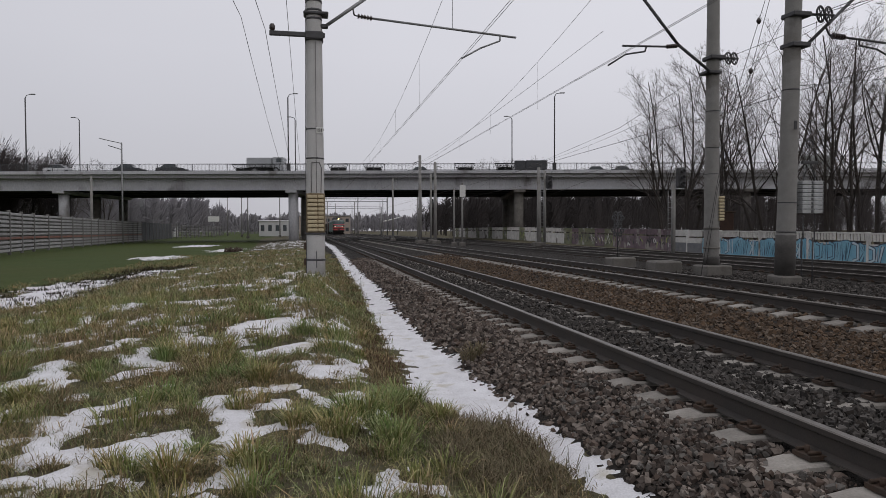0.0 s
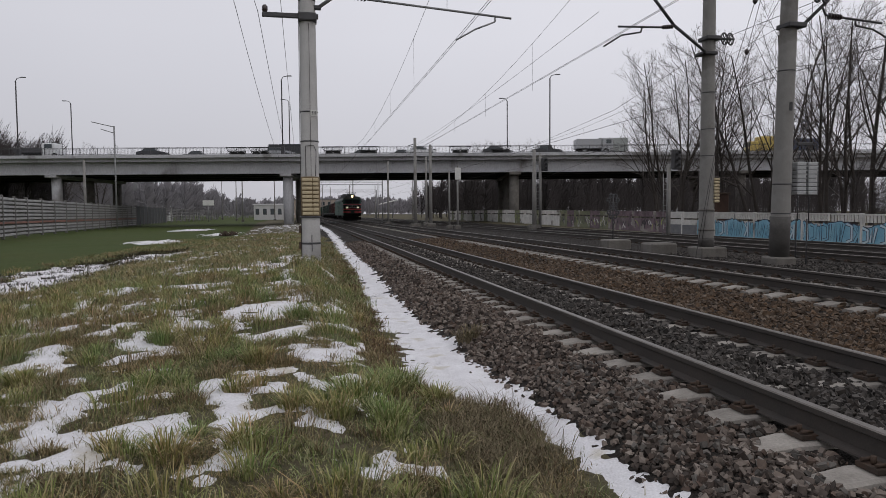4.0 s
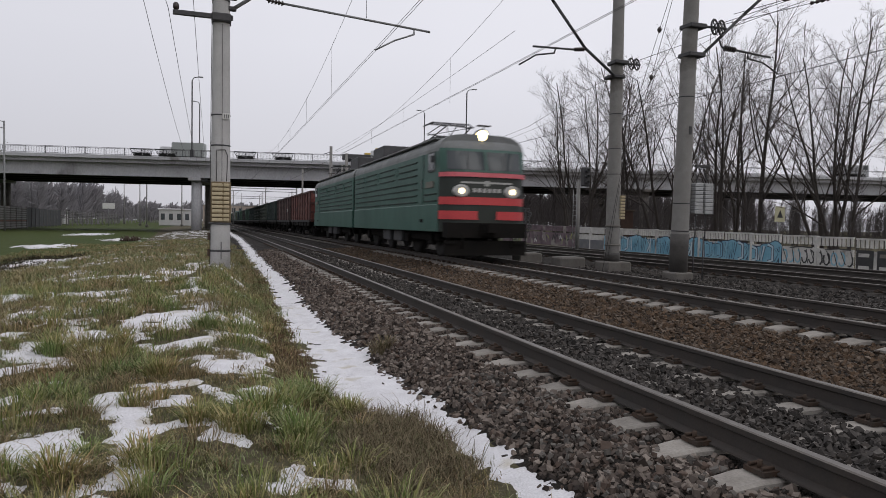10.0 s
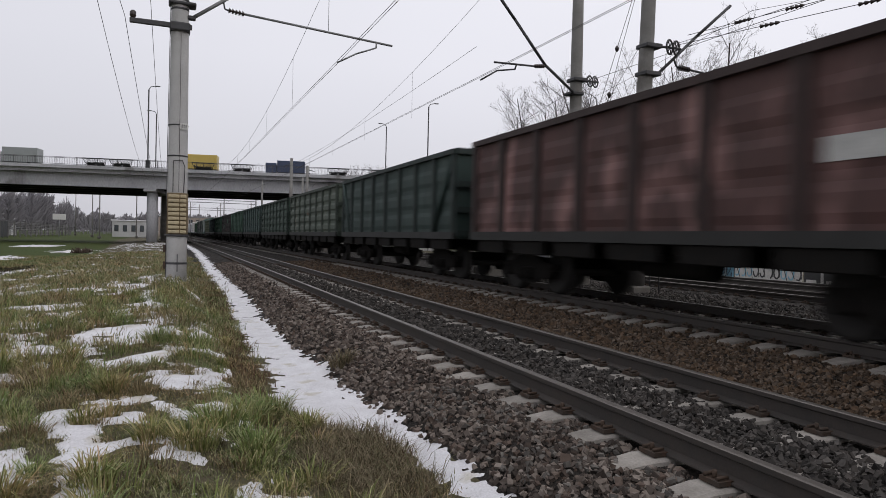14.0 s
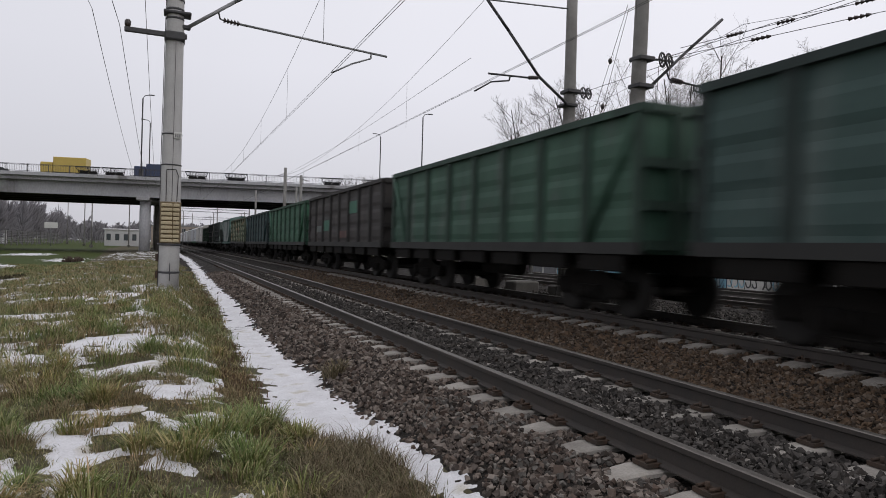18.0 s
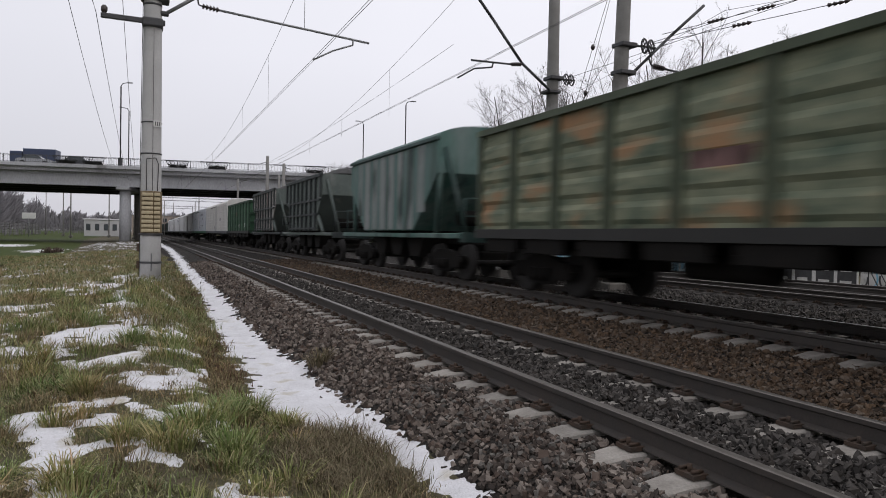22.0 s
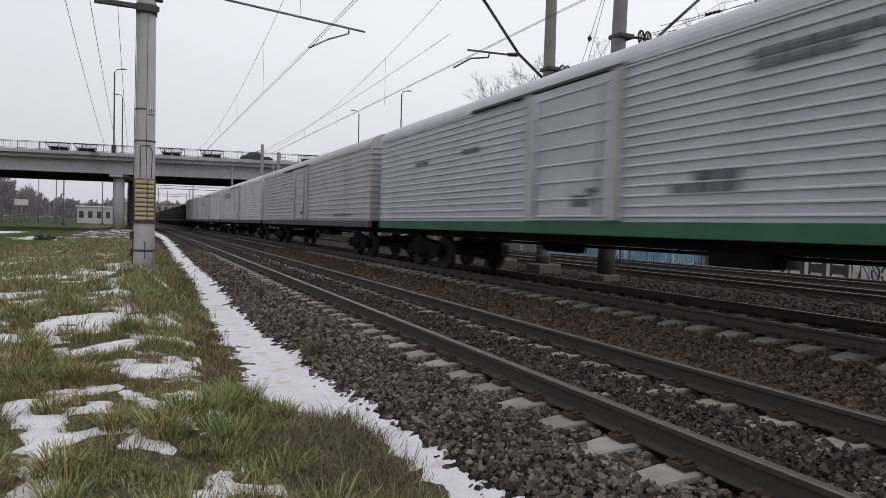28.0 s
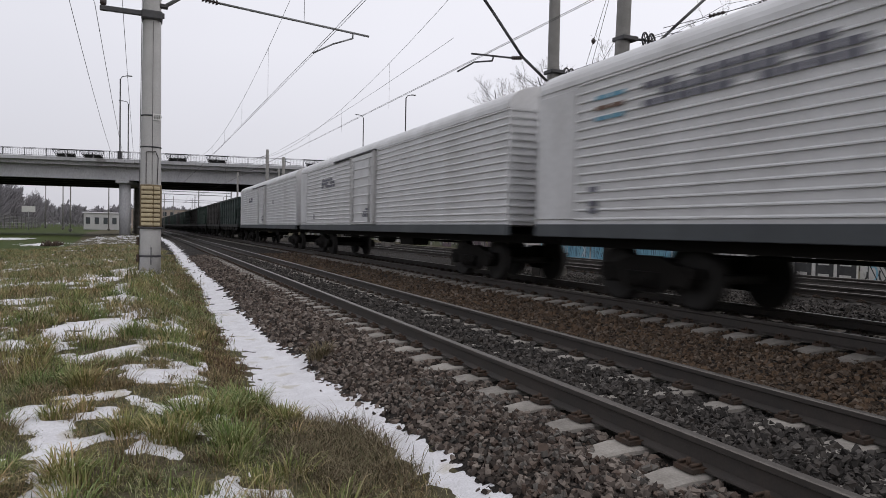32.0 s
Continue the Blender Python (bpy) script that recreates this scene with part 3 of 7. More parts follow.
for dx in (.42, .62):                                # tension wheels
    bm = bmesh.new()
    for k in range(20):
        a, b = 2 * math.pi * k / 20, 2 * math.pi * (k + 1) / 20
        tube(bm, (dx + .17 * math.cos(a), -.15 + .1 * math.cos(a), 6.5 + .17 * math.sin(a)), (dx + .17 * math.cos(b), -.15 + .1 * math.cos(b), 6.5 + .17 * math.sin(b)), .025, seg=6)
    for k in range(3):
        a = math.pi * k / 3
        tube(bm, (dx + .17 * math.cos(a), -.15 + .1 * math.cos(a), 6.5 + .17 * math.sin(a)), (dx - .17 * math.cos(a), -.15 - .1 * math.cos(a), 6.5 - .17 * math.sin(a)), .015, seg=5)
    part("tension_wheel", bm, M["dark_steel"], POLE2)
rods("wheel_arm", [(.15, -.1, 6.5), (.75, -.15, 6.5)], .035, "dark_steel", POLE2)
for k in range(8):
    part("corded_pad", soft_box(.2, -.2, 1.62 + k * .095, .18, .09, .08, .02), YELLOW, POLE2)

# third pole, leaning, with tensioning weights
POLE3 = tapered_pole("leaning grey concrete anchor pole with weights", (11.9, 15.12, -.1), .24, .18, 9.8, 1.8, "concrete poles", M["concrete_grey"])
part("footing", soft_box(0, 0, .06, .62, .6, .24, .04), M["concrete_dark"], POLE3)
for z in (1.3, 2.05, 4.9):
    pole_band(POLE3, z, .243 - z * .006, .03)
part("cover_plate", soft_box(0, -.215, 4.0, .09, .03, .22, .01), M["dark_steel"], POLE3)
for z in (6.0, 6.75):
    part("clamp", soft_box(.05, -.05, z, .52, .5, .12, .02), M["dark_steel"], POLE3)
rods("bracket_strut", [(.3, -.1, 6.0), (1.7, 0, 7.25), (2.9, 0, 8.3)], .045, "dark_steel", POLE3)
rods("stay_hook", [(.95, 0, 6.55), (1.05, 0, 6.35), (1.15, 0, 6.32)], .025, "dark_steel", POLE3)
insulator(POLE3, (1.15, 0, 6.32), (1.55, 0, 6.3), 5, .08)
rods("register_tube", [(1.55, 0, 6.3), (2.75, 0, 6.22)], .032, "dark_steel", POLE3)
rods("register_arm", [(1.95, 0, 6.25), (1.97, 0, 6.12), (2.5, 0, 6.05), (3.05, 0, 5.8)], .025, "dark_steel", POLE3)
for dx in (.62, .85):
    bm = bmesh.new()
    for k in range(20):
        a, b = 2 * math.pi * k / 20, 2 * math.pi * (k + 1) / 20
        tube(bm, (dx + .19 * math.cos(a), -.2 + .1 * math.cos(a), 6.78 + .19 * math.sin(a)), (dx + .19 * math.cos(b), -.2 + .1 * math.cos(b), 6.78 + .19 * math.sin(b)), .028, seg=6)
    for k in range(3):
        a = math.pi * k / 3
        tube(bm, (dx + .19 * math.cos(a), -.2 + .1 * math.cos(a), 6.78 + .19 * math.sin(a)), (dx - .19 * math.cos(a), -.2 - .1 * math.cos(a), 6.78 - .19 * math.sin(a)), .016, seg=5)
    part("tension_wheel", bm, M["dark_steel"], POLE3)
rods("wheel_arm", [(.15, -.1, 6.78), (1.0, -.2, 6.78)], .035, "dark_steel", POLE3)

TAR = material("bitumen_coat", (.045, .042, .040), .8, 0, (.10, .095, .088), 3, 30, .7, .2, .004)
bm = bmesh.new()
lathe(bm, [(.246, .1), (.246, .9), (.2425, 1.22)], 22)
part("bitumen_coat", bm, TAR, POLE3, "dark bitumen coat round the foot")
bm = bmesh.new()
lathe(bm, [(.240, .2), (.239, .42), (.237, .5)], 22)
part("bitumen_coat", bm, TAR, POLE2, "dark bitumen coat round the foot")
WEIGHTS = thing("tension_weights", "two stacks of pale concrete weights hanging on a rod", "weights", at=(12.5, 15.0, 0))
SLAB = soft_box(0, 0, 0, .3, .3, .095, .012)
slab_me = finish(SLAB, "weight_slab", material("pale_slab_concrete", (.36, .37, .37), .85, 0, (.26, .265, .265), 6, 50, .6, .3, .004))
slot_me = finish(soft_box(.125, -.145, .0, .035, .03, .062, .004), "slot", M["dark_steel"])
for x in (-.165, .165):
    for k in range(8):
        w_s = part("weight_slab", slab_me, None, WEIGHTS, at=(x, 0, 1.72 + k * .105))
        part("slot", slot_me, None, w_s)
    rods("hanger_rod", [(x, 0, 1.0), (x, 0, 2.75)], .014, "dark_steel", WEIGHTS)
part("yoke", soft_box(0, 0, 2.98, .46, .08, .08, .01), M["dark_steel"], WEIGHTS)
rods("yoke_link", [(-.165, 0, 2.6), (0, 0, 3.0), (.165, 0, 2.6)], .015, "dark_steel", WEIGHTS)
bm = bmesh.new()
for k in range(16):
    a, b = 2 * math.pi * k / 16, 2 * math.pi * (k + 1) / 16
    tube(bm, (.105 * math.cos(a), 0, 3.46 + .105 * math.sin(a)), (.105 * math.cos(b), 0, 3.46 + .105 * math.sin(b)), .018, seg=6)
part("ring", bm, M["dark_steel"], WEIGHTS)
rods("rope", [(0, 0, 3.0), (0, 0, 3.32), (0, 0, 3.6), (.15, 0, 6.6)], .008, "wire", WEIGHTS)
for x in (-.16, .16):
    rods("guide_rod", [(x, .05, -.25), (x, .05, 1.05)], .018, "dark_steel", WEIGHTS)


def wire(label, pts, r=.008, group="overhead wires"):
    c = bpy.data.curves.new("overhead_wire", "CURVE")
    c.dimensions, c.bevel_depth, c.bevel_resolution = "3D", r, 1
    sp = c.splines.new("POLY")
    sp.points.add(len(pts) - 1)
    for p, q in zip(sp.points, pts):
        p.co = (*q, 1)
    c.materials.append(M["wire"])
    return tagged(new("overhead_wire", c), label, "wire", group)


def span(x0, y0, y1, ztop, sag, n=24):
    """A wire that hangs between two poles, along the curve of the track."""
    out = []
    for k in range(n + 1):
        y = y0 + (y1 - y0) * k / n
        out.append((x0 + float(bend(y)) + .0, y, ztop - sag * (1 - (2 * k / n - 1) ** 2)))
    return out


for xc, zc, zm, y0 in ((X1 - .1, 5.80, 8.6, 17.3), (X2 - .5, 5.97, 8.75, 17.85), (X3 - .6, 5.75, 8.3, 15.1), (X4, 5.8, 8.4, 16.0)):
    for dx in (-.03, .03):
        wire("copper contact wire over the track", [(xc + dx + float(bend(y)), y, zc) for y in (-35, 0, y0, 40, 60, 72.5, 100, 130, 185, 240)], .006)
    for a, b in ((-38, y0), (y0, 72.5), (72.5, 128), (128, 183)):
        pts = span(xc + (.45 if xc > 6 else 0), a, b, zm, 2.25)
        wire("sagging messenger wire over the track", pts, .0065)
        for k in range(3, 22, 3):
            wire("thin dropper between two overhead wires", [pts[k], (pts[k][0], pts[k][1], zc)], .004, "droppers")
wire("auxiliary wire over the track", span(8.3, 17.9, 72.5, 6.95, .5), .006)
for x0, zt, sg in ((-1.62, 6.6, 1.5), (-1.04, 6.32, 1.3), (-.55, 7.6, 2.2), (.33, 8.9, 2.6)):
    wire("feeder wire on the field side", span(x0, 17.3, 72.5, zt, sg), .007)
    wire("feeder wire on the field side", span(x0, -38, 17.3, zt, sg), .007)
# anchor wires and cross stays round the pole row
wire("anchor wire to the tension wheel", [(12.35, 18.2, 6.5), (14.5, 30, 6.2), (17, 60, 6.0)], .008)
wire("anchor wire to the tension wheel", [(12.5, 18.2, 6.55), (15.5, 8, 7.6), (18, -4, 8.4)], .008)
wire("anchor wire to the tension wheel", [(12.75, 14.9, 6.8), (15.8, 6, 7.7), (18, -4, 8.6)], .008)
wire("stay wire with an insulator", [(12.0, 15.2, 6.9), (12.2, 17.5, 5.2), (12.6, 21.6, 2.2)], .007)
wire("stay wire with an insulator", [(11.9, 15.1, 5.0), (13.0, 24, 4.2), (15.5, 45, 3.4), (21.2, 60, 5.6)], .007)
wire("stay wire with an insulator", [(11.9, 15.0, 4.9), (16, 14, 5.2), (24, 12, 5.9)], .007)
for pts, egg in (([(12.3, 16.0, 8.6), (12.02, 16.4, 7.0), (11.6, 17.1, 4.4), (11.2, 17.8, -.15)], 1), ([(12.5, 16.2, 8.6), (12.15, 16.9, 5.75), (11.8, 17.9, 2.5), (11.65, 18.3, -.15)], 1)):
    s_ = thing("stay_wire", "thin stay wire with a dark egg insulator", "stay wire", "stay wires", at=(0, 0, 0))
    rods("wire", pts, .008, "wire", s_)
    bm = bmesh.new()
    lathe(bm, [(.02, -.09), (.055, -.04), (.07, 0), (.055, .04), (.02, .09)], 12)
    part("strain_insulator", bm, M["porcelain"], s_, at=pts[egg])



for (ax, ay, az), (bx, by, bz), spots_ in (((13.4, 15.0, 7.2), (19.5, 4, 8.3), (.1, .2, .34, .5)), ((12.9, 14.9, 6.82), (19.5, 3, 7.6), (.16, .32, .46))):
    s_ = thing("anchor_wire", "taut anchor wire with dark strain insulators", "wire", "anchor wires")
    rods("wire", [(ax, ay, az), (bx, by, bz)], .009, "wire", s_)
    for f in spots_:
        p, q = Vector((ax, ay, az)), Vector((bx, by, bz))
        insulator(s_, p.lerp(q, f), p.lerp(q, f + .035), 4, .055)


# poles farther off
def far_pole(label, x, y, h, r=.17, base=-.2):
    p = thing("trackside_pole", label, "pole", "far poles", at=(x, y, base))
    bm = bmesh.new()
    tube(bm, (0, 0, -.3), (0, 0, h - base), r, r * .75, 12)
    part("shaft", bm, M["concrete_grey"], p)
    part("footing", soft_box(0, 0, .15, r * 5, r * 5, .4, .04), M["concrete_dark"], p)
    return p


p = far_pole("pale concrete pole with a short side arm", 11.45, 73, 9.6, .21)
rods("side_arm", [(0, 0, 9.2), (-.8, 0, 8.9)], .04, "dark_steel", p)
p = far_pole("pale concrete pole beside another", 13.17, 73, 8.9, .2)
rods("side_arm", [(0, 0, 8.7), (.8, 0, 8.5)], .04, "dark_steel", p)
p = far_pole("slender pole with a white sign board", 13.37, 60, 5.6, .1)
part("sign_board", soft_box(0, -.14, 5.1, .55, .05, 1.1, .02), PAINT_WHITE, p)
far_pole("slender grey pole behind the rails", 12.9, 61.5, 5.2, .1)
far_pole("slender grey pole behind the rails", 13.9, 80, 8.2, .15)
far_pole("slender grey pole behind the rails", 10.6, 92, 8.5, .15)


def signal(label, x, y, z0, h, head):
    s = thing("railway_signal", label, "signal", "railway signals", at=(x, y, z0))
    bm = bmesh.new()
    tube(bm, (0, 0, -.3), (0, 0, h), .14, .12, 12)
    part("mast", bm, M["concrete_grey"], s)
    hd = part("signal_head", soft_box(.35, -.25, head, .6, .25, 1.25, .06), M["dark_steel"], s)
    for k in range(3):
        bm = bmesh.new()
        lathe(bm, [(.12, 0), (.13, -.22), (.115, -.22), (.1, -.02)], 12, "y")
        part("hood", bm, M["dark_steel"], hd, at=(.35, -.38, head + .38 - k * .38))
    bm = bmesh.new()
    for x_ in (-.42, -.16):
        tube(bm, (x_, -.1, .2), (x_, -.1, h * .88), .022, seg=6)
    for k in range(int(h * 2.6)):
        tube(bm, (-.42, -.1, .4 + k * .33), (-.16, -.1, .4 + k * .33), .014, seg=5)
    part("ladder", bm, M["steel"], s)
    return s


signal("concrete signal mast with a black three-lamp head", 21.4, 60, -.1, 7.0, 5.9)
far_pole("pale concrete pole beside a signal mast", 20.1, 58, 7.0, .2)
s2 = signal("signal mast with a black head behind the tracks", 22.0, 38, -.4, 4.6, 4.9)
for x, y in ((11.3, 23.3), (11.36, 20.2)):
    b_ = thing("cable_block", "low weathered concrete block beside the rails", "concrete block", "concrete blocks", at=(x, y, -.12))
    part("block", soft_box(0, 0, .14, .95, .75, .42, .05), M["concrete_dark"], b_)
L_ = thing("lattice_marker", "dark iron lattice marker on a thin post", "marker", at=(11.3, 23.5, .0))
rods("post", [(0, 0, 0), (0, 0, 1.95)], .025, "dark_steel", L_)
for k in range(6):
    a = math.pi * k / 3
    for zc in (1.25, 1.72):
        rods("lattice_loop", [(.18 * math.cos(a) + .07 * math.cos(b), 0, zc + .18 * math.sin(a) + .07 * math.sin(b)) for b in np.linspace(0, 2 * math.pi, 7)], .03, "dark_steel", L_)

# ---- the freight train ----
def paint(name, colour, dirt=None, patch=None, amount=0.08, rough=0.7, scale=1.1):
    """Weathered wagon paint: streaky dirt, worn patches, fine grain."""
    dirt = dirt or tuple(c * 0.55 for c in colour)
    return material(name, colour, rough, 0, dirt, scale, 22, 0.8, 0.2, 0.006, third=patch, patch=amount, patch_scale=1.2, streak=0.45)


PAINT = {
    "red": paint("wagon_red_oxide", (.1245, .0268, .0199), (.0711, .0200, .0159), (.235, .110, .092), 0.42),
    "brown": paint("wagon_dark_brown", (0.080, 0.034, 0.030), (0.042, 0.024, 0.022), (0.24, 0.13, 0.12), 0.4),
    "green": paint("wagon_dull_green", (.040, .100, .066), (.025, .058, .041), (.062, .088, .074), 0.25),
    "deep": paint("wagon_deep_green", (0.024, 0.046, 0.040), (0.016, 0.028, 0.025), (0.045, 0.072, 0.062), 0.2),
    "pale_green": paint("wagon_pale_olive_green", (.085, .108, .082), (.055, .070, .055), (.135, .135, .105), 0.2),
    "mid_green": paint("wagon_forest_green", (.0265, .0530, .0371), (.0173, .0318, .0239), (.052, .078, .060), 0.25),
    "teal": paint("wagon_teal_green", (.038, .078, .070), (.026, .050, .046), (.075, .105, .098), 0.28),
    "black_brown": paint("wagon_blackish_brown", (0.038, 0.032, 0.030), (0.022, 0.019, 0.018), (0.09, 0.075, 0.065), 0.12),
    "bright_green": paint("wagon_bright_green", (.0351, .1170, .0663), (.0234, .0663, .0406), (.062, .145, .092), 0.2),
    "soot": paint("sooty_lower_rail", (.020, .020, .019), (.012, .012, .011), (.035, .034, .032), .1),
    "patch_green": paint("fresh_green_patch", (.045, .150, .100), (.035, .105, .072), None, 0),
    "slate": paint("wagon_dark_teal", (0.022, 0.054, 0.056), (0.014, 0.033, 0.035), (0.042, 0.066, 0.070), 0.2),
    "yellow_green": material("wagon_faded_yellow_green", (0.23, 0.24, 0.155), 0.75, 0, (0.045, 0.075, 0.05), 1.5, 22, 0.95, 0.2, 0.006, third=(0.29, 0.165, 0.08), patch=0.30, patch_scale=0.55, streak=2.2),
    "grass_green": paint("wagon_grass_green", (.0312, .0975, .0468), (.0203, .0585, .0296), (.058, .125, .075), 0.2),
    "hopper_green": material("hopper_streaky_green", (.042, .118, .098), .7, 0, (.13, .175, .165), 2.0, 22, 1.0, .2, .006, third=(.03, .06, .05), patch=.25, patch_scale=1.6, streak=.16),
    "hopper_dust": material("hopper_dusty_pressing", (.17, .20, .192), .75, 0, (.26, .265, .26), 1.3, 22, 1.0, .2, .006, third=(.035, .055, .05), patch=.42, patch_scale=.9, streak=.4),
    "hopper_dark": paint("hopper_dark_grey", (0.034, 0.042, 0.042), (0.022, 0.027, 0.027), (0.13, 0.14, 0.14), 0.1),
    "hopper_panel": paint("hopper_dark_green_panel", (0.105, 0.128, 0.118), (0.070, 0.086, 0.080), (0.15, 0.16, 0.15), 0.15),
    "hopper_buff": paint("hopper_dusty_buff", (0.36, 0.34, 0.325), (0.23, 0.215, 0.205), (0.25, 0.15, 0.13), 0.12),
    "loco_green": paint("locomotive_green", (.037, .108, .084), (.028, .078, .062), None, 0, 0.5, 0.6),
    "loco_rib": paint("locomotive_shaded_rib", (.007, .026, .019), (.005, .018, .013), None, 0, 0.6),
    "loco_plate": material("dull_number_plate", (.16, .15, .12), .6, 0, (.08, .075, .065), 6, 30, .7, 0),
    "loco_dark": paint("locomotive_dark_green", (0.018, 0.026, 0.020), (0.012, 0.016, 0.013), None, 0, 0.5),
    "loco_roof": paint("locomotive_grey_roof", (0.20, 0.21, 0.21), (0.12, 0.125, 0.125), None, 0, 0.7),
    "loco_red": material("locomotive_signal_red", (0.56, 0.055, 0.060), 0.5, 0, (0.42, 0.045, 0.05), 4, 30, 0.5, 0.05, 0.002),
    "loco_pink": material("locomotive_faded_red_band", (0.62, 0.13, 0.16), 0.5, 0, (0.5, 0.09, 0.10), 4, 30, 0.5, 0.05, 0.002),
    "white": paint("reefer_white", (0.62, 0.62, 0.63), (0.47, 0.465, 0.465), None, 0.0, 0.55),
    "warm_white": paint("reefer_warm_white", (0.56, 0.545, 0.52), (0.42, 0.40, 0.38), None, 0.03, 0.6),
    "grey_white": paint("reefer_pale_grey", (0.46, 0.455, 0.45), (0.36, 0.35, 0.345), None, 0.03, 0.6),
    "blue_white": paint("reefer_bluish_white", (0.50, 0.52, 0.56), (0.38, 0.39, 0.42), None, 0.03, 0.55),
    "sill_green": paint("reefer_green_sill", (0.035, 0.13, 0.07), (0.022, 0.07, 0.04), None, 0),
    "sill_grey": paint("reefer_grey_sill", (0.07, 0.078, 0.085), (0.045, 0.05, 0.055), None, 0),
    "stain": material("dark_lettering", (0.09, 0.09, 0.115), 0.7, 0, (0.22, 0.22, 0.25), 3, 20, 0.6, 0),
    "mark_blue": material("faded_blue_mark", (0.10, 0.28, 0.40), 0.7, 0, (0.2, 0.35, 0.42), 3, 20, 0.6, 0),
    "mark_red": material("faded_red_mark", (0.16, 0.085, 0.055), 0.7, 0, (0.12, 0.10, 0.075), 3, 20, 0.6, 0),
    "mark_white": material("faded_white_mark", (0.5, 0.5, 0.48), 0.8, 0, (0.3, 0.3, 0.29), 5, 30, 0.7, 0),
}
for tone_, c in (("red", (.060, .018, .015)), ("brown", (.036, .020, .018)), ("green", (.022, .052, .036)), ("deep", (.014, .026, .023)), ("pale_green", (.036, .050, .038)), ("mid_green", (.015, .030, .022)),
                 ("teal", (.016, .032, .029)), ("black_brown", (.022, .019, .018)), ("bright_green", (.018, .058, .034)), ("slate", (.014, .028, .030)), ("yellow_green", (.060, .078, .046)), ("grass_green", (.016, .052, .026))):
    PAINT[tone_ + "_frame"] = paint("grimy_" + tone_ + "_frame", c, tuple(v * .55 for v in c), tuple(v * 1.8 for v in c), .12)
GLASS = bpy.data.materials.new("cab_glass")
GLASS.use_nodes = True
_g = GLASS.node_tree.nodes["Principled BSDF"]
_g.inputs["Base Color"].default_value, _g.inputs["Roughness"].default_value = (0.05, 0.06, 0.065, 1), 0.06
LAMP = glow("headlight_glow", (1.0, 0.80, 0.50), 2.4)
SEARCH = glow("searchlight_glow", (1.0, 0.76, 0.34), 5.0)
GRAVEL = material("heap_of_crushed_stone", (0.10, 0.10, 0.10), 0.95, 0, (0.06, 0.06, 0.06), 8, 30, 0.8, 1.0, 0.05)


def bogie(parent, y):
    """A three-piece freight bogie: side frames with springs, two wheelsets."""
    b = part("bogie", soft_box(0, 0, .62, 2.1, .45, .3, .05), M["undercarriage"], parent, at=(0, y, 0))
    for s in (-1, 1):
        bm = bmesh.new()
        prism(bm, [(-1.15, .52), (-1.15, .66), (-.75, .68), (-.35, .82), (.35, .82), (.75, .68), (1.15, .66), (1.15, .52), (.8, .42), (.35, .22), (-.35, .22), (-.8, .42)], "x", s * 1.02 - .07, s * 1.02 + .07)
        for yy in (-.925, .925):
            lathe(bm, [(.15, s * 1.02 - .13), (.15, s * 1.02 + .13)], 10, "x", (0, yy, .475))
        for yy in (-.22, 0, .22):
            lathe(bm, [(.09, .3), (.09, .56)], 8, "z", (s * 1.12, yy, 0))
        part("side_frame", bm, M["undercarriage"], b)
    for yy in (-.925, .925):
        bm = bmesh.new()
        for s in (-1, 1):
            lathe(bm, [(.505, s * .72), (.505, s * .75), (.475, s * .76), (.475, s * .88), (.42, s * .88)], 20, "x")
        tube(bm, (-.95, 0, 0), (.95, 0, 0), .08, seg=8)
        part("wheelset", bm, M["tyre_steel"], b, at=(0, yy, .475))
    return b


def coupler(parent, y, s):
    bm = bmesh.new()
    box(bm, 0, y + s * .25, 1.04, .18, .6, .22)
    box(bm, 0, y + s * .5, 1.04, .36, .24, .3)
    part("coupler", bm, M["undercarriage"], parent)


HATCH = finish(soft_box(0, 0, 0, .12, 1.3, .3, .02), "floor_hatch", M["undercarriage"])


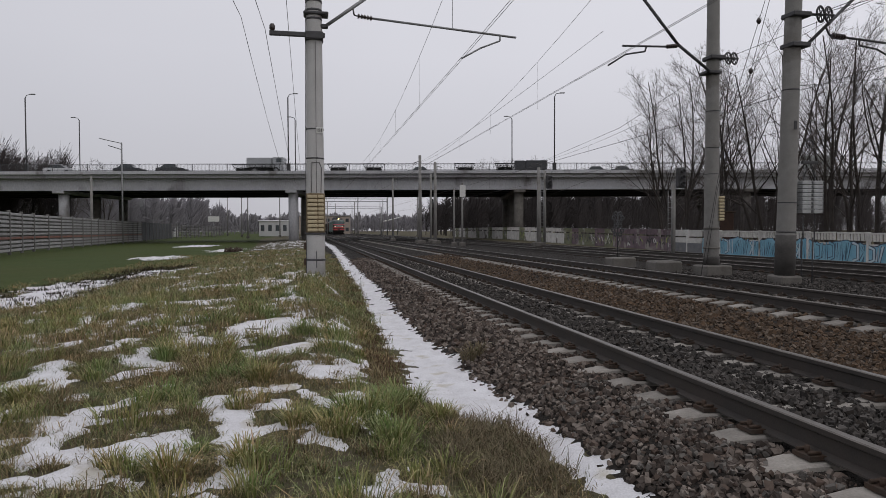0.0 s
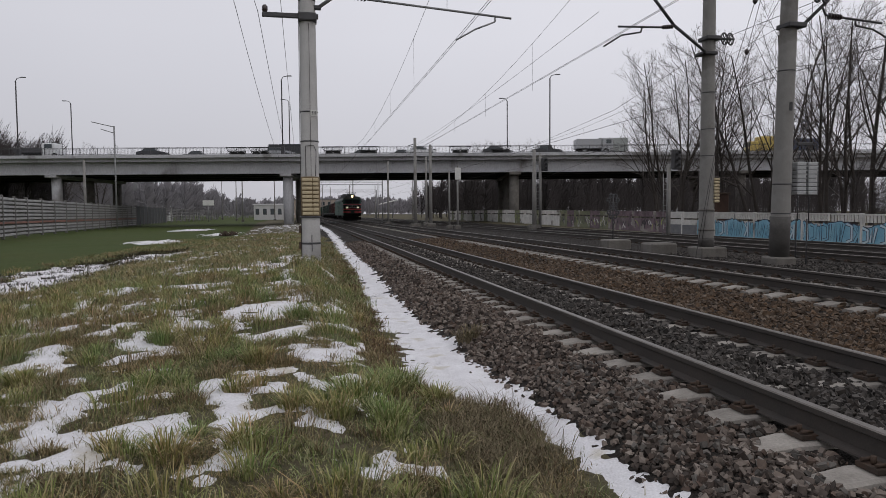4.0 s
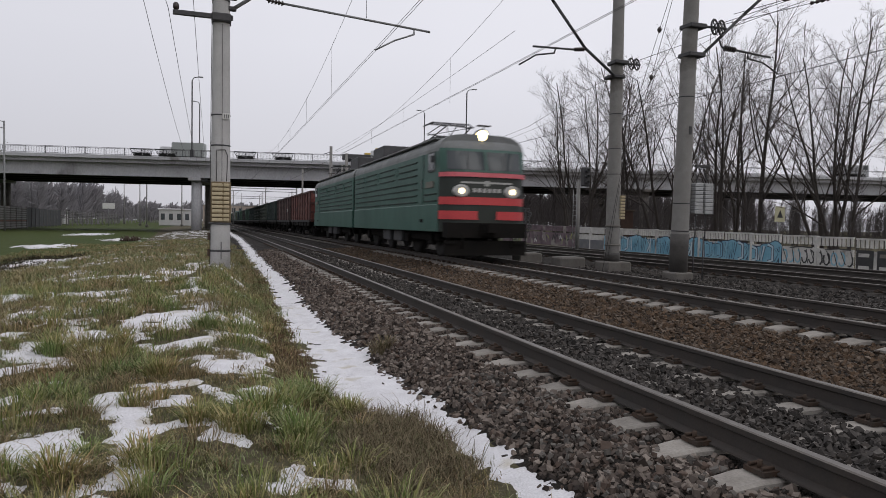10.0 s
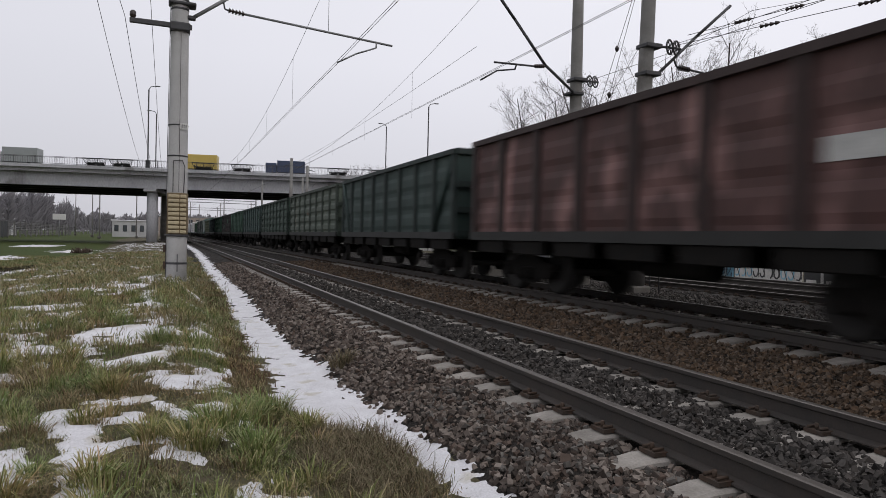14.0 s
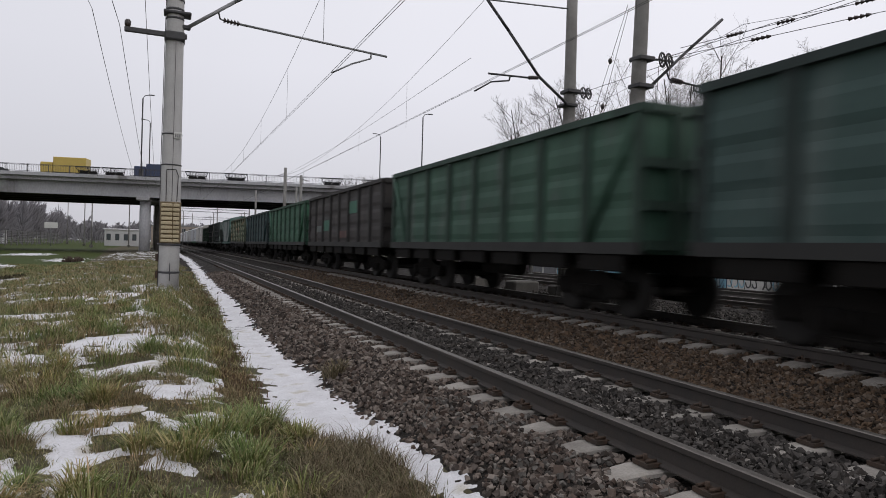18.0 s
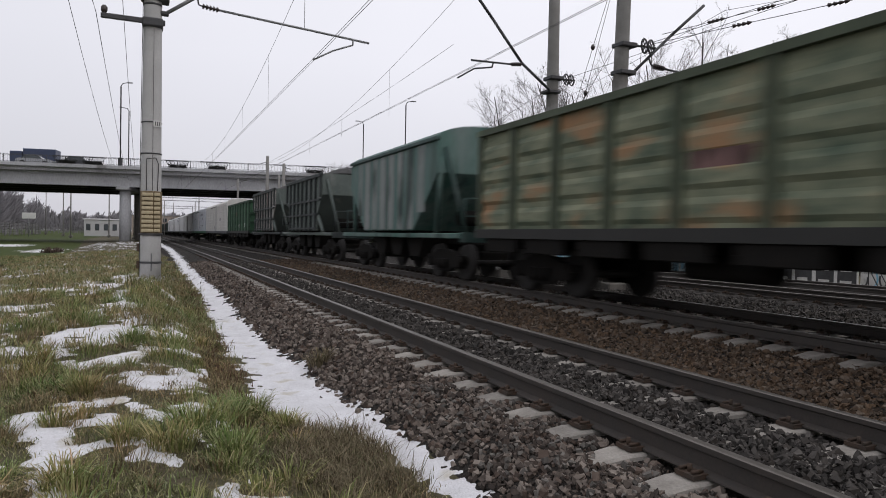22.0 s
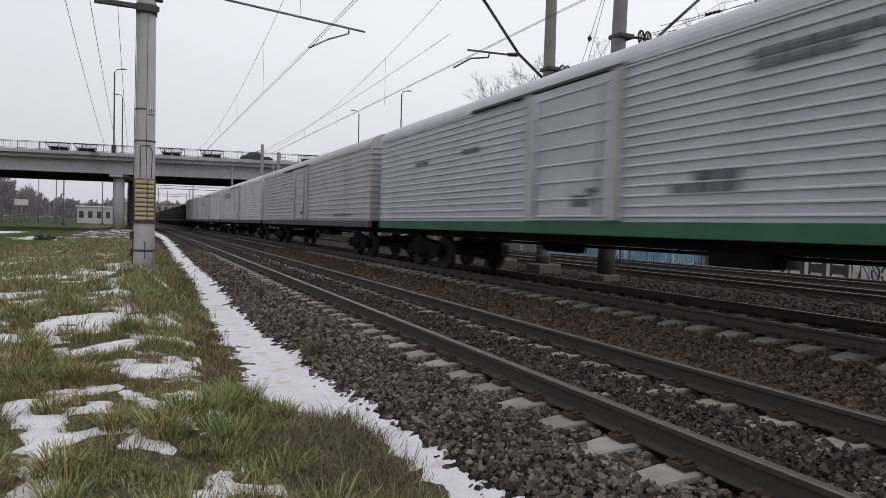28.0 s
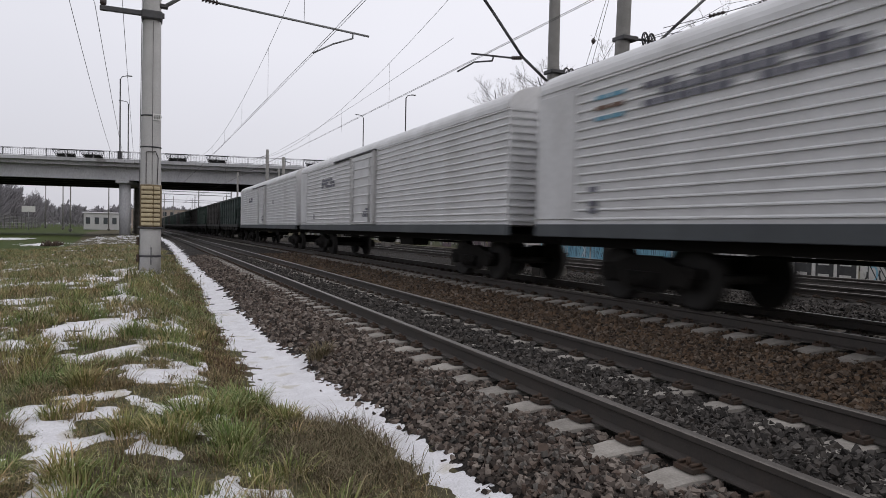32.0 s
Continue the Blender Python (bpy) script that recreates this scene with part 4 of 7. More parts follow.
def gondola(name, label, tone, braced=False, top=3.62, load=None, patches=()):
    """An open-top steel wagon, 12.8 m long: pressed panels between posts, rails round top and bottom."""
    w = thing(name, label, "freight wagon", "freight wagons")
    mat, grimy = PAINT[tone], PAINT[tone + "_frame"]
    L, W, z0 = 12.75, 3.10, 1.16
    ridged = tone in ("yellow_green", "mid_green", "pale_green") and not braced
    n = 8
    step = L / n
    for s in (-1, 1):
        # one pressed sheet: shallow bulges in each panel, or four deep ones
        rows_z, rows_y = [(z0, 0)], []
        deep = .05 if ridged else .028
        for z in (z0 + .45, z0 + .93, z0 + 1.41, z0 + 1.89) if ridged else (z0 + .52, z0 + 1.15, z0 + 1.78):
            rows_z += [(z - .19, 0), (z - .11, 1), (z + .08, 1), (z + .18, 0)] if ridged else [(z - .25, 0), (z - .12, 1), (z + .12, 1), (z + .25, 0)]
        rows_z.append((top, 0))
        for k in range(n):
            yc = -L / 2 + step * (k + .5)
            rows_y += [(yc - step * .42, 0), (yc - step * .36, 1), (yc + step * .36, 1), (yc + step * .42, 0)]
        bm = bmesh.new()
        outer = [[bm.verts.new((s * (W / 2 - .02 + deep * a * b), y, z)) for z, b in rows_z] for y, a in rows_y]
        inner = [[bm.verts.new((s * (W / 2 - .09), y, z)) for z in (z0, top)] for y in (rows_y[0][0], rows_y[-1][0])]
        for i in range(len(outer) - 1):
            for j in range(len(rows_z) - 1):
                bm.faces.new((outer[i][j], outer[i + 1][j], outer[i + 1][j + 1], outer[i][j + 1]))
        bm.faces.new((inner[0][0], inner[0][1], inner[1][1], inner[1][0]))
        bm.faces.new((outer[0][-1], outer[-1][-1], inner[1][1], inner[0][1]))
        part("side_wall", bm, mat, w)
        for z, hgt in ((top - .06, .13), (z0 + .09, .2)):
            bm = bmesh.new()
            box(bm, s * (W / 2 + .02), 0, z, .13, L, hgt)
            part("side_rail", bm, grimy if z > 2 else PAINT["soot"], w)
        bm = bmesh.new()
        prism(bm, [(-.11, -.02), (-.07, .075), (.07, .075), (.11, -.02)], "z", z0 + .05, top - .1)
        for v in bm.verts:
            v.co.x, v.co.y = s * (W / 2 + v.co.y), v.co.x
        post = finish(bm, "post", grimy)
        for k in range(n + 1):
            if 0 < k < n:
                part("post", post, None, w, at=(0, -L / 2 + step * k, 0))
            else:
                part("post", post, None, w, at=(0, (-L / 2 + .12) if k == 0 else (L / 2 - .12), 0))
        if braced:
            for e in (-1, 1):
                bm = bmesh.new()
                a, b = Vector((s * (W / 2 + .03), e * (L / 2 - .15), top - .15)), Vector((s * (W / 2 + .03), e * (L / 2 - step + .1), z0 + .2))
                tube(bm, a, b, .085, seg=4)
                part("brace", bm, mat, w)
        for k in range(7):
            part("floor_hatch", HATCH, None, w, at=(s * (W / 2 - .02), -L / 2 + 1.1 + k * (L - 2.2) / 6, z0 - .16))
    for e in (-1, 1):
        bm = bmesh.new()
        box(bm, 0, e * (L / 2 - .05), (z0 + top) / 2, W - .1, .06, top - z0)
        part("end_wall", bm, mat, w)
        for z in (z0 + .15, z0 + .8, z0 + 1.5, top - .06):
            bm = bmesh.new()
            box(bm, 0, e * (L / 2 + .02), z, W, .12, .16)
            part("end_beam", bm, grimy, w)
        for x in (-.9, 0, .9):
            bm = bmesh.new()
            box(bm, x, e * (L / 2 + .035), (z0 + top) / 2, .16, .1, top - z0)
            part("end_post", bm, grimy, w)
        coupler(w, e * L / 2, e)
        bogie(w, e * 4.33)
    bm = bmesh.new()
    box(bm, 0, 0, z0 + .03, W - .2, L - .1, .06)
    part("floor", bm, M["undercarriage"], w)
    bm = bmesh.new()
    box(bm, 0, 0, .98, .5, L, .34)
    box(bm, 0, 2.0, .8, .3, .5, .4)
    tube(bm, (-.9, -1.3, .78), (-.9, .4, .78), .2, seg=12)
    part("centre_sill", bm, M["undercarriage"], w)
    for k, row, width, spot in patches:        # repainted or lettered panels
        for s in (-1, 1):
            bm = bmesh.new()
            box(bm, s * (W / 2 + .012), -L / 2 + L / 8 * (k + .5), z0 + .52 + .63 * row, .012, L / 8 * width, .5 if spot == "patch_green" else .3)
            part("painted_panel", bm, PAINT[spot], w)
    if load:
        xs, ys = np.linspace(-W / 2 + .1, W / 2 - .1, 14), np.linspace(-L / 2 + .1, L / 2 - .1, 40)
        me = sheet_mesh("load", xs, ys, lambda x, y: top - .22 + load[1] * (1 - (x / 1.5) ** 2) + .05 * field_noise(x, y, 1.3), [load[0]])
        part("load", me, None, w, load[2])
    return w


def loco_section(label):
    """One half of the locomotive, cab towards -y: ribbed green sides, grey arched roof, rounded cab front."""
    w = thing("locomotive", label, "locomotive", "locomotive sections")
    H, Y0, Y1 = 1.56, -6.85, 7.35
    arc = [(math.copysign(H * abs(math.cos(a)) ** .5, math.cos(a)), 3.66 + .62 * max(math.sin(a), 0) ** .9) for a in np.linspace(0, math.pi, 19)]
    for s in (-1, 1):
        bm = bmesh.new()
        prism(bm, [(s * H, .92), (s * H, 3.66), (s * (H - .06), 3.66), (s * (H - .06), .92)], "y", Y0, Y1)
        part("side_wall", bm, PAINT["loco_green"], w)
        bm = bmesh.new()
        prism(bm, [(s * (H - .01), .90), (s * (H + .035), .92), (s * (H + .035), 1.83), (s * (H - .01), 1.88)], "y", Y0 + .02, Y1 - .02)
        part("skirt", bm, PAINT["loco_green"], w)
        # the shadow line under each rib is put into its darker green
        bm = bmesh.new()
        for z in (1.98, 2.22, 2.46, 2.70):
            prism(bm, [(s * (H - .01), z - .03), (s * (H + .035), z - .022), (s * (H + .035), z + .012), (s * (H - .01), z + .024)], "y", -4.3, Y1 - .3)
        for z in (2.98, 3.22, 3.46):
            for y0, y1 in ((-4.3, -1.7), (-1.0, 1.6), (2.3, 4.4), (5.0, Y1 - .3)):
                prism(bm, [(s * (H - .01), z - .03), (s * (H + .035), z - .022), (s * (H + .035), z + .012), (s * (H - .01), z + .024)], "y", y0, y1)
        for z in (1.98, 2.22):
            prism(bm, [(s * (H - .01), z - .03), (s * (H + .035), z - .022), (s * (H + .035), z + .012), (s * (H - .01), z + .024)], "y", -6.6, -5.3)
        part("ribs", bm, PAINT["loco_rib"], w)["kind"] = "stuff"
        for y in (-1.35, 1.95, 4.7):
            bm = bmesh.new()
            lathe(bm, [(.2, s * H - .01), (.2, s * (H + .02)), (.15, s * (H + .02)), (.15, s * (H - .005))], 16, "x", (0, y, 3.28))
            part("porthole", bm, PAINT["loco_green"], w)
        door = part("side_door", soft_box(s * (H - .005), -4.75, 2.75, .05, .62, 1.85, .01), PAINT["loco_green"], w)
        part("door_handle", soft_box(s * (H + .04), -4.98, 2.6, .04, .03, .3, .01), M["steel"], door)
        bm = bmesh.new()
        box(bm, s * (H - .012), -5.1, 2.3, .03, .05, 2.7)
        part("door_groove", bm, PAINT["loco_dark"], w)
        frame_ = part("cab_side_window", soft_box(s * (H + .005), -6.05, 3.33, .03, .8, .72, .012), PAINT["loco_dark"], w)
        part("pane", soft_box(s * (H + .012), -6.05, 3.33, .035, .68, .6, .01), GLASS, frame_)
        part("mirror", soft_box(s * (H + .12), -6.45, 3.4, .12, .05, .24, .015), M["dark_steel"], w)
        part("number_plate", soft_box(s * (H + .02), -5.9, 2.55, .03, .9, .22, .008), PAINT["loco_plate"], w, "plate with worn unreadable bars")
        part("step", soft_box(s * (H + .03), -5.0, 1.28, .05, .35, .12, .01), M["undercarriage"], w)
        bm = bmesh.new()
        box(bm, s * (H - .25), .2, 4.17, .32, 12.6, .05)
        for y in np.arange(-5.5, 6.4, 1.5):
            box(bm, s * (H - .25), float(y), 4.08, .2, .05, .16)
        part("roof_walkway", bm, PAINT["loco_roof"], w)
    bm = bmesh.new()
    prism(bm, arc, "y", Y0, Y1)
    part("roof", bm, PAINT["loco_roof"], w)
    bm = bmesh.new()
    box(bm, 0, (Y0 + Y1) / 2, 1.0, 2.8, Y1 - Y0 - .1, .16)
    part("underframe", bm, M["undercarriage"], w)
    bm = bmesh.new()
    box(bm, 0, Y1 - .03, 2.4, 3.0, .06, 2.9)
    part("rear_wall", bm, PAINT["loco_dark"], w)
    bm = bmesh.new()
    box(bm, 0, Y1 + .2, 2.5, 1.3, .5, 2.3)
    part("gangway_bellows", bm, M["undercarriage"], w)
    # rounded cab front: rows of points from the buffer beam to the roof
    zs = [.92, 1.3, 1.75, 2.2, 2.78, 2.95, 3.2, 3.5, 3.75, 3.95, 4.12, 4.22, 4.28]
    back = [0, 0, 0, .01, .03, .05, .13, .22, .30, .40, .58, .82, 1.15]
    bm = bmesh.new()
    grid = []
    for z, b in zip(zs, back):
        hw = H if z <= 3.8 else H * math.sqrt(max(0, 1 - ((z - 3.8) / .485) ** 2))
        row = []
        for k in range(15):
            q = -1 + 2 * k / 14
            row.append(bm.verts.new((q * hw, max(-7.35 + b + (.5 - min(b, .45)) * abs(q) ** 5, -7.35), z)))
        grid.append(row)
    for i in range(len(zs) - 1):
        for k in range(14):
            f = bm.faces.new((grid[i][k], grid[i][k + 1], grid[i + 1][k + 1], grid[i + 1][k]))
            f.smooth, f.material_index = True, (0 if zs[i] < 2.9 else 1 if zs[i] < 3.74 else 2)
    part("cab_front", bm, [PAINT["loco_dark"], PAINT["loco_green"], PAINT["loco_roof"]], w, "rounded dark green cab front")

    def band(name, z0, z1, mat, x0=-1, x1=1, out=.03, label=""):
        bm = bmesh.new()
        n = 14
        rows = []
        for z in (z0, z1):
            b = float(np.interp(z, zs, back))
            rows.append([[bm.verts.new((q * (H + out * .4), -7.35 + b + (.5 - min(b, .45)) * abs(q) ** 5 - o, z)) for q in np.linspace(x0, x1, n)] for o in (out, -.02)])
        for k in range(n - 1):
            bm.faces.new((rows[0][0][k], rows[0][0][k + 1], rows[1][0][k + 1], rows[1][0][k]))
            bm.faces.new((rows[1][0][k], rows[1][0][k + 1], rows[1][1][k + 1], rows[1][1][k]))
            bm.faces.new((rows[0][1][k], rows[0][1][k + 1], rows[0][0][k + 1], rows[0][0][k]))
        return part(name, bm, mat, w, label)

    band("sill_band", 2.78, 2.93, PAINT["loco_pink"], -1, 1, .08, "faded pinkish red band under the windscreen")
    band("front_stripe", 1.84, 2.10, PAINT["loco_red"], -1, 1, .03, "bright red stripe")
    band("front_stripe", 1.34, 1.63, PAINT["loco_red"], -1, -.22, .05, "bright red stripe")
    band("front_stripe", 1.34, 1.63, PAINT["loco_red"], .22, 1, .05, "bright red stripe")
    band("windscreen", 3.02, 3.66, GLASS, -.86, -.03, .012)
    band("windscreen", 3.02, 3.66, GLASS, .03, .86, .012)
    for x in (-.42, .42):
        band("wiper", 3.05, 3.5, M["dark_steel"], x - .01, x + .01, .04)
    band("emblem_wing", 2.56, 2.62, PAINT["mark_white"], -.6, .6, .02, "chrome winged emblem as a plain bar")
    band("emblem", 2.48, 2.66, PAINT["mark_white"], -.06, .06, .03)
    for x0 in np.linspace(-.33, .25, 6):
        band("number_bar", 2.26, 2.40, PAINT["mark_white"], float(x0), float(x0) + .075, .02)
    for x in (-.93, .93):
        bm = bmesh.new()
        lathe(bm, [(.20, 0), (.22, -.16), (.17, -.2)], 16, "y", (0, 0, 0))
        for v in bm.verts:
            v.co.x *= 1.35
        lamp = part("headlight_housing", bm, PAINT["mark_white"], w, "oval pale housing", at=(x, -7.18, 2.3))
        bm = bmesh.new()
        lathe(bm, [(.095, -.19), (.1, -.215), (.05, -.235)], 16, "y")
        part("headlight", bm, LAMP, lamp, "lit headlight")
    bm = bmesh.new()
    lathe(bm, [(.2, .45), (.27, .1), (.27, -.05), (.24, -.07)], 18, "y")
    s_ = part("searchlight_housing", bm, PAINT["loco_roof"], w, at=(0, -6.75, 4.22))
    bm = bmesh.new()
    lathe(bm, [(.22, -.06), (.21, -.09), (.1, -.11)], 18, "y")
    part("searchlight", bm, SEARCH, s_, "lit yellow searchlight")
    bm = bmesh.new()
    box(bm, 0, -7.2, .98, 2.9, .5, .5)
    box(bm, 0, -7.5, 1.0, .5, .3, .42)
    for s in (-1, 1):
        tube(bm, (s * .9, -7.45, .9), (s * .9, -7.45, .35), .03)
        box(bm, s * 1.25, -7.25, .55, .35, .35, .05)
    part("buffer_beam", bm, M["undercarriage"], w)
    bm = bmesh.new()
    for s in (-1, 1):
        box(bm, s * .75, -7.3, .38, 1.5, .06, .5, pose(0, 0, 0, 0, 0, 0))
    part("snow_plough", bm, M["undercarriage"], w)
    bm = bmesh.new()
    box(bm, 0, -7.7, 1.06, .36, .7, .3)
    part("coupler", bm, M["undercarriage"], w)
    for y in (-3.6, 3.6):
        b = part("bogie", soft_box(0, y, .75, 2.2, 4.2, .4, .05), M["undercarriage"], w)
        for s in (-1, 1):
            part("side_frame", soft_box(s * 1.12, y, .72, .14, 4.4, .32, .05), M["undercarriage"], b)
            for yy in (-1.5, 1.5):
                part("axle_box", soft_box(s * 1.2, y + yy, .62, .22, .4, .4, .04), M["undercarriage"], b)
        for yy in (-1.5, 1.5):
            for s in (-1, 1):
                bm = bmesh.new()
                lathe(bm, [(.66, s * .72), (.625, s * .76), (.625, s * .88), (.5, s * .88), (.3, s * .84)], 24, "x")
                part("wheel", bm, M["tyre_steel"], b, at=(0, y + yy, .625))
    for y in (-1.0, 0.9):
        part("battery_box", soft_box(1.15, y, .72, .5, 1.2, .55, .03), M["dark_steel"], w)
        part("battery_box", soft_box(-1.15, y, .72, .5, 1.2, .55, .03), M["dark_steel"], w)
    # roof gear
    for y, z, l, wd in ((4.6, 4.6, 2.2, 1.9),):
        part("resistor_housing", soft_box(0, y, z, wd, l, .75, .04), M["dark_steel"], w)
    p = part("pantograph_base", soft_box(0, -3.3, 4.5, 1.5, 1.9, .06, .02), M["dark_steel"], w)
    for s in (-1, 1):
        for e in (-1, 1):
            bm = bmesh.new()
            lathe(bm, [(.05, 0), (.09, .05), (.05, .1), (.09, .15), (.05, .2)], 8, "z", (s * .65, -3.3 + e * .8, 4.26))
            part("insulator", bm, M["porcelain"], p)
            bm = bmesh.new()
            tube(bm, (s * .62, -3.3 + e * .75, 4.52), (s * .5, -3.3 - e * 1.15, 4.86), .025, seg=6)
            tube(bm, (s * .5, -3.3 - e * 1.15, 4.86), (s * .32, -3.3 + e * .15, 5.08), .02, seg=6)
            part("pantograph_arm", bm, M["dark_steel"], p, "folded dark pantograph arm")
        bm = bmesh.new()
        tube(bm, (s * .5, -4.45, 4.86), (-s * .5, -2.15, 4.8), .015, seg=5)
        part("cross_tie", bm, M["dark_steel"], p)
    for e in (-1, 1):
        bm = bmesh.new()
        for u, v in (((-.75, 5.12), (.75, 5.12)), ((-.75, 5.12), (-.98, 5.0)), ((.75, 5.12), (.98, 5.0))):
            tube(bm, (u[0], -3.3 + e * .22, u[1]), (v[0], -3.3 + e * .22, v[1]), .033, seg=6)
        part("contact_bow", bm, M["dark_steel"], p)
    bm = bmesh.new()
    for y in np.arange(-1.6, 2.2, .9):
        lathe(bm, [(.05, 4.26), (.1, 4.32), (.05, 4.37), (.1, 4.42), (.05, 4.48)], 8, "z", (.35, float(y), 0))
    tube(bm, (.35, -2.2, 4.5), (.35, 2.2, 4.5), .02, seg=6)
    tube(bm, (.55, -5.6, 4.2), (.55, -5.6, 4.75), .02, seg=6)
    box(bm, .55, -5.6, 4.78, .5, .12, .05)
    part("roof_conductor", bm, M["porcelain"], w)
    return w


def reefer(label, wall, sill, ridges, plain_end=False, marks=()):
    """A refrigerator wagon, 21 m: ridged steel walls, sliding doors, arched snowy roof."""
    w = thing("refrigerator_wagon", label, "refrigerator wagon", "refrigerator wagons")
    H, L, z0, z1 = 1.55, 20.9, 1.32, 3.88
    e0 = -L / 2
    levels = [float(z) for z in np.linspace(z0 + .1, z1 - .06, ridges)]

    def ridge(s, y0, y1, out):
        bm = bmesh.new()
        prism(bm, [(s * (out - .005), -.022), (s * (out + .026), -.015), (s * (out + .026), .004), (s * (out - .005), .03)], "y", y0, y1)
        return finish(bm, "ridge", PAINT[wall])

    for s in (-1, 1):
        bm = bmesh.new()
        box(bm, s * (H - .04), 0, (z0 + z1) / 2, .08, L, z1 - z0)
        side = part("side_wall", bm, PAINT[wall], w)
        for y0, y1 in ((e0 + .05, -1.5), (1.5, -e0 - (1.35 if plain_end else .05))):
            me = ridge(s, y0, y1, H)
            for z in levels:
                part("ridge", me, None, side, at=(0, 0, z))
        part("sill", soft_box(s * (H - .02), 0, z0 - .11, .12, L, .24, .01), PAINT[sill], w)
        part("door_rail", soft_box(s * (H + .05), 1.2, z1 - .01, .09, 5.4, .06, .01), M["dark_steel"], w)
        d = part("sliding_door", soft_box(s * (H + .03), 0, (z0 + z1) / 2 - .02, .07, 2.7, z1 - z0 - .06, .02), PAINT[wall], w)
        me = ridge(s, -1.1, 1.1, H + .065)
        for z in levels[::2]:
            part("ridge", me, None, d, at=(0, 0, z))
        for y in (-1.36, 1.36):
            part("door_jamb", soft_box(s * (H + .03), y, (z0 + z1) / 2, .13, .2, z1 - z0 - .04, .015), PAINT["grey_white"], w, "greyish door jamb")
        for y in (-.95, 1.0):
            bm = bmesh.new()
            tube(bm, (s * (H + .1), y, z0 + .1), (s * (H + .1), y, z1 - .2), .024, seg=6)
            part("lock_bar", bm, PAINT["grey_white"], d)
        part("door_handle", soft_box(s * (H + .1), -.8, z0 + .55, .05, .3, .08, .01), PAINT["stain"], d, "dark door handle")
        part("door_stain", soft_box(s * (H + .075), -.45, z0 + .38, .02, .55, .2, .008), PAINT["stain"], d, "dark grease stain")
        if plain_end:
            part("end_panel", soft_box(s * (H + .012), -e0 - .7, (z0 + z1) / 2, .03, 1.25, z1 - z0 - .2, .01), PAINT[wall], w)
        for y, z, ly, lz, tone in marks:
            rows, n = max(1, round(lz / .14)), max(1, int(ly / .34))
            for q in range(rows):
                for k in range(n):
                    if rows > 1 and (k * 5 + q * 3) % 7 == 6:
                        continue
                    bm = bmesh.new()
                    box(bm, s * (H + .03), y - ly / 2 + ly * (k + .5) / n, z + (q - (rows - 1) / 2) * lz / rows, .008, ly / n * (.84 if n > 1 else 1), lz / rows * .72)
                    part("worn_lettering", bm, PAINT[tone], w, "worn lettering as a plain bar")
    outline = [(math.copysign(H * 1.012 * abs(math.cos(a)) ** .55, math.cos(a)), z1 - .02 + .52 * max(math.sin(a), 0) ** .9) for a in np.linspace(0, math.pi, 21)]
    bm = bmesh.new()
    prism(bm, outline, "y", e0, -e0)
    part("roof", bm, PAINT[wall], w)
    bm = bmesh.new()
    prism(bm, [(x * .96, z + .03) for x, z in outline[3:-3]], "y", e0 + .02, -e0 - .02)
    part("roof_snow", bm, M["snow"], w, "thin layer of snow")
    for e in (-1, 1):
        bm = bmesh.new()
        box(bm, 0, e * (L / 2 - .04), (z0 + z1) / 2, 2 * H - .1, .07, z1 - z0)
        end = part("end_wall", bm, PAINT[wall], w)
        bm = bmesh.new()
        box(bm, 0, e * (L / 2 + .005), 0, 2 * H - .1, .05, .035)
        me = finish(bm, "ridge", PAINT[wall])
        for z in levels:
            part("ridge", me, None, end, at=(0, 0, z))
        coupler(w, e * L / 2, e)
        bogie(w, e * 7.8)
    bm = bmesh.new()
    box(bm, 0, 0, 1.02, 2.4, L - .6, .2)
    part("underframe", bm, M["undercarriage"], w)
    part("equipment_box", soft_box(-.9, -3.4, .86, .6, 1.1, .3, .03), M["undercarriage"], w)
    bm = bmesh.new()
    tube(bm, (.4, 2.2, .82), (.4, 3.6, .82), .17, seg=12)
    part("air_tank", bm, M["undercarriage"], w)
    bm = bmesh.new()
    tube(bm, (-.5, -6.2, .86), (-.5, 6.2, .86), .035, seg=6)
    part("brake_rod", bm, M["undercarriage"], w)
    return w


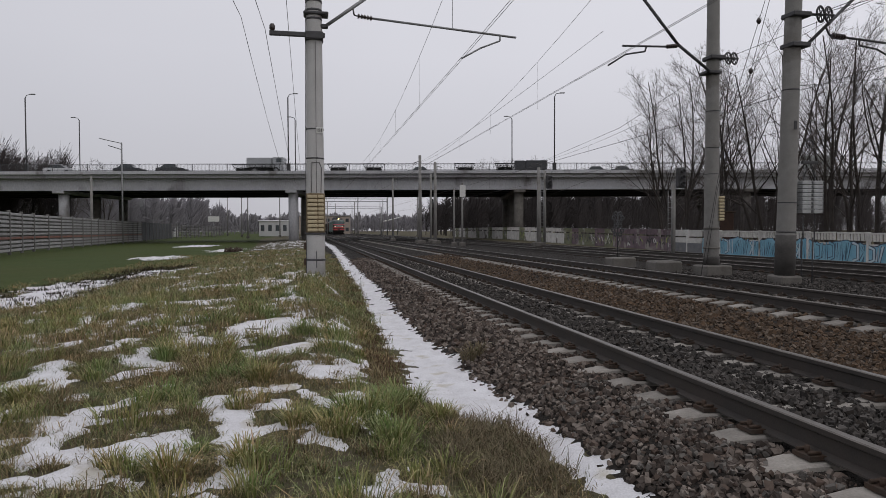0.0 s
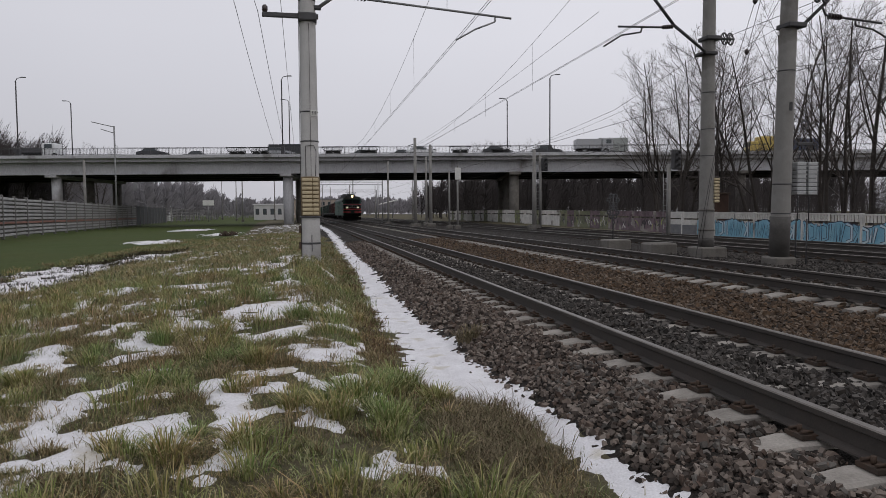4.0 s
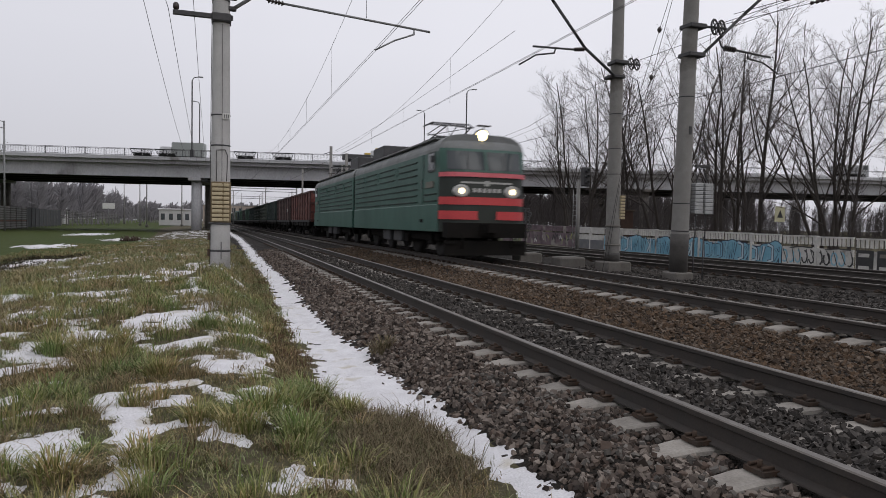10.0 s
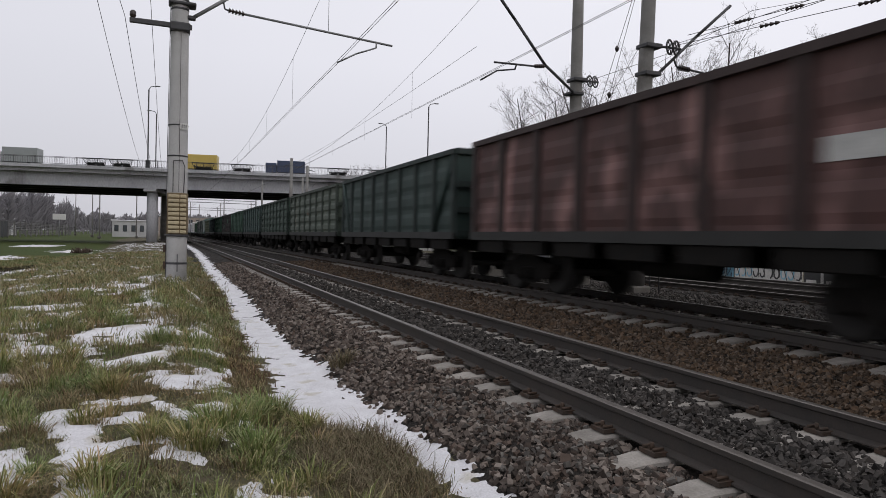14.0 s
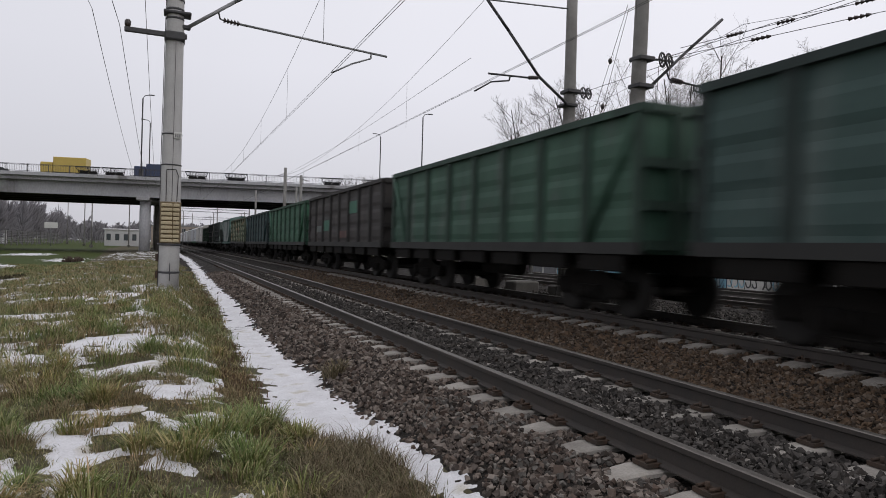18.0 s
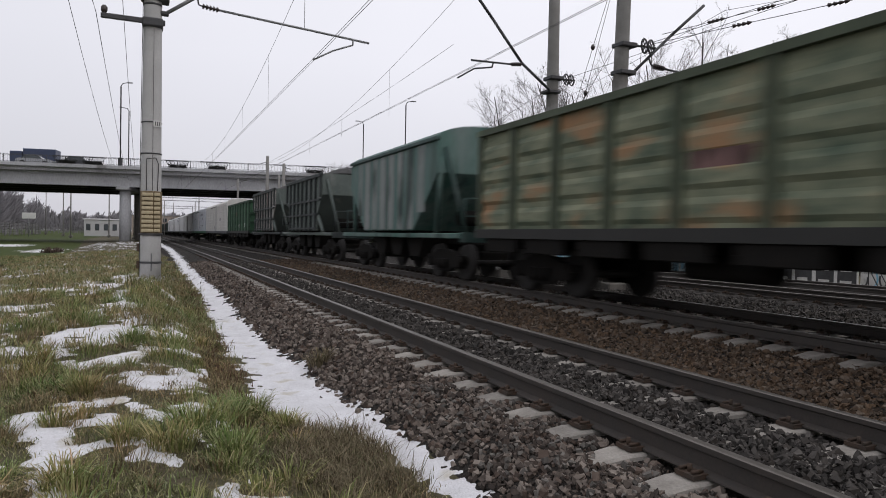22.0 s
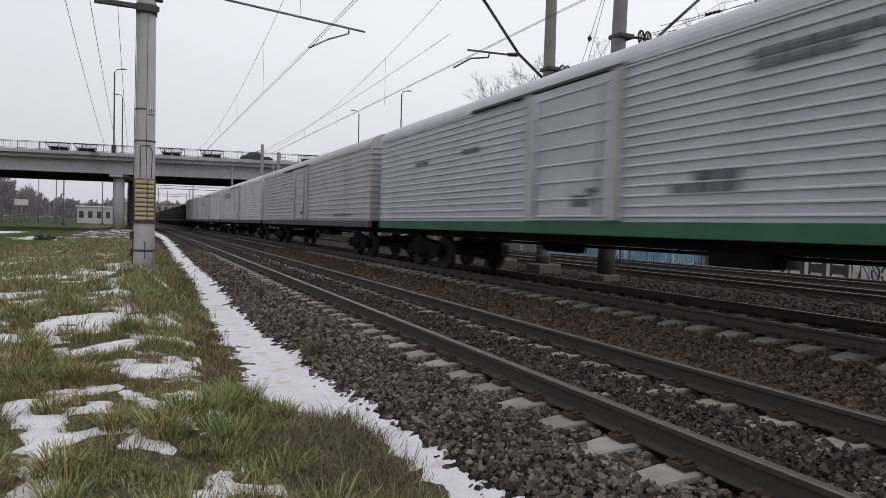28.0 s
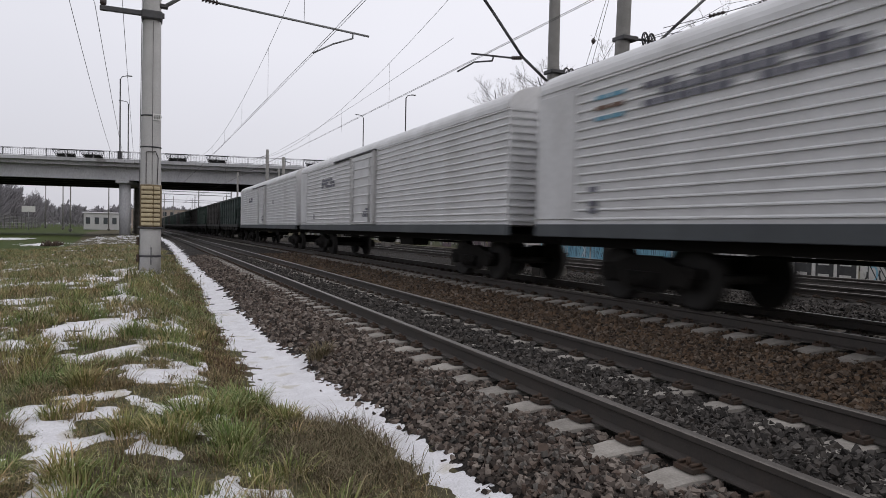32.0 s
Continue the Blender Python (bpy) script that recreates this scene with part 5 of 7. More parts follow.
def hopper(label, side, frame_tone, half, top, grid, round_roof):
    """A hopper wagon: a steep bin over a long frame, open at the sloping ends."""
    w = thing("hopper_wagon", label, "hopper wagon", "hopper wagons")
    W, zb = 1.52, 1.34
    F = 5.4
    inset, drop = (1.0, 1.05) if grid else (1.75, top - .95 - zb)      # the side's lower corners: how far in, and over what height

    def foot(y):
        """The lowest point of the side wall at y."""
        return zb if abs(y) < half - inset else top - .95 - drop * (half - abs(y)) / inset

    for s in (-1, 1):
        bm = bmesh.new()
        prism(bm, [(-half, top), (half, top), (half, top - .95), (half - inset, top - .95 - drop), (half - inset, zb), (-half + inset, zb), (-half + inset, top - .95 - drop), (-half, top - .95)] if grid else
              [(-half, top), (half, top), (half, top - .95), (half - inset, zb), (-half + inset, zb), (-half, top - .95)], "x", s * (W - .06), s * W)
        part("side_wall", bm, PAINT[side], w)
        if grid:
            n = 9
            for k in range(n):
                y = -half + .1 + (2 * half - .2) * k / (n - 1)
                zl = foot(y)
                bm = bmesh.new()
                box(bm, s * (W + .05), y, (zl + top) / 2, .1, .11, top - zl)
                part("rib", bm, PAINT[frame_tone], w)
            for z in (zb + .1, zb + .75, zb + 1.4, top - .08):
                ly = half - inset * min(max(top - .95 - z, 0) / drop, 1)
                bm = bmesh.new()
                box(bm, s * (W + .045), 0, z, .09, 2 * ly, .09)
                part("rib", bm, PAINT[frame_tone], w)
        else:
            for k in range(8):
                y = (-half + 1.2) + (2 * half - 2.4) * k / 7
                zl = foot(y)
                bm = bmesh.new()
                prism(bm, [(y - .28, W - .01), (y - .16, W + .035), (y + .16, W + .035), (y + .28, W - .01)], "z", zl + .03, top - .1)
                for v in bm.verts:
                    v.co.x, v.co.y = s * v.co.y, v.co.x
                part("pressed_panel", bm, PAINT["hopper_dust"], w)
        part("top_rail", soft_box(s * (W + .02), 0, top - .02, .12, 2 * half + .1, .12, .02), PAINT[frame_tone], w)
        part("frame_beam", soft_box(s * 1.42, 0, 1.19, .12, 2 * F, .14, .02), PAINT[frame_tone if side == "hopper_buff" else side], w)
        for e in (-1, 1):
            bm = bmesh.new()
            if grid:
                tube(bm, (s * 1.46, e * (half - inset + .1), top - .95 - drop + .15), (s * 1.42, e * (half - .1), 1.28), .085, seg=4)
            else:
                tube(bm, (s * 1.4, e * (half - .02), top - .5), (s * 1.4, e * (half - .25), 1.28), .085, seg=4)
            part("corner_post", bm, PAINT["hopper_panel" if grid else side], w)
            bm = bmesh.new()
            tube(bm, (s * 1.3, e * (half + .03), top - .25), (s * .75, e * (half + .2), 1.28), .07, seg=4)
            part("end_strut", bm, PAINT["hopper_panel" if grid else frame_tone], w)
    for e in (-1, 1):
        bm = bmesh.new()
        prism(bm, [(e * half, top), (e * half, top - .95), (e * (half - 1.75), zb), (e * (half - 1.85), zb), (e * (half - .1), top - .9), (e * (half - .1), top)], "x", -W + .03, W - .03)
        part("end_slope", bm, PAINT["hopper_panel" if grid else "hopper_green"], w)
        bm = bmesh.new()
        box(bm, 0, e * (F - .05), 1.16, 2.8, .16, .26)
        for x in (-1.3, 1.3):
            tube(bm, (x, e * (F - .05), 1.2), (x, e * (F - .05), 2.15), .02, seg=5)
        tube(bm, (-1.3, e * (F - .05), 2.15), (1.3, e * (F - .05), 2.15), .02, seg=5)
        tube(bm, (-1.3, e * (F - .05), 1.7), (1.3, e * (F - .05), 1.7), .015, seg=5)
        part("end_railing", bm, PAINT[frame_tone], w)
        bm = bmesh.new()
        lathe(bm, [(.22, -.6), (.22, .6)], 12, "x", (0, e * (half - .55), 1.7))
        part("air_tank", bm, M["undercarriage"], w)
        coupler(w, e * F, e)
        bogie(w, e * (F - 1.75))
    for y in (-1.6, 0, 1.6):
        bm = bmesh.new()
        prism(bm, [(y - .75, zb), (y + .75, zb), (y + .35, .55), (y - .35, .55)], "x", -1.15, 1.15)
        part("discharge_chute", bm, M["undercarriage"], w)
    bm = bmesh.new()
    box(bm, 0, 0, 1.1, .45, 2 * F, .3)
    part("centre_sill", bm, M["undercarriage"], w)
    if round_roof:
        bm = bmesh.new()
        prism(bm, [(W * math.cos(a), top - .02 + .42 * math.sin(a)) for a in np.linspace(0, math.pi, 13)], "y", -half, half)
        part("roof", bm, PAINT[side], w)
        for y in np.linspace(-half + 1.5, half - 1.5, 4):
            part("roof_hatch", soft_box(0, float(y), top + .44, .7, 1.3, .1, .03), PAINT[frame_tone], w)
    else:
        me = sheet_mesh("load", np.linspace(-W + .05, W - .05, 18), np.linspace(-half + .1, half - .1, 50), lambda x, y: top - .08 + .42 * np.clip(1 - (x / 1.45) ** 2, 0, 1) * np.clip((half - np.abs(y)) / .3, 0, 1) + .05 * field_noise(x, y, 2.5), [GRAVEL])
        part("load", me, None, w, "heap of grey crushed stone")
    return w


# position of the locomotive's front along the track: seconds, metres
SPEED = [(0, 16.21), (6, 16.21), (10, 16.06), (14, 15.83), (18, 15.99), (22, 15.61), (26, 14.11), (29, 13.77), (32, 12.58)]


def front_at(t):
    ts = np.linspace(0, 32, 641)
    v = np.interp(ts, *zip(*SPEED))
    d = np.concatenate([[0], np.cumsum((v[1:] + v[:-1]) * 0.025)])
    return 20.87 - (np.interp(t, ts, d) - np.interp(10, ts, d))


TRAIN = []            # (thing, metres behind the front, turned end for end)
loco1 = loco_section("green electric locomotive section with red stripes and lit headlights")
TRAIN.append((loco1, 7.35, False))
loco2 = copy_thing(loco1, Matrix())
tagged(loco2, "green electric locomotive section coupled back to back, its cab behind")
TRAIN.append((loco2, 22.55, True))
K1 = 44.47
SNOWY = (M["snow"], .1, "snow on top of the load")
DARK = (GRAVEL, .15, "dark bulk load")
WAGONS = [("red", "red oxide", False, None, [(5, 1, .75, "brown")]), ("brown", "dark brown, flaking to pale pink", False, None, [(1, 1, .6, "mark_white")]),
          ("deep", "very dark green", True, None, []), ("pale_green", "pale olive green with an orange mark", False, SNOWY, [(4, 1.3, .22, "mark_red")]),
          ("mid_green", "forest green, worn", False, None, []), ("teal", "teal green with rust along the sill", False, DARK, []),
          ("green", "dull green", True, None, []), ("black_brown", "blackish brown with repainted green panels", False, SNOWY, [(2, 1.75, .8, "patch_green"), (5, .7, .7, "patch_green"), (6, .5, .7, "hopper_panel"), (3, .0, .7, "brown")]),
          ("bright_green", "bright green", True, None, []), ("slate", "dark blue-green", True, None, []), ("yellow_green", "faded yellow-green with rust patches", False, DARK, [(3, 1, .7, "brown")])]
for k, (tone, words, braced, load, patches) in enumerate(WAGONS):
    g = gondola("gondola_wagon", "open-top steel gondola wagon, " + words, tone, braced, load=load, patches=patches)
    TRAIN.append((g, K1 + 13.92 * k - 6.38, False))
    if tone == "deep":
        proto = g
TRAIN.append((hopper("grey-green grain hopper wagon with a rounded roof", "hopper_green", "teal", 4.1, 3.85, False, True), 190.3, False))
TRAIN.append((hopper("dark grey ribbed hopper wagon heaped with crushed stone", "hopper_panel", "hopper_dark", 3.85, 3.9, True, False), 202.9, False))
TRAIN.append((hopper("dusty buff ribbed hopper wagon heaped with crushed stone", "hopper_buff", "hopper_dark", 4.1, 3.9, True, False), 214.6, False))
TRAIN.append((gondola("gondola_wagon", "open-top steel gondola wagon, grass green with white lettering bars", "grass_green", False, patches=[(1, .2, .15, "mark_white"), (3, .1, .18, "mark_white"), (4, 1.7, .12, "mark_red")]), 227.0, False))
REEFERS = [("warm-white refrigerator wagon with widely spaced ridges", "warm_white", "sill_grey", 9, False, [(-5, 2.5, 1.2, .25, "stain")]),
           ("bluish-white refrigerator wagon with close ridges and a green sill", "blue_white", "sill_green", 16, False, [(-5.5, 3.4, 3.2, .3, "stain"), (-3.2, 1.9, 1.3, .35, "stain"), (-6.6, 2.0, 1.6, .22, "stain"), (-6.6, 2.9, .9, .3, "stain"), (4, 3.0, 1.0, .14, "stain"), (7, 2.9, 1.0, .14, "stain"), (0, 3.2, .5, .14, "mark_blue")]),
           ("pale grey refrigerator wagon with close ridges", "grey_white", "sill_grey", 14, False, [(-7.2, 1.55, 2.4, .1, "stain"), (2, 2.4, .4, .12, "stain")]),
           ("white refrigerator wagon with close ridges and a dark grey sill", "white", "sill_grey", 16, True, [(5.6, 3.35, 3.6, .42, "stain"), (8.2, 3.5, .8, .1, "mark_blue"), (8.2, 3.32, .8, .1, "mark_red"), (8.2, 3.14, .8, .1, "mark_blue"), (8.6, 1.75, .25, .5, "stain")]),
           ("white refrigerator wagon with close ridges and a dark grey sill", "white", "sill_grey", 16, True, [(5.0, 3.1, 2.2, .4, "stain"), (7.5, 1.75, .2, .4, "stain")]),
           ("white refrigerator wagon with close ridges and faded lettering", "white", "sill_grey", 16, False, [(5.0, 3.1, 1.6, .35, "stain"), (-4, 2.7, .3, .25, "stain")])]
for k, row in enumerate(REEFERS):
    TRAIN.append((reefer(*row), 255.72 + 22.08 * k - 10.5, False))
tails = [proto] + [gondola("gondola_wagon", "open-top steel gondola wagon, " + w_, c_, True) for c_, w_ in (("black_brown", "blackish brown"), ("mid_green", "dark forest green"))]
for k in range(14):
    TRAIN.append((copy_thing(tails[(k * 2 + 1) % 3], Matrix()) if k > 1 else copy_thing(proto, Matrix()) if k == 0 else tails[1], 366.1 + 7.6 + 13.92 * k, False))
TRAIN.append((tails[2], 366.1 + 7.6 + 13.92 * 14, False))

# ---- verge: snow, stones, grass ----
def strip_edges(y):
    """Left and right edge of the snow-filled ditch beside the ballast, across from the track's curve."""
    l = np.interp(y, [2, 4, 4.8, 5.4, 5.8, 6.6, 8.5, 13, 15, 18, 30, 60], [1.84, 1.78, 1.76, 1.70, 1.42, 1.02, 1.14, 1.11, 1.20, 1.34, 1.42, 1.95])
    r = np.interp(y, [2, 4, 5.2, 6, 6.6, 7.5, 8.2, 9.5, 11, 14, 19, 30, 60], [2.18, 2.12, 2.09, 2.06, 1.92, 1.92, 1.97, 1.87, 1.82, 1.88, 2.01, 2.03, 2.42])
    return l, r


# tongues of snow between the tussocks: two ends and half a width
SNOW_NEAR = [(-2.98, 7.19, -2.87, 8.00, .16), (-2.53, 7.10, -2.83, 8.12, .10), (-1.88, 4.79, -1.87, 5.41, .13), (-2.03, 5.55, -1.94, 6.19, .13), (-1.81, 5.66, -1.25, 5.91, .07),
             (-1.77, 6.24, -1.65, 6.53, .08), (-1.56, 4.60, -1.34, 5.05, .09), (-1.34, 5.05, -.98, 5.10, .12), (-1.04, 4.93, -.91, 4.55, .07), (-.96, 6.28, -.60, 5.21, .11),
             (-.71, 5.60, -.30, 6.01, .06), (-.13, 6.17, .05, 5.97, .11), (-.57, 5.10, -.07, 5.26, .11), (-.54, 4.94, -.51, 4.21, .10), (-.06, 4.89, .20, 4.76, .06),
             (-.70, 6.62, -.17, 6.64, .05), (-1.88, 4.42, -1.67, 4.45, .08), (.62, 3.99, .91, 4.16, .09)]
SNOW_MID = [(-3.51, 9.15, -3.10, 9.72, .12), (-2.80, 8.98, -2.42, 9.45, .14), (-2.04, 7.52, -1.65, 7.96, .12), (-2.18, 8.25, -1.94, 8.22, .10), (-.38, 7.55, .29, 7.84, .10),
            (.11, 6.94, .30, 7.07, .10), (-1.84, 9.56, -1.64, 9.85, .16), (-1.19, 9.86, -.75, 10.22, .2), (-.63, 9.66, -.07, 10.33, .28), (-1.13, 8.76, -.93, 8.94, .14),
            (-.38, 8.34, -.18, 8.60, .16), (-.56, 14.34, -.28, 11.52, .14), (-4.23, 10.19, -3.97, 10.37, .2), (-3.59, 11.30, -2.60, 11.06, .18), (-2.62, 13.19, -1.70, 13.20, .3),
            (-1.24, 4.31, -1.08, 4.19, .06), (.03, 4.19, .22, 4.29, .05)]
SNOW_FAR = [(-9.6, 44.4, 1.6, 3.4), (-5.7, 26.9, .9, 3.2), (-7.0, 21.5, 1.3, 3.2), (-7.1, 17.4, 1.3, 2.0), (-6.4, 27, .7, 3.2), (-7.6, 60, 1.5, 5), (-13, 79, 2, 6), (-2.3, 15.4, .5, .6), (-.6, 17.1, .2, .9), (-3.2, 13.2, .6, .5)]

# grass mounds, with the snow lying between them
_g = np.random.default_rng(77)
MOUNDS = []
for _y in np.arange(2.2, 15, .40):
    for _x in np.arange(-6.5, 1.9, .42):
        MOUNDS.append((_x + _g.uniform(-.2, .2), _y + _g.uniform(-.2, .2), (.08 + .26 * _g.random() ** 1.6) * (1 + .015 * _y)))
MOUNDS = np.array(MOUNDS)


def mound_field(x, y):
    """1 on the middle of a grass mound, 0 at its foot."""
    x, y = np.asarray(x, float), np.asarray(y, float)
    out = np.zeros(np.broadcast(x, y).shape)
    flat_x, flat_y, flat = x.ravel(), y.ravel(), out.ravel()
    order = np.argsort(flat_y, kind="stable")
    sy = flat_y[order]
    for cx, cy, r in MOUNDS:
        i0, i1 = np.searchsorted(sy, [cy - r, cy + r])
        k = order[i0:i1]
        flat[k] = np.maximum(flat[k], 1 - ((flat_x[k] - cx) / (r * 1.25)) ** 2 - ((flat_y[k] - cy) / r) ** 2)
    return flat.reshape(out.shape)


def tongues(x, y):
    """1 inside a tongue of snow, falling through 0 at its rim."""
    out = np.full(np.shape(x), -1.0)
    for ax, ay, bx, by, r in SNOW_NEAR + SNOW_MID:
        dx, dy = bx - ax, by - ay
        f = np.clip(((x - ax) * dx + (y - ay) * dy) / (dx * dx + dy * dy), 0, 1)
        d = np.hypot(x - ax - f * dx, (y - ay - f * dy) * .8)
        out = np.maximum(out, np.clip((r * (1.15 if ay < 9.3 else .8) - d) / .14, -1, 1))
    return out


def snow_field(x, y):
    """Above 0 where snow lies; the value is about its depth in decimetres."""
    x, y = np.asarray(x, float), np.asarray(y, float)
    u = x - bend(y)
    l, r = strip_edges(y)
    mound = mound_field(x + .05 * field_noise(x, y, 5, 2), y + .05 * field_noise(x + 9, y, 5, 2))
    wx, wy = x + 0.13 * field_noise(x + 5, y, 2.2, 3), y + 0.2 * field_noise(x - 7, y + 3, 1.8, 3)
    fine = field_noise(x, y, 7, 4)
    rough = np.interp(y, [5, 8], [.45, 1])
    left = u - l - .05 + rough * (.20 * field_noise(x, y, 2.1, 3) + .20 * fine)
    right = r - .01 - u + rough * (.16 * field_noise(x + 50, y, 2.6, 3) + .24 * field_noise(x + 3, y, 9, 4))
    s = np.minimum(left, right)
    s = s - np.interp(y, [6, 7.5], [0, 1]) * 1.1 * np.clip(field_noise(x + 70, y, 6, 3) - .36, 0, 1)      # thawed holes
    f = np.minimum(s * 2.0, 0.6)
    near = tongues(x + .07 * field_noise(x + 5, y, 3.5, 3), y + .10 * field_noise(x - 7, y + 3, 3.0, 3)) + .35 * field_noise(x + 9, y, 3.6, 3) + .85 * fine - .40 * mound + .04
    near = np.where((u < -5.4) | (y > 14.5), -1, near)
    far = np.full(x.shape, -1.0)
    for cx, cy, rx, ry in SNOW_FAR:
        far = np.maximum(far, 1 - ((wx - cx) / rx) ** 2 - ((wy - cy) / ry) ** 2)
    inside = far > -.6
    far = np.where(y < 32, .7 * far + .32, .8 * far - .25) + 1.25 * field_noise(x * 2.6 + 31, y * 1.1, 1.5, 4)
    scraps = (field_noise(x * .9 + 40, y * .9 + 11, 3.0, 4) + .03 - .14 * np.clip((y - 14) / 6, 0, 3) - .10 * np.clip((9 - y) / 2.5, 0, 1)) * 1.5 - .8 * mound
    scraps = scraps + 1.0 * np.exp(-((x - -0.35) / .45) ** 2 - ((y - 10.47) / 1.3) ** 2) + .9 * np.exp(-((x - 0.13) / .4) ** 2 - ((y - 7.71) / .8) ** 2)
    scraps = np.where((u < -5.2) | (u > .75), -1, scraps)
    both = np.maximum(np.maximum(near, np.where(inside, far, -1)), scraps)
    both = np.where((u > 0.95) | (u < -15), -1, both)
    return np.maximum(f, np.minimum(both, 0.5))


def snow_sheet(xs, ys):
    def top(x, y):
        return land(x, y) + np.clip(snow_field(x, y), -0.6, 1) * 0.035 + 0.006 * field_noise(x, y, 14, 3)
    return sheet_mesh("snow", xs, ys, top, [M["snow"]], lambda c: np.where(snow_field(c[:, 0], c[:, 1]) > -0.35, 0, -1))


snow = thing("snow", "thin melting snow in patches on the grass and along the ditch", "snow", kind="stuff", data=snow_sheet(np.arange(-5.6, 2.7, 0.03), np.concatenate([np.arange(-4, 2.4, .1), np.arange(2.4, 14, 0.035)])))
part("snow", snow_sheet(np.arange(-16, 3.0, 0.12), np.arange(14, 100, 0.2)), None, snow)["kind"] = "stuff"

# a rough block of eight corners: the seed of every broken stone
ICO_V = np.array([(x, y, z) for x in (-.62, .62) for y in (-.62, .62) for z in (-.62, .62)])
ICO_F = np.array([(0, 1, 3), (0, 3, 2), (4, 6, 7), (4, 7, 5), (0, 4, 5), (0, 5, 1), (2, 3, 7), (2, 7, 6), (0, 2, 6), (0, 6, 4), (1, 5, 7), (1, 7, 3)])
rng = np.random.default_rng(11)


def turns(n, g):
    q = g.normal(size=(n, 4))
    q /= np.linalg.norm(q, axis=1)[:, None]
    w, x, y, z = q.T
    return np.stack([np.stack([1 - 2 * (y * y + z * z), 2 * (x * y - z * w), 2 * (x * z + y * w)], -1), np.stack([2 * (x * y + z * w), 1 - 2 * (x * x + z * z), 2 * (y * z - x * w)], -1),
                     np.stack([2 * (x * z - y * w), 2 * (y * z + x * w), 1 - 2 * (x * x + y * y)], -1)], 1)


def stone_points(n, g, size):
    """Angular broken stones: verts (n, 8, 3)."""
    s = size[:, None] * g.uniform(0.55, 1.4, (n, 3))
    v = ICO_V[None] * g.uniform(0.45, 1.35, (n, len(ICO_V), 3)) * s[:, None, :]
    return np.einsum("nij,nkj->nki", turns(n, g), v)


def stone_heap(name, mat, xs, ys, zs, size):
    n = len(xs)
    v = stone_points(n, rng, size) + np.stack([xs, ys, zs], -1)[:, None, :]
    f = ICO_F[None] + (np.arange(n) * len(ICO_V))[:, None, None]
    return loose_mesh(name, v.reshape(-1, 3).tolist(), f.reshape(-1, 3).tolist(), mat)


STONE_GREY = island_material("ballast_grey_stone", [(.027, .022, .019), (.074, .060, .052), (.130, .107, .092), (.220, .188, .163), (.098, .070, .056), (.040, .033, .029)])
STONE_DARK = island_material("ballast_oily_stone", [(.019, .017, .016), (.037, .034, .031), (.062, .056, .052), (.100, .091, .084), (.034, .028, .024)])
STONE_RUST = island_material("ballast_rusty_stone", [(.036, .027, .020), (.078, .053, .036), (.118, .078, .050), (.062, .045, .032), (.150, .118, .092), (.044, .033, .026)])


def spread(u0, u1, y0, y1, per, s0):
    """Stones over a strip beside the track; fewer and larger farther off."""
    n = int((u1 - u0) * (y1 - y0) * per)
    u, y = rng.uniform(u0, u1, n), rng.uniform(y0, y1, n)
    return u, y, s0 * rng.uniform(0.6, 1.35, n)


def clear_of_sleepers(u, y, xc, inner):
    """Keeps stones off the sleepers near the rails and off the rails themselves."""
    d = np.abs(u - xc)
    pitch, first = SPACING[xc]
    ph = np.mod(y - first + pitch / 2, pitch) - pitch / 2
    on = (np.abs(ph) < 0.15) & (d < 1.2) & (d > inner)
    rail = np.abs(d - 0.795) < 0.10
    return ~(on | rail)


def bed(xc_list, areas, mat, name, label):
    allx, ally, allz, alls = [], [], [], []
    for u0, u1, y0, y1, per, s0 in areas:
        u, y, s = spread(u0, u1, y0, y1, per, s0)
        ok = np.ones(len(u), bool)
        for xc in xc_list:
            ok &= clear_of_sleepers(u, y, xc, 0.58)
        edge = strip_edges(y)[1] + 0.05 * field_noise(u, y, 4)
        ok &= u > edge + .05 - rng.exponential(.05, len(u))
        u, y, s = u[ok], y[ok], s[ok]
        x = u + bend(y)
        z = land(x, y) + rng.uniform(-.55, .75, len(u)) * s
        for xc in xc_list:
            z += np.where(np.abs(u - xc) < 0.5, 0.022, 0)
        allx.append(x), ally.append(y), allz.append(z), alls.append(s)
    x, y, z, s = map(np.concatenate, (allx, ally, allz, alls))
    return thing(name, label, "ballast", kind="stuff", data=stone_heap(name, mat, x, y, z, s))


BALLAST = bed([X1], [(1.7, 3.2, -4, 2.4, 150, .035), (1.7, 3.2, 2.4, 8, 950, .028), (1.7, 3.2, 8, 16, 480, .035), (1.7, 3.2, 16, 36, 220, .036)], STONE_GREY, "ballast_shoulder", "grey-brown crushed stone shoulder beside the rail")
bed([X1], [(3.2, 5.0, -4, 2.0, 120, .035), (3.2, 5.0, 2.0, 7, 800, .028), (3.2, 5.0, 7, 16, 380, .035), (3.2, 5.0, 16, 36, 170, .037)], STONE_DARK, "ballast", "dark oily crushed stone between the rails")
bed([X1, X2], [(4.85, 8.0, -4, 1.5, 100, .035), (4.85, 8.0, 1.5, 8, 520, .030), (4.85, 8.0, 8, 18, 300, .036), (4.85, 8.0, 18, 38, 130, .04)], STONE_RUST, "ballast", "rust-brown crushed stone between two tracks")
bed([X2, X3], [(8.0, 14.6, 3, 22, 110, .04)], STONE_DARK, "ballast", "dark crushed stone round the pole row")

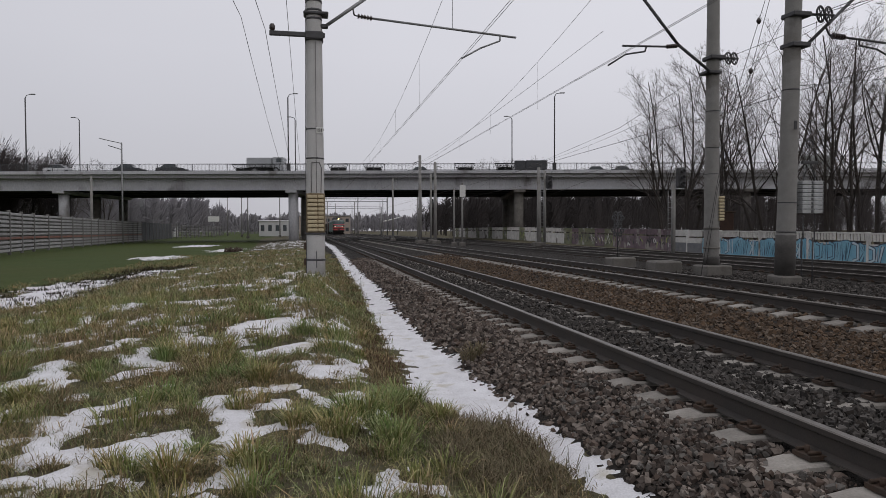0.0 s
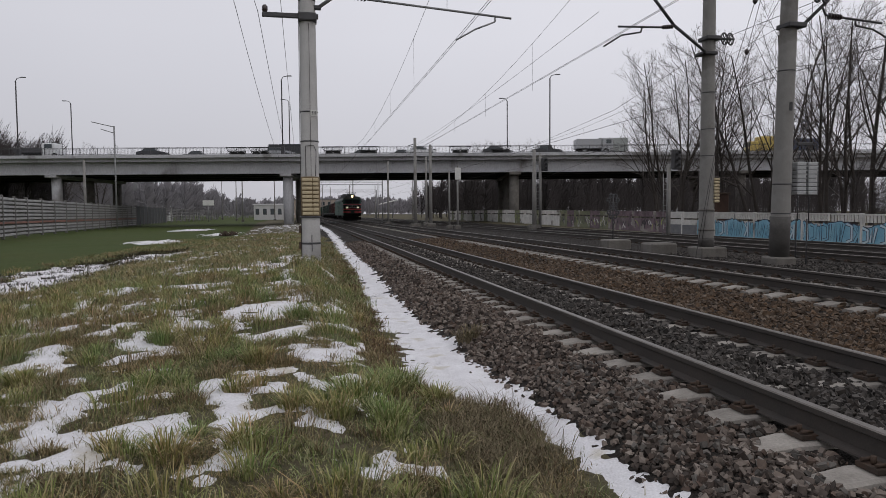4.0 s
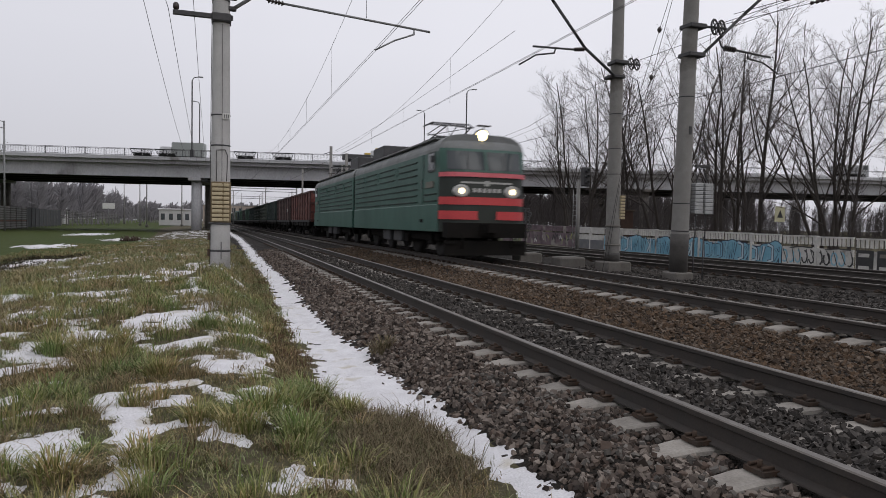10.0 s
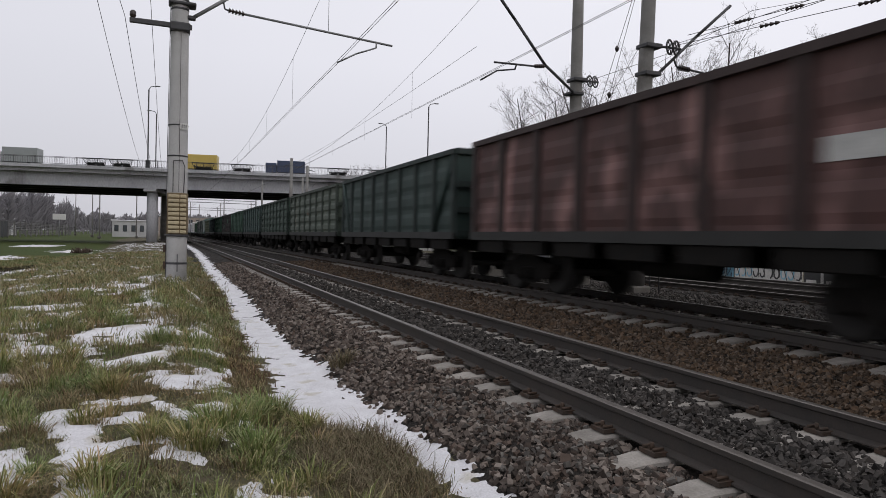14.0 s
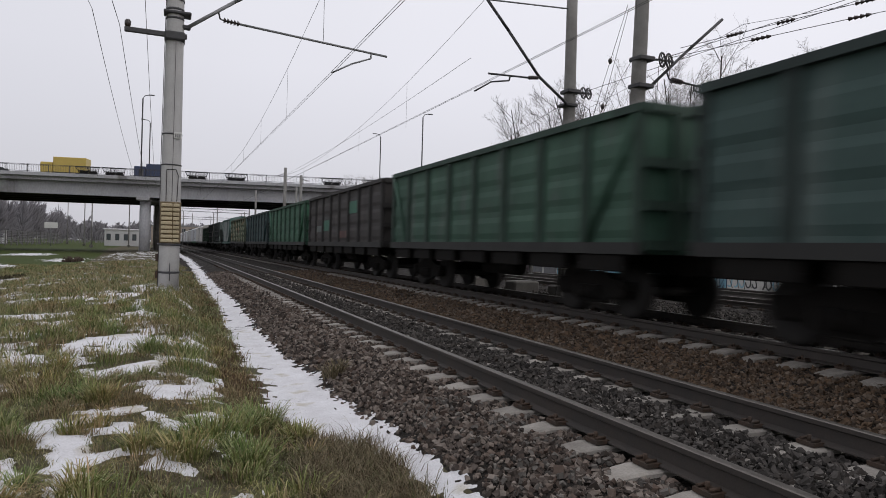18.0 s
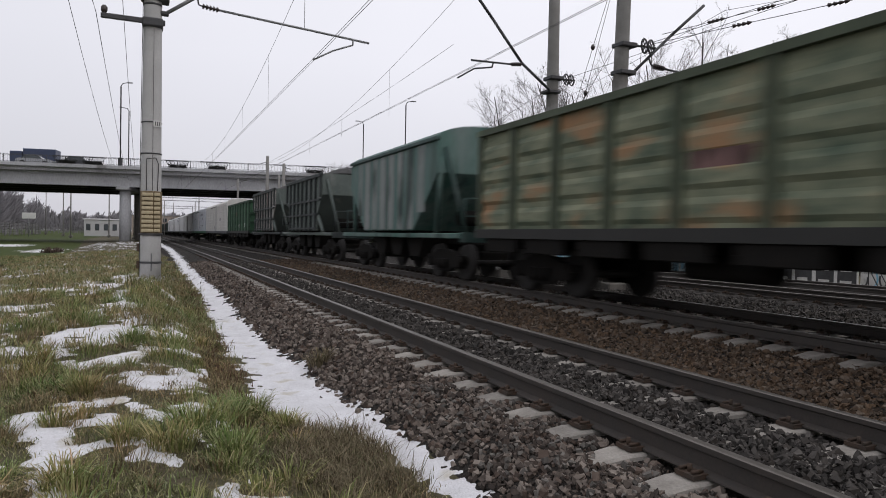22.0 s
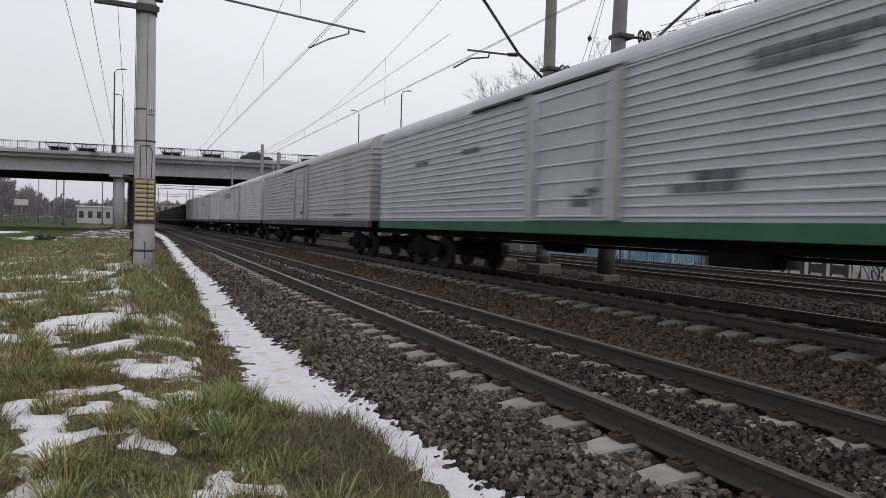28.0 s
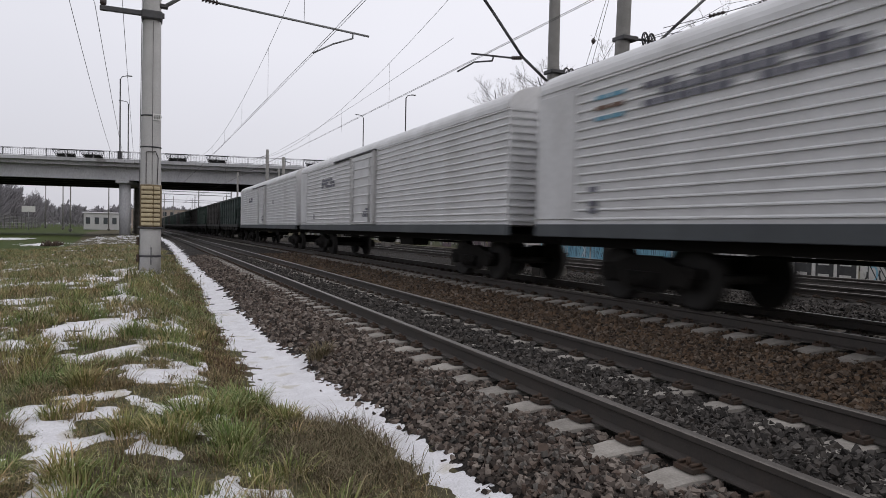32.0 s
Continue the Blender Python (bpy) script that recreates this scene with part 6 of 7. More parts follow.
# the nearest stones one by one
near_stones = []
for k in range(10):
    v = stone_points(1, rng, np.array([.028]))[0]
    near_stones.append(loose_mesh("stone", v.tolist(), ICO_F.tolist(), material("stone_%s" % "abcdefghij"[k], tuple(np.array((.12, .11, .10)) * rng.uniform(.5, 1.5)), .9, 0, None, 20, 90, .6, .4, .004)))
for k in range(280):
    u, y = rng.uniform(2.2, 3.15), rng.uniform(2.5, 6.2)
    if not clear_of_sleepers(np.array([u]), np.array([y]), X1, .5)[0] or u < strip_edges(y)[1]:
        continue
    x = u + float(bend(y))
    part("stone", near_stones[k % 10], None, BALLAST, at=pose(x, y, float(land(x, y)) + .02, rng.uniform(0, 360), rng.uniform(0, 360), rng.uniform(0, 360)))

GRASS = island_material("grass_blades", [(0.0529, 0.0618, 0.0231), (0.0882, 0.0979, 0.0366), (0.1385, 0.1417, 0.0578), (0.2140, 0.1996, 0.1058), (0.3399, 0.3027, 0.1926), (0.1071, 0.1108, 0.0424), (0.1888, 0.1481, 0.0924), (0.0692, 0.0773, 0.0290)], 0.7, 0.3, True)
TUSSOCK = island_material("tussock_blades", [(0.0608, 0.0798, 0.0220), (0.1147, 0.1396, 0.0423), (0.1889, 0.2061, 0.0763), (0.3104, 0.2992, 0.1607), (0.0876, 0.1091, 0.0302), (0.2834, 0.2327, 0.1407), (0.1417, 0.1662, 0.0522)], 0.65, 0.3, True)
STRAW = island_material("dead_grass_blades", [(.155, .118, .062), (.235, .182, .100), (.330, .270, .160), (.130, .090, .055), (.110, .115, .050)], 0.85, 0.3)
WEED = island_material("brown_weed_blades", [(.074, .042, .027), (.118, .070, .044), (.165, .105, .066), (.080, .058, .034)], 0.9, 0.3)
DRY = island_material("withered_grass_blades", [(.120, .092, .060), (.180, .145, .092), (.240, .200, .130), (.100, .080, .050), (.110, .115, .055)], 0.9, 0.3)
DARK_WEED = island_material("dark_ditch_weeds", [(.018, .013, .009), (.032, .024, .015), (.05, .042, .022), (.026, .022, .012)], 0.9, 0.3)


def blades(name, mat, x, y, h, w, lean, seed):
    """Curved blades of three faces, standing in the ground."""
    g = np.random.default_rng(seed)
    n = len(x)
    a = g.uniform(0, 2 * np.pi, n)
    dx, dy = np.cos(a), np.sin(a)
    b = a + np.pi / 2 + g.normal(0, .5, n)
    px, py = np.cos(b), np.sin(b)
    z = land(x, y) - 0.01
    l = lean * g.uniform(0.3, 1.4, n) * h
    rows = []
    for f, wide, up in ((0, 1.0, 0), (.55, .8, .62), (1.0, 0, 1)):
        cx, cy, cz = x + dx * l * f ** 1.8, y + dy * l * f ** 1.8, z + h * up * (1 - .18 * lean * f)
        if wide:
            rows += [(cx - px * w * wide, cy - py * w * wide, cz), (cx + px * w * wide, cy + py * w * wide, cz)]
        else:
            rows.append((cx, cy, cz))
    v = np.stack([np.stack(r, -1) for r in rows], 1).reshape(-1, 3)
    o = (np.arange(n) * 5)[:, None]
    tri = np.concatenate([o + np.array([[0, 1, 3]]), o + np.array([[0, 3, 2]]), o + np.array([[2, 3, 4]])])
    return loose_mesh(name, v.tolist(), tri.tolist(), mat)


def sward(name, label, mat, n, x0, x1, y0, y1, tuft, per, height, wide, lean, seed, keep):
    g = np.random.default_rng(seed)
    cx, cy = g.uniform(x0, x1, n), g.uniform(y0, y1, n)
    ok = g.random(n) < keep(cx, cy)
    cx, cy = cx[ok], cy[ok]
    size = g.uniform(.55, 1.25, len(cx)) * (1 + .35 * field_noise(cx, cy, .8))
    x = np.repeat(cx, per) + g.normal(0, 1, len(cx) * per) * np.repeat(size, per) * tuft
    y = np.repeat(cy, per) + g.normal(0, 1, len(cx) * per) * np.repeat(size, per) * tuft
    h = height * np.repeat(size, per) * g.uniform(.45, 1.2, len(x))
    return thing(name, label, "grass", kind="stuff", data=blades(name, mat, x, y, h, wide * g.uniform(.6, 1.3, len(x)), lean, seed + 1))


def ditch(x, y):
    """1 along the shallow ditch left of the verge."""
    return np.clip(1.5 - np.abs(x + 7.1 - .055 * (y - 17)) / 1.2, 0, 1) * np.interp(y, [13.5, 15, 31, 34], [0, 1, 1, 0])


def grass_here(x, y):
    u = x - bend(y)
    bare = np.clip(snow_field(x, y) * 2.4 + .05, 0, .97)
    clump = np.clip(.85 + .8 * field_noise(x + 3, y, 1.1), .4, 1)
    l = strip_edges(y)[0]
    return (1 - bare) * clump * (u < l + .02) * (1 - .8 * ditch(x, y))


sward("grass", "short green winter grass on the verge", GRASS, 13000, -5.6, 1.9, 2.4, 9, .055, 14, .075, .0028, .9, 21, grass_here)
sward("grass_clumps", "longer grass in rough clumps on the verge", GRASS, 2600, -8, 1.5, 10, 30, .09, 26, .21, .005, 1.0, 28, lambda x, y: grass_here(x, y) ** 2 * np.clip(.5 + 1.3 * field_noise(x - 20, y * .75 + 4, 1.2, 2), 0.05, 1))
sward("grass", "short green winter grass round the standpoint", GRASS, 5000, -5.6, 1.8, -4.5, 2.4, .06, 10, .08, .005, .9, 20, grass_here)
sward("dead_clumps", "bleached dead grass lying in clumps", STRAW, 900, -5.6, 1.9, 2.4, 12, .06, 40, .17, .003, 1.3, 29, lambda x, y: grass_here(x, y) * np.clip(.3 + 1.6 * field_noise(x + 14, y, 1.1, 2), 0, 1))
sward("grass", "short green winter grass on the verge", GRASS, 5600, -8.0, 1.6, 9, 20, .07, 11, .15, .0055, .75, 22, grass_here)
sward("grass", "short green winter grass farther along the verge", GRASS, 4200, -9, 1.6, 20, 48, .12, 9, .12, .010, .6, 23, grass_here)
sward("dead_grass", "straw-coloured dead grass among the green", STRAW, 6200, -5.6, 1.9, 2.4, 9, .05, 10, .12, .0024, 1.1, 24, lambda x, y: grass_here(x, y) * np.clip(.35 + 1.4 * field_noise(x, y + 7, .5), 0, 1))
sward("dead_grass", "straw-coloured dead grass among the green", STRAW, 2700, -9, 1.5, 9, 34, .09, 9, .15, .006, .9, 25, lambda x, y: grass_here(x, y) * np.clip(.45 + 1.4 * field_noise(x, y + 7, .35), 0, 1))
sward("brown_weeds", "brown withered weeds on the edge of the ditch", WEED, 5000, .1, 2.1, 3, 24, .045, 18, .105, .0034, .8, 26,
      lambda x, y: np.clip(1 - snow_field(x, y) * 2.5, .05, 1) * np.clip(1.2 - np.abs((x - bend(y)) - (strip_edges(y)[0] - .16)) / .21, 0, 1) * np.clip(.9 + field_noise(x, y, .6), 0.25, 1))
sward("dry_grass", "withered red-brown grass where the verge meets the snow", DRY, 900, .9, 1.8, 3.3, 5.8, .06, 30, .15, .0026, 1.0, 43,
      lambda x, y: np.clip(1.15 - np.hypot((x - bend(y) - 1.42) / .42, (y - 4.7) / 1.1), 0, 1) * (x - bend(y) < strip_edges(y)[0] + .03))
sward("ditch_weeds", "dark rotten weeds and clods in the shallow ditch", DARK_WEED, 2600, -10, -4.4, 13, 33, .12, 14, .13, .010, .9, 41,
      lambda x, y: ditch(x, y) * np.clip(1 - snow_field(x, y) * 1.5, .1, 1))


def tussocks(name, mat, spots, per, length, wide, seed):
    """Blades fanning out from the middle of each spot (x, y, radius)."""
    g = np.random.default_rng(seed)
    spots = np.asarray(spots)
    n = len(spots) * per
    c = np.repeat(spots, per, 0)
    a = g.uniform(0, 2 * np.pi, n)
    d = np.sqrt(g.random(n))
    x, y = c[:, 0] + np.cos(a) * d * c[:, 2] * .8, c[:, 1] + np.sin(a) * d * c[:, 2] * .65
    a = a + g.normal(0, .6, n)
    h = length * (c[:, 2] / .2) ** .6 * g.uniform(.45, 1.15, n)
    out = h * (.18 + .75 * d) * g.uniform(.6, 1.3, n)
    z = land(x, y) - .01
    up = h * np.sqrt(np.clip(1 - .35 * d, .2, 1))
    b = a + np.pi / 2 + g.normal(0, .5, n)
    px, py = np.cos(b) * wide * g.uniform(.6, 1.3, n), np.sin(b) * wide * g.uniform(.6, 1.3, n)
    rows = []
    for f, w, e in ((0, 1, 0), (.35, .95, .55), (.72, .7, .93), (1, 0, .9)):
        cx, cy, cz = x + np.cos(a) * out * f ** 1.6, y + np.sin(a) * out * f ** 1.6, z + up * e
        rows += [(cx - px * w, cy - py * w, cz), (cx + px * w, cy + py * w, cz)] if w else [(cx, cy, cz)]
    v = np.stack([np.stack(r, -1) for r in rows], 1).reshape(-1, 3)
    o = (np.arange(n) * 7)[:, None]
    tri = np.concatenate([o + np.array([t]) for t in ([0, 1, 3], [0, 3, 2], [2, 3, 5], [2, 5, 4], [4, 5, 6])])
    return loose_mesh(name, v.tolist(), tri.tolist(), mat)


on_grass = (tongues(MOUNDS[:, 0], MOUNDS[:, 1]) < -.1) & ((MOUNDS[:, 0] - bend(MOUNDS[:, 1])) < strip_edges(MOUNDS[:, 1])[0] - .24)
pick = _g.random(len(MOUNDS))
thing("grass_mounds", "green grass growing in rough mounds between the snow", "grass", kind="stuff", data=tussocks("grass_mounds", TUSSOCK, MOUNDS[on_grass & (pick < .6)], 100, .19, .0034, 61))
thing("brown_mounds", "withered brown grass in rough mounds between the snow", "grass", kind="stuff", data=tussocks("brown_mounds", STRAW, MOUNDS[on_grass & (pick >= .6)], 90, .14, .003, 62))
# the tallest tussocks, one by one
for k, (x, y, s) in enumerate([(-.45, 4.45, .8), (-.15, 5.25, .7), (.35, 5.4, 1.25), (.62, 5.9, 1.0), (.85, 6.25, 1.1), (.15, 5.0, .9), (-1.75, 8.3, 1.1), (-.2, 9.3, 1.0), (-.9, 4.3, .8), (-2.2, 4.4, .8), (.55, 4.9, .9), (-.55, 6.9, .8), (-2.6, 6.6, .8), (-1.1, 8.6, .8), (-3.6, 6.3, .9), (1.07, 5.72, .8)]):
    thing("grass_tussock", "tall green grass tussock with paler dead blades", "grass", "grass tussocks", data=tussocks("grass_tussock", TUSSOCK, [(x, y, .2 * s)], 260, .24, .0038, 100 + k))["kind"] = "stuff"

thing("weed_tuft", "small withered weed tuft standing in the crushed stone", "weed", data=tussocks("weed_tuft", DRY, [(1.93, 8.1, .15)], 220, .3, .0038, 140))["kind"] = "stuff"

# ---- painted fence behind the tracks ----
FENCE_WHITE = material("fence_whitewash", (.58, .57, .55), .9, 0, (.38, .37, .35), 1.5, 20, .8, .3, .01, "World", third=(.18, .165, .15), patch=.15, patch_scale=.8)
FENCE_VIOLET = material("fence_violet_grey", (.20, .15, .17), .9, 0, (.11, .09, .10), 1.2, 15, .8, .3, .01, "World", third=(.30, .28, .26), patch=.25, patch_scale=.9)
FENCE_GREEN = material("fence_green_grey", (.20, .21, .135), .9, 0, (.12, .125, .10), 1.2, 15, .8, .3, .01, "World", third=(.34, .33, .30), patch=.25, patch_scale=.9)
SPRAY_BLUE = material("spray_blue", (.13, .33, .46), .7, 0, (.26, .46, .56), 1.4, 25, .9, .05, .002, "World")
SPRAY_PALE = material("spray_pale_blue", (.42, .55, .62), .7, 0, (.5, .55, .58), 2, 25, .7, .05, .002, "World")
SPRAY_DARK = material("spray_dark_blue", (.02, .035, .07), .7, 0, (.05, .07, .10), 3, 30, .6, .05, .002, "World")
SPRAY_BLACK = material("spray_black", (.025, .025, .027), .7, 0, (.07, .07, .07), 3, 30, .6, .05, .002, "World")
SPRAY_LIME = material("spray_lime", (.30, .34, .10), .7, 0, (.22, .26, .10), 2, 25, .7, .05, .002, "World")
GREY_BAND = material("fence_grey_paint", (.16, .165, .175), .85, 0, (.11, .11, .12), 2, 25, .7, .05, .002, "World")
FENCE_X = 27.0
fr = random.Random(3)


def fence_top(y):
    return float(np.interp(y, [10, 17, 23, 30, 40, 90], [.86, .90, 1.0, 1.12, 1.2, 1.7]))


def stroke(bm, pts, w, x, mi=0):
    """A painted stroke: one flat ribbon along points (y, z) on the wall."""
    n = len(pts)
    rim = []
    for i, (a, b) in enumerate(pts):
        p, q = pts[max(i - 1, 0)], pts[min(i + 1, n - 1)]
        l = math.hypot(q[0] - p[0], q[1] - p[1]) or 1e-6
        ny, nz = -(q[1] - p[1]) / l * w / 2, (q[0] - p[0]) / l * w / 2
        rim.append((bm.verts.new((x, a + ny, b + nz)), bm.verts.new((x, a - ny, b - nz))))
    for (a, b), (c, d) in zip(rim, rim[1:]):
        bm.faces.new((a, c, d, b)).material_index = mi


def painted(name, pts, w, x, mat, parent):
    bm = bmesh.new()
    stroke(bm, pts, w, x)
    return part(name, bm, mat, parent)


SLAT_ME = {}


def fence_panel(y, tone, art, post):
    zt = fence_top(y)
    h = 1.65
    p = thing("fence_panel", {"blue": "whitewashed concrete fence panel with blue spray-painted shapes", "black": "whitewashed concrete fence panel with black spray-painted lines", "block": "whitewashed concrete fence panel with heavy black painted blocks", "band": "white fence panel with a grey painted lower band", "": "old painted concrete fence panel with a slotted top"}[art],
              "fence panel", "fence panels", at=(FENCE_X, y, zt - h))
    mat = {"white": FENCE_WHITE, "violet": FENCE_VIOLET, "green": FENCE_GREEN}[tone]
    bm = bmesh.new()
    box(bm, 0, 0, h / 2 - .32, .10, 1.9, h - .5)
    box(bm, 0, 0, h - .04, .10, 1.9, .08)
    part("slab", bm, mat, p)
    if tone not in SLAT_ME:
        bm = bmesh.new()
        box(bm, 0, 0, 0, .08, .10, .36)
        SLAT_ME[tone] = finish(bm, "slat", mat)
    for k in range(9):
        part("slat", SLAT_ME[tone], None, p, at=(0, -.88 + k * .22, h - .25))
    if post:
        part("post", soft_box(0, 1.0, h / 2 - .05, .18, .15, h + .16, .02), mat, p)
    x = -.056
    if art == "blue":
        # a blue ground with a wavy rim, then fat pale strokes outlined in dark blue
        rim = [(-1.02 + 2.04 * k / 10, h - .56 + .13 * math.sin(2.1 * (y + k * .2)) + fr.uniform(-.07, .09)) for k in range(11)]
        bm = bmesh.new()
        low = [bm.verts.new((x, a, .06)) for a, b in rim]
        top_ = [bm.verts.new((x, a, b)) for a, b in rim]
        for k in range(10):
            bm.faces.new((low[k], low[k + 1], top_[k + 1], top_[k]))
        part("painted_ground", bm, SPRAY_BLUE, p)
        painted("painted_outline", rim, .05, x - .003, SPRAY_DARK, p)
        for k in range(4):
            c = -.78 + .5 * k + fr.uniform(-.06, .06)
            t1 = h - .62 + fr.uniform(-.08, .1)
            kind = fr.randrange(4)
            pts = [[(c - .17, .16), (c - .15, t1), (c + .13, .3), (c + .17, t1)], [(c + .17, t1), (c - .16, t1 - .12), (c - .17, .3), (c + .15, .18)],
                   [(c - .14, .14), (c - .16, t1 - .05), (c + .15, t1 - .2), (c - .1, .62), (c + .17, .16)], [(c - .17, t1), (c + .02, .2), (c + .1, t1 - .1), (c + .2, .25)]][kind]
            painted("painted_outline", pts, .22, x - .006 - .001 * k, SPRAY_DARK, p)
            painted("painted_stroke", pts, .13, x - .012 - .001 * k, SPRAY_PALE if fr.random() < .4 else SPRAY_BLUE, p)
    elif art == "block":
        for c in (-.5, .5):
            bm = bmesh.new()
            box(bm, x, c, .62, .006, .84, 1.0)
            part("painted_block", bm, SPRAY_BLACK, p)
            for z in (.35, .9):
                painted("painted_stroke", [(c - .22, z), (c + .3, z)], .16, x - .008, FENCE_WHITE, p)
    elif art == "black":
        for k in range(5):
            c = -.8 + k * .4
            r = .2
            painted("painted_line", [(c + r * .8 * math.cos(a), .62 + r * 1.5 * math.sin(a)) for a in np.linspace(fr.uniform(0, 3), fr.uniform(4.5, 7), 9)], .08, x, fr.choice((SPRAY_BLACK, SPRAY_BLACK, SPRAY_BLUE)), p)
            painted("painted_line", [(c - .2, .2 + fr.uniform(0, .2)), (c + fr.uniform(-.2, .2), 1.0)], .045, x - .003, SPRAY_BLACK, p)
        painted("painted_line", [(-.85, 1.06), (-.2, 1.1), (.5, 1.03)], .05, x - .006, SPRAY_BLACK, p)
    elif art == "band":
        bm = bmesh.new()
        box(bm, -.004, 0, .34, .11, 1.84, .72)
        part("painted_band", bm, GREY_BAND, p, "grey painted lower band")
        bm = bmesh.new()
        box(bm, -.01, 0, h - .25, .05, 1.86, .44)
        part("cover_board", bm, mat, p)
    elif tone != "white":
        for k in range(9):
            c, z = -.8 + .2 * k + fr.uniform(-.1, .1), fr.uniform(.15, .7)
            painted("painted_line", [(c + fr.uniform(-.25, .25), z), (c + fr.uniform(-.15, .15), z + fr.uniform(.1, .25)), (c + fr.uniform(-.3, .3), z + fr.uniform(.3, .55))], fr.uniform(.05, .15), x - .002 * k, fr.choice((SPRAY_BLACK, SPRAY_BLACK, FENCE_WHITE, FENCE_VIOLET, FENCE_GREEN, SPRAY_LIME)), p)
    return p


for k in range(58):
    y = 11 + k * 2.04
    if 26.5 < y < 42.2:
        tone_, art_ = "white", "blue"
    elif y <= 26.5:
        tone_, art_ = "white", "block" if 18.5 < y < 22.5 else "black"
    elif y < 47:
        tone_, art_ = "white", "band"
    elif y < 56:
        tone_, art_ = "violet", ""
    elif y < 70:
        tone_, art_ = "green" if k % 3 else "violet", ""
    else:
        tone_, art_ = "white" if k % 4 else "green", ""
    fence_panel(y, tone_, art_, k % 2 == 0)

c_ = thing("square_road_sign", "square pedestrian crossing sign behind the fence", "road sign", at=(31, 30.5, -.4))
rods("post", [(0, 0, 0), (0, 0, 3.1)], .04, "steel", c_)
part("sign_plate", soft_box(0, -.05, 2.6, .75, .03, .9, .02), material("sign_yellow_white", (.55, .53, .35), .5, 0, None, 5, 30, .3, 0), c_)
bm = bmesh.new()
bm.faces.new([bm.verts.new(v) for v in ((-.22, -.07, 2.4), (.22, -.07, 2.4), (0, -.07, 2.85))])
part("sign_symbol", bm, M["dark_steel"], c_)
k_ = thing("brown_kiosk", "rust-brown corrugated hut behind the fence", "hut", at=(29.2, 43.8, -.3))
part("hut_wall", soft_box(0, 0, 1.3, 1.1, 1.4, 3.0, .04), RUST, k_)
part("hut_roof", soft_box(0, 0, 2.85, 1.3, 1.6, .12, .03), M["iron"], k_)


# ---- bare trees ----
BARK = material("bare_tree_bark", (.060, .052, .047), .95, 0, (.035, .031, .029), 2, 20, .7, .4, .02)
TWIG = material("bare_twigs", (.115, .10, .094), .95, 0, (.09, .08, .075), 2, 20, .6, 0)


def grow(seed, height, stems, fan):
    """A bare tree as two meshes: stems that fan out from the foot with steep straight limbs, and fine twigs on them."""
    g = random.Random(seed)
    wood, twigs = bmesh.new(), bmesh.new()
    least = (.05, .018, .009, .006, .0048)

    def limb(p, d, length, r, level):
        n = (7, 4, 3, 2, 1)[level]
        bm = wood if level < 2 else twigs
        pts = [p]
        for k in range(n):
            d = (d + Vector((g.gauss(0, .05), g.gauss(0, .05), .05 if level else .025))).normalized()
            pts.append(pts[-1] + d * (length / n))
        for k, (a, b) in enumerate(zip(pts, pts[1:])):
            tube(bm, a, b, max(r * (1 - .8 * k / n), least[level] * .7), max(r * (1 - .8 * (k + 1) / n), least[level] * .6), (8, 5, 4, 3, 3)[level], cap=False)
        if level >= 4:
            return
        count = (12, 7, 4, 3)[level]
        for k in range(count):
            f = min((.2 if level == 0 else .18) + .8 * (k + g.random()) / count, .995)
            i = min(int(f * n), n - 1)
            q = pts[i].lerp(pts[i + 1], f * n - i)
            dd = (pts[i + 1] - pts[i]).normalized()
            side = dd.cross(Vector((g.gauss(0, 1), g.gauss(0, 1), g.gauss(0, .5)))).normalized()
            tilt = radians(g.uniform(26, 48) if level < 2 else g.uniform(25, 60))
            nd = (dd * math.cos(tilt) + side * math.sin(tilt)).normalized()
            if nd.z < .05:
                nd = Vector((nd.x, nd.y, .05 + g.random() * .2)).normalized()
            share = (.46 * (1.15 - .75 * f), .44 * (1.2 - .6 * f), .46, .5)[level]
            limb(q, nd, length * share * g.uniform(.7, 1.15), max(r * (1 - .8 * f) * .55, least[level + 1]), level + 1)

    for k in range(stems):
        a = 2 * math.pi * (k + g.uniform(-.25, .25)) / max(stems, 1)
        lean = fan * g.uniform(.5, 1.15) if stems > 1 else .03
        limb(Vector((.22 * math.cos(a) * (stems > 1), .22 * math.sin(a) * (stems > 1), -.4)), Vector((lean * math.cos(a), lean * math.sin(a), 1)).normalized(), height * g.uniform(.8, 1.0), .0085 * height * (1.25 if stems == 1 else 1), 0)
    return finish(wood, "trunk", BARK), finish(twigs, "crown", TWIG)


TREES = []
for seed, h, st, sp, words in ((1, 14.0, 4, .40, "bare tree with a fan of steep stems"), (2, 15.0, 3, .28, "bare tree with several stems"), (3, 16.8, 1, .1, "tall slender bare tree"), (4, 14.4, 3, .28, "bare forked tree with a full crown")):
    trunk, crown = grow(seed, h, st, sp)
    t_ = thing("bare_tree", words + ", fine twigs", "tree", "bare trees")
    part("trunk", trunk, None, t_)
    part("crown", crown, None, t_)
    TREES.append(t_)
spots = [(31, 54.6, 0, 0), (30.6, 50.5, 3, 80), (31, 46, 1, 40), (32, 42.5, 0, 130), (32, 36.8, 1, 200), (32, 33, 2, 250), (32.5, 27.6, 3, 300), (34, 30, 0, 30), (35.5, 23.5, 1, 100), (36, 39, 3, 220), (40, 18, 0, 10)]     # those nearest are lower
used = set()
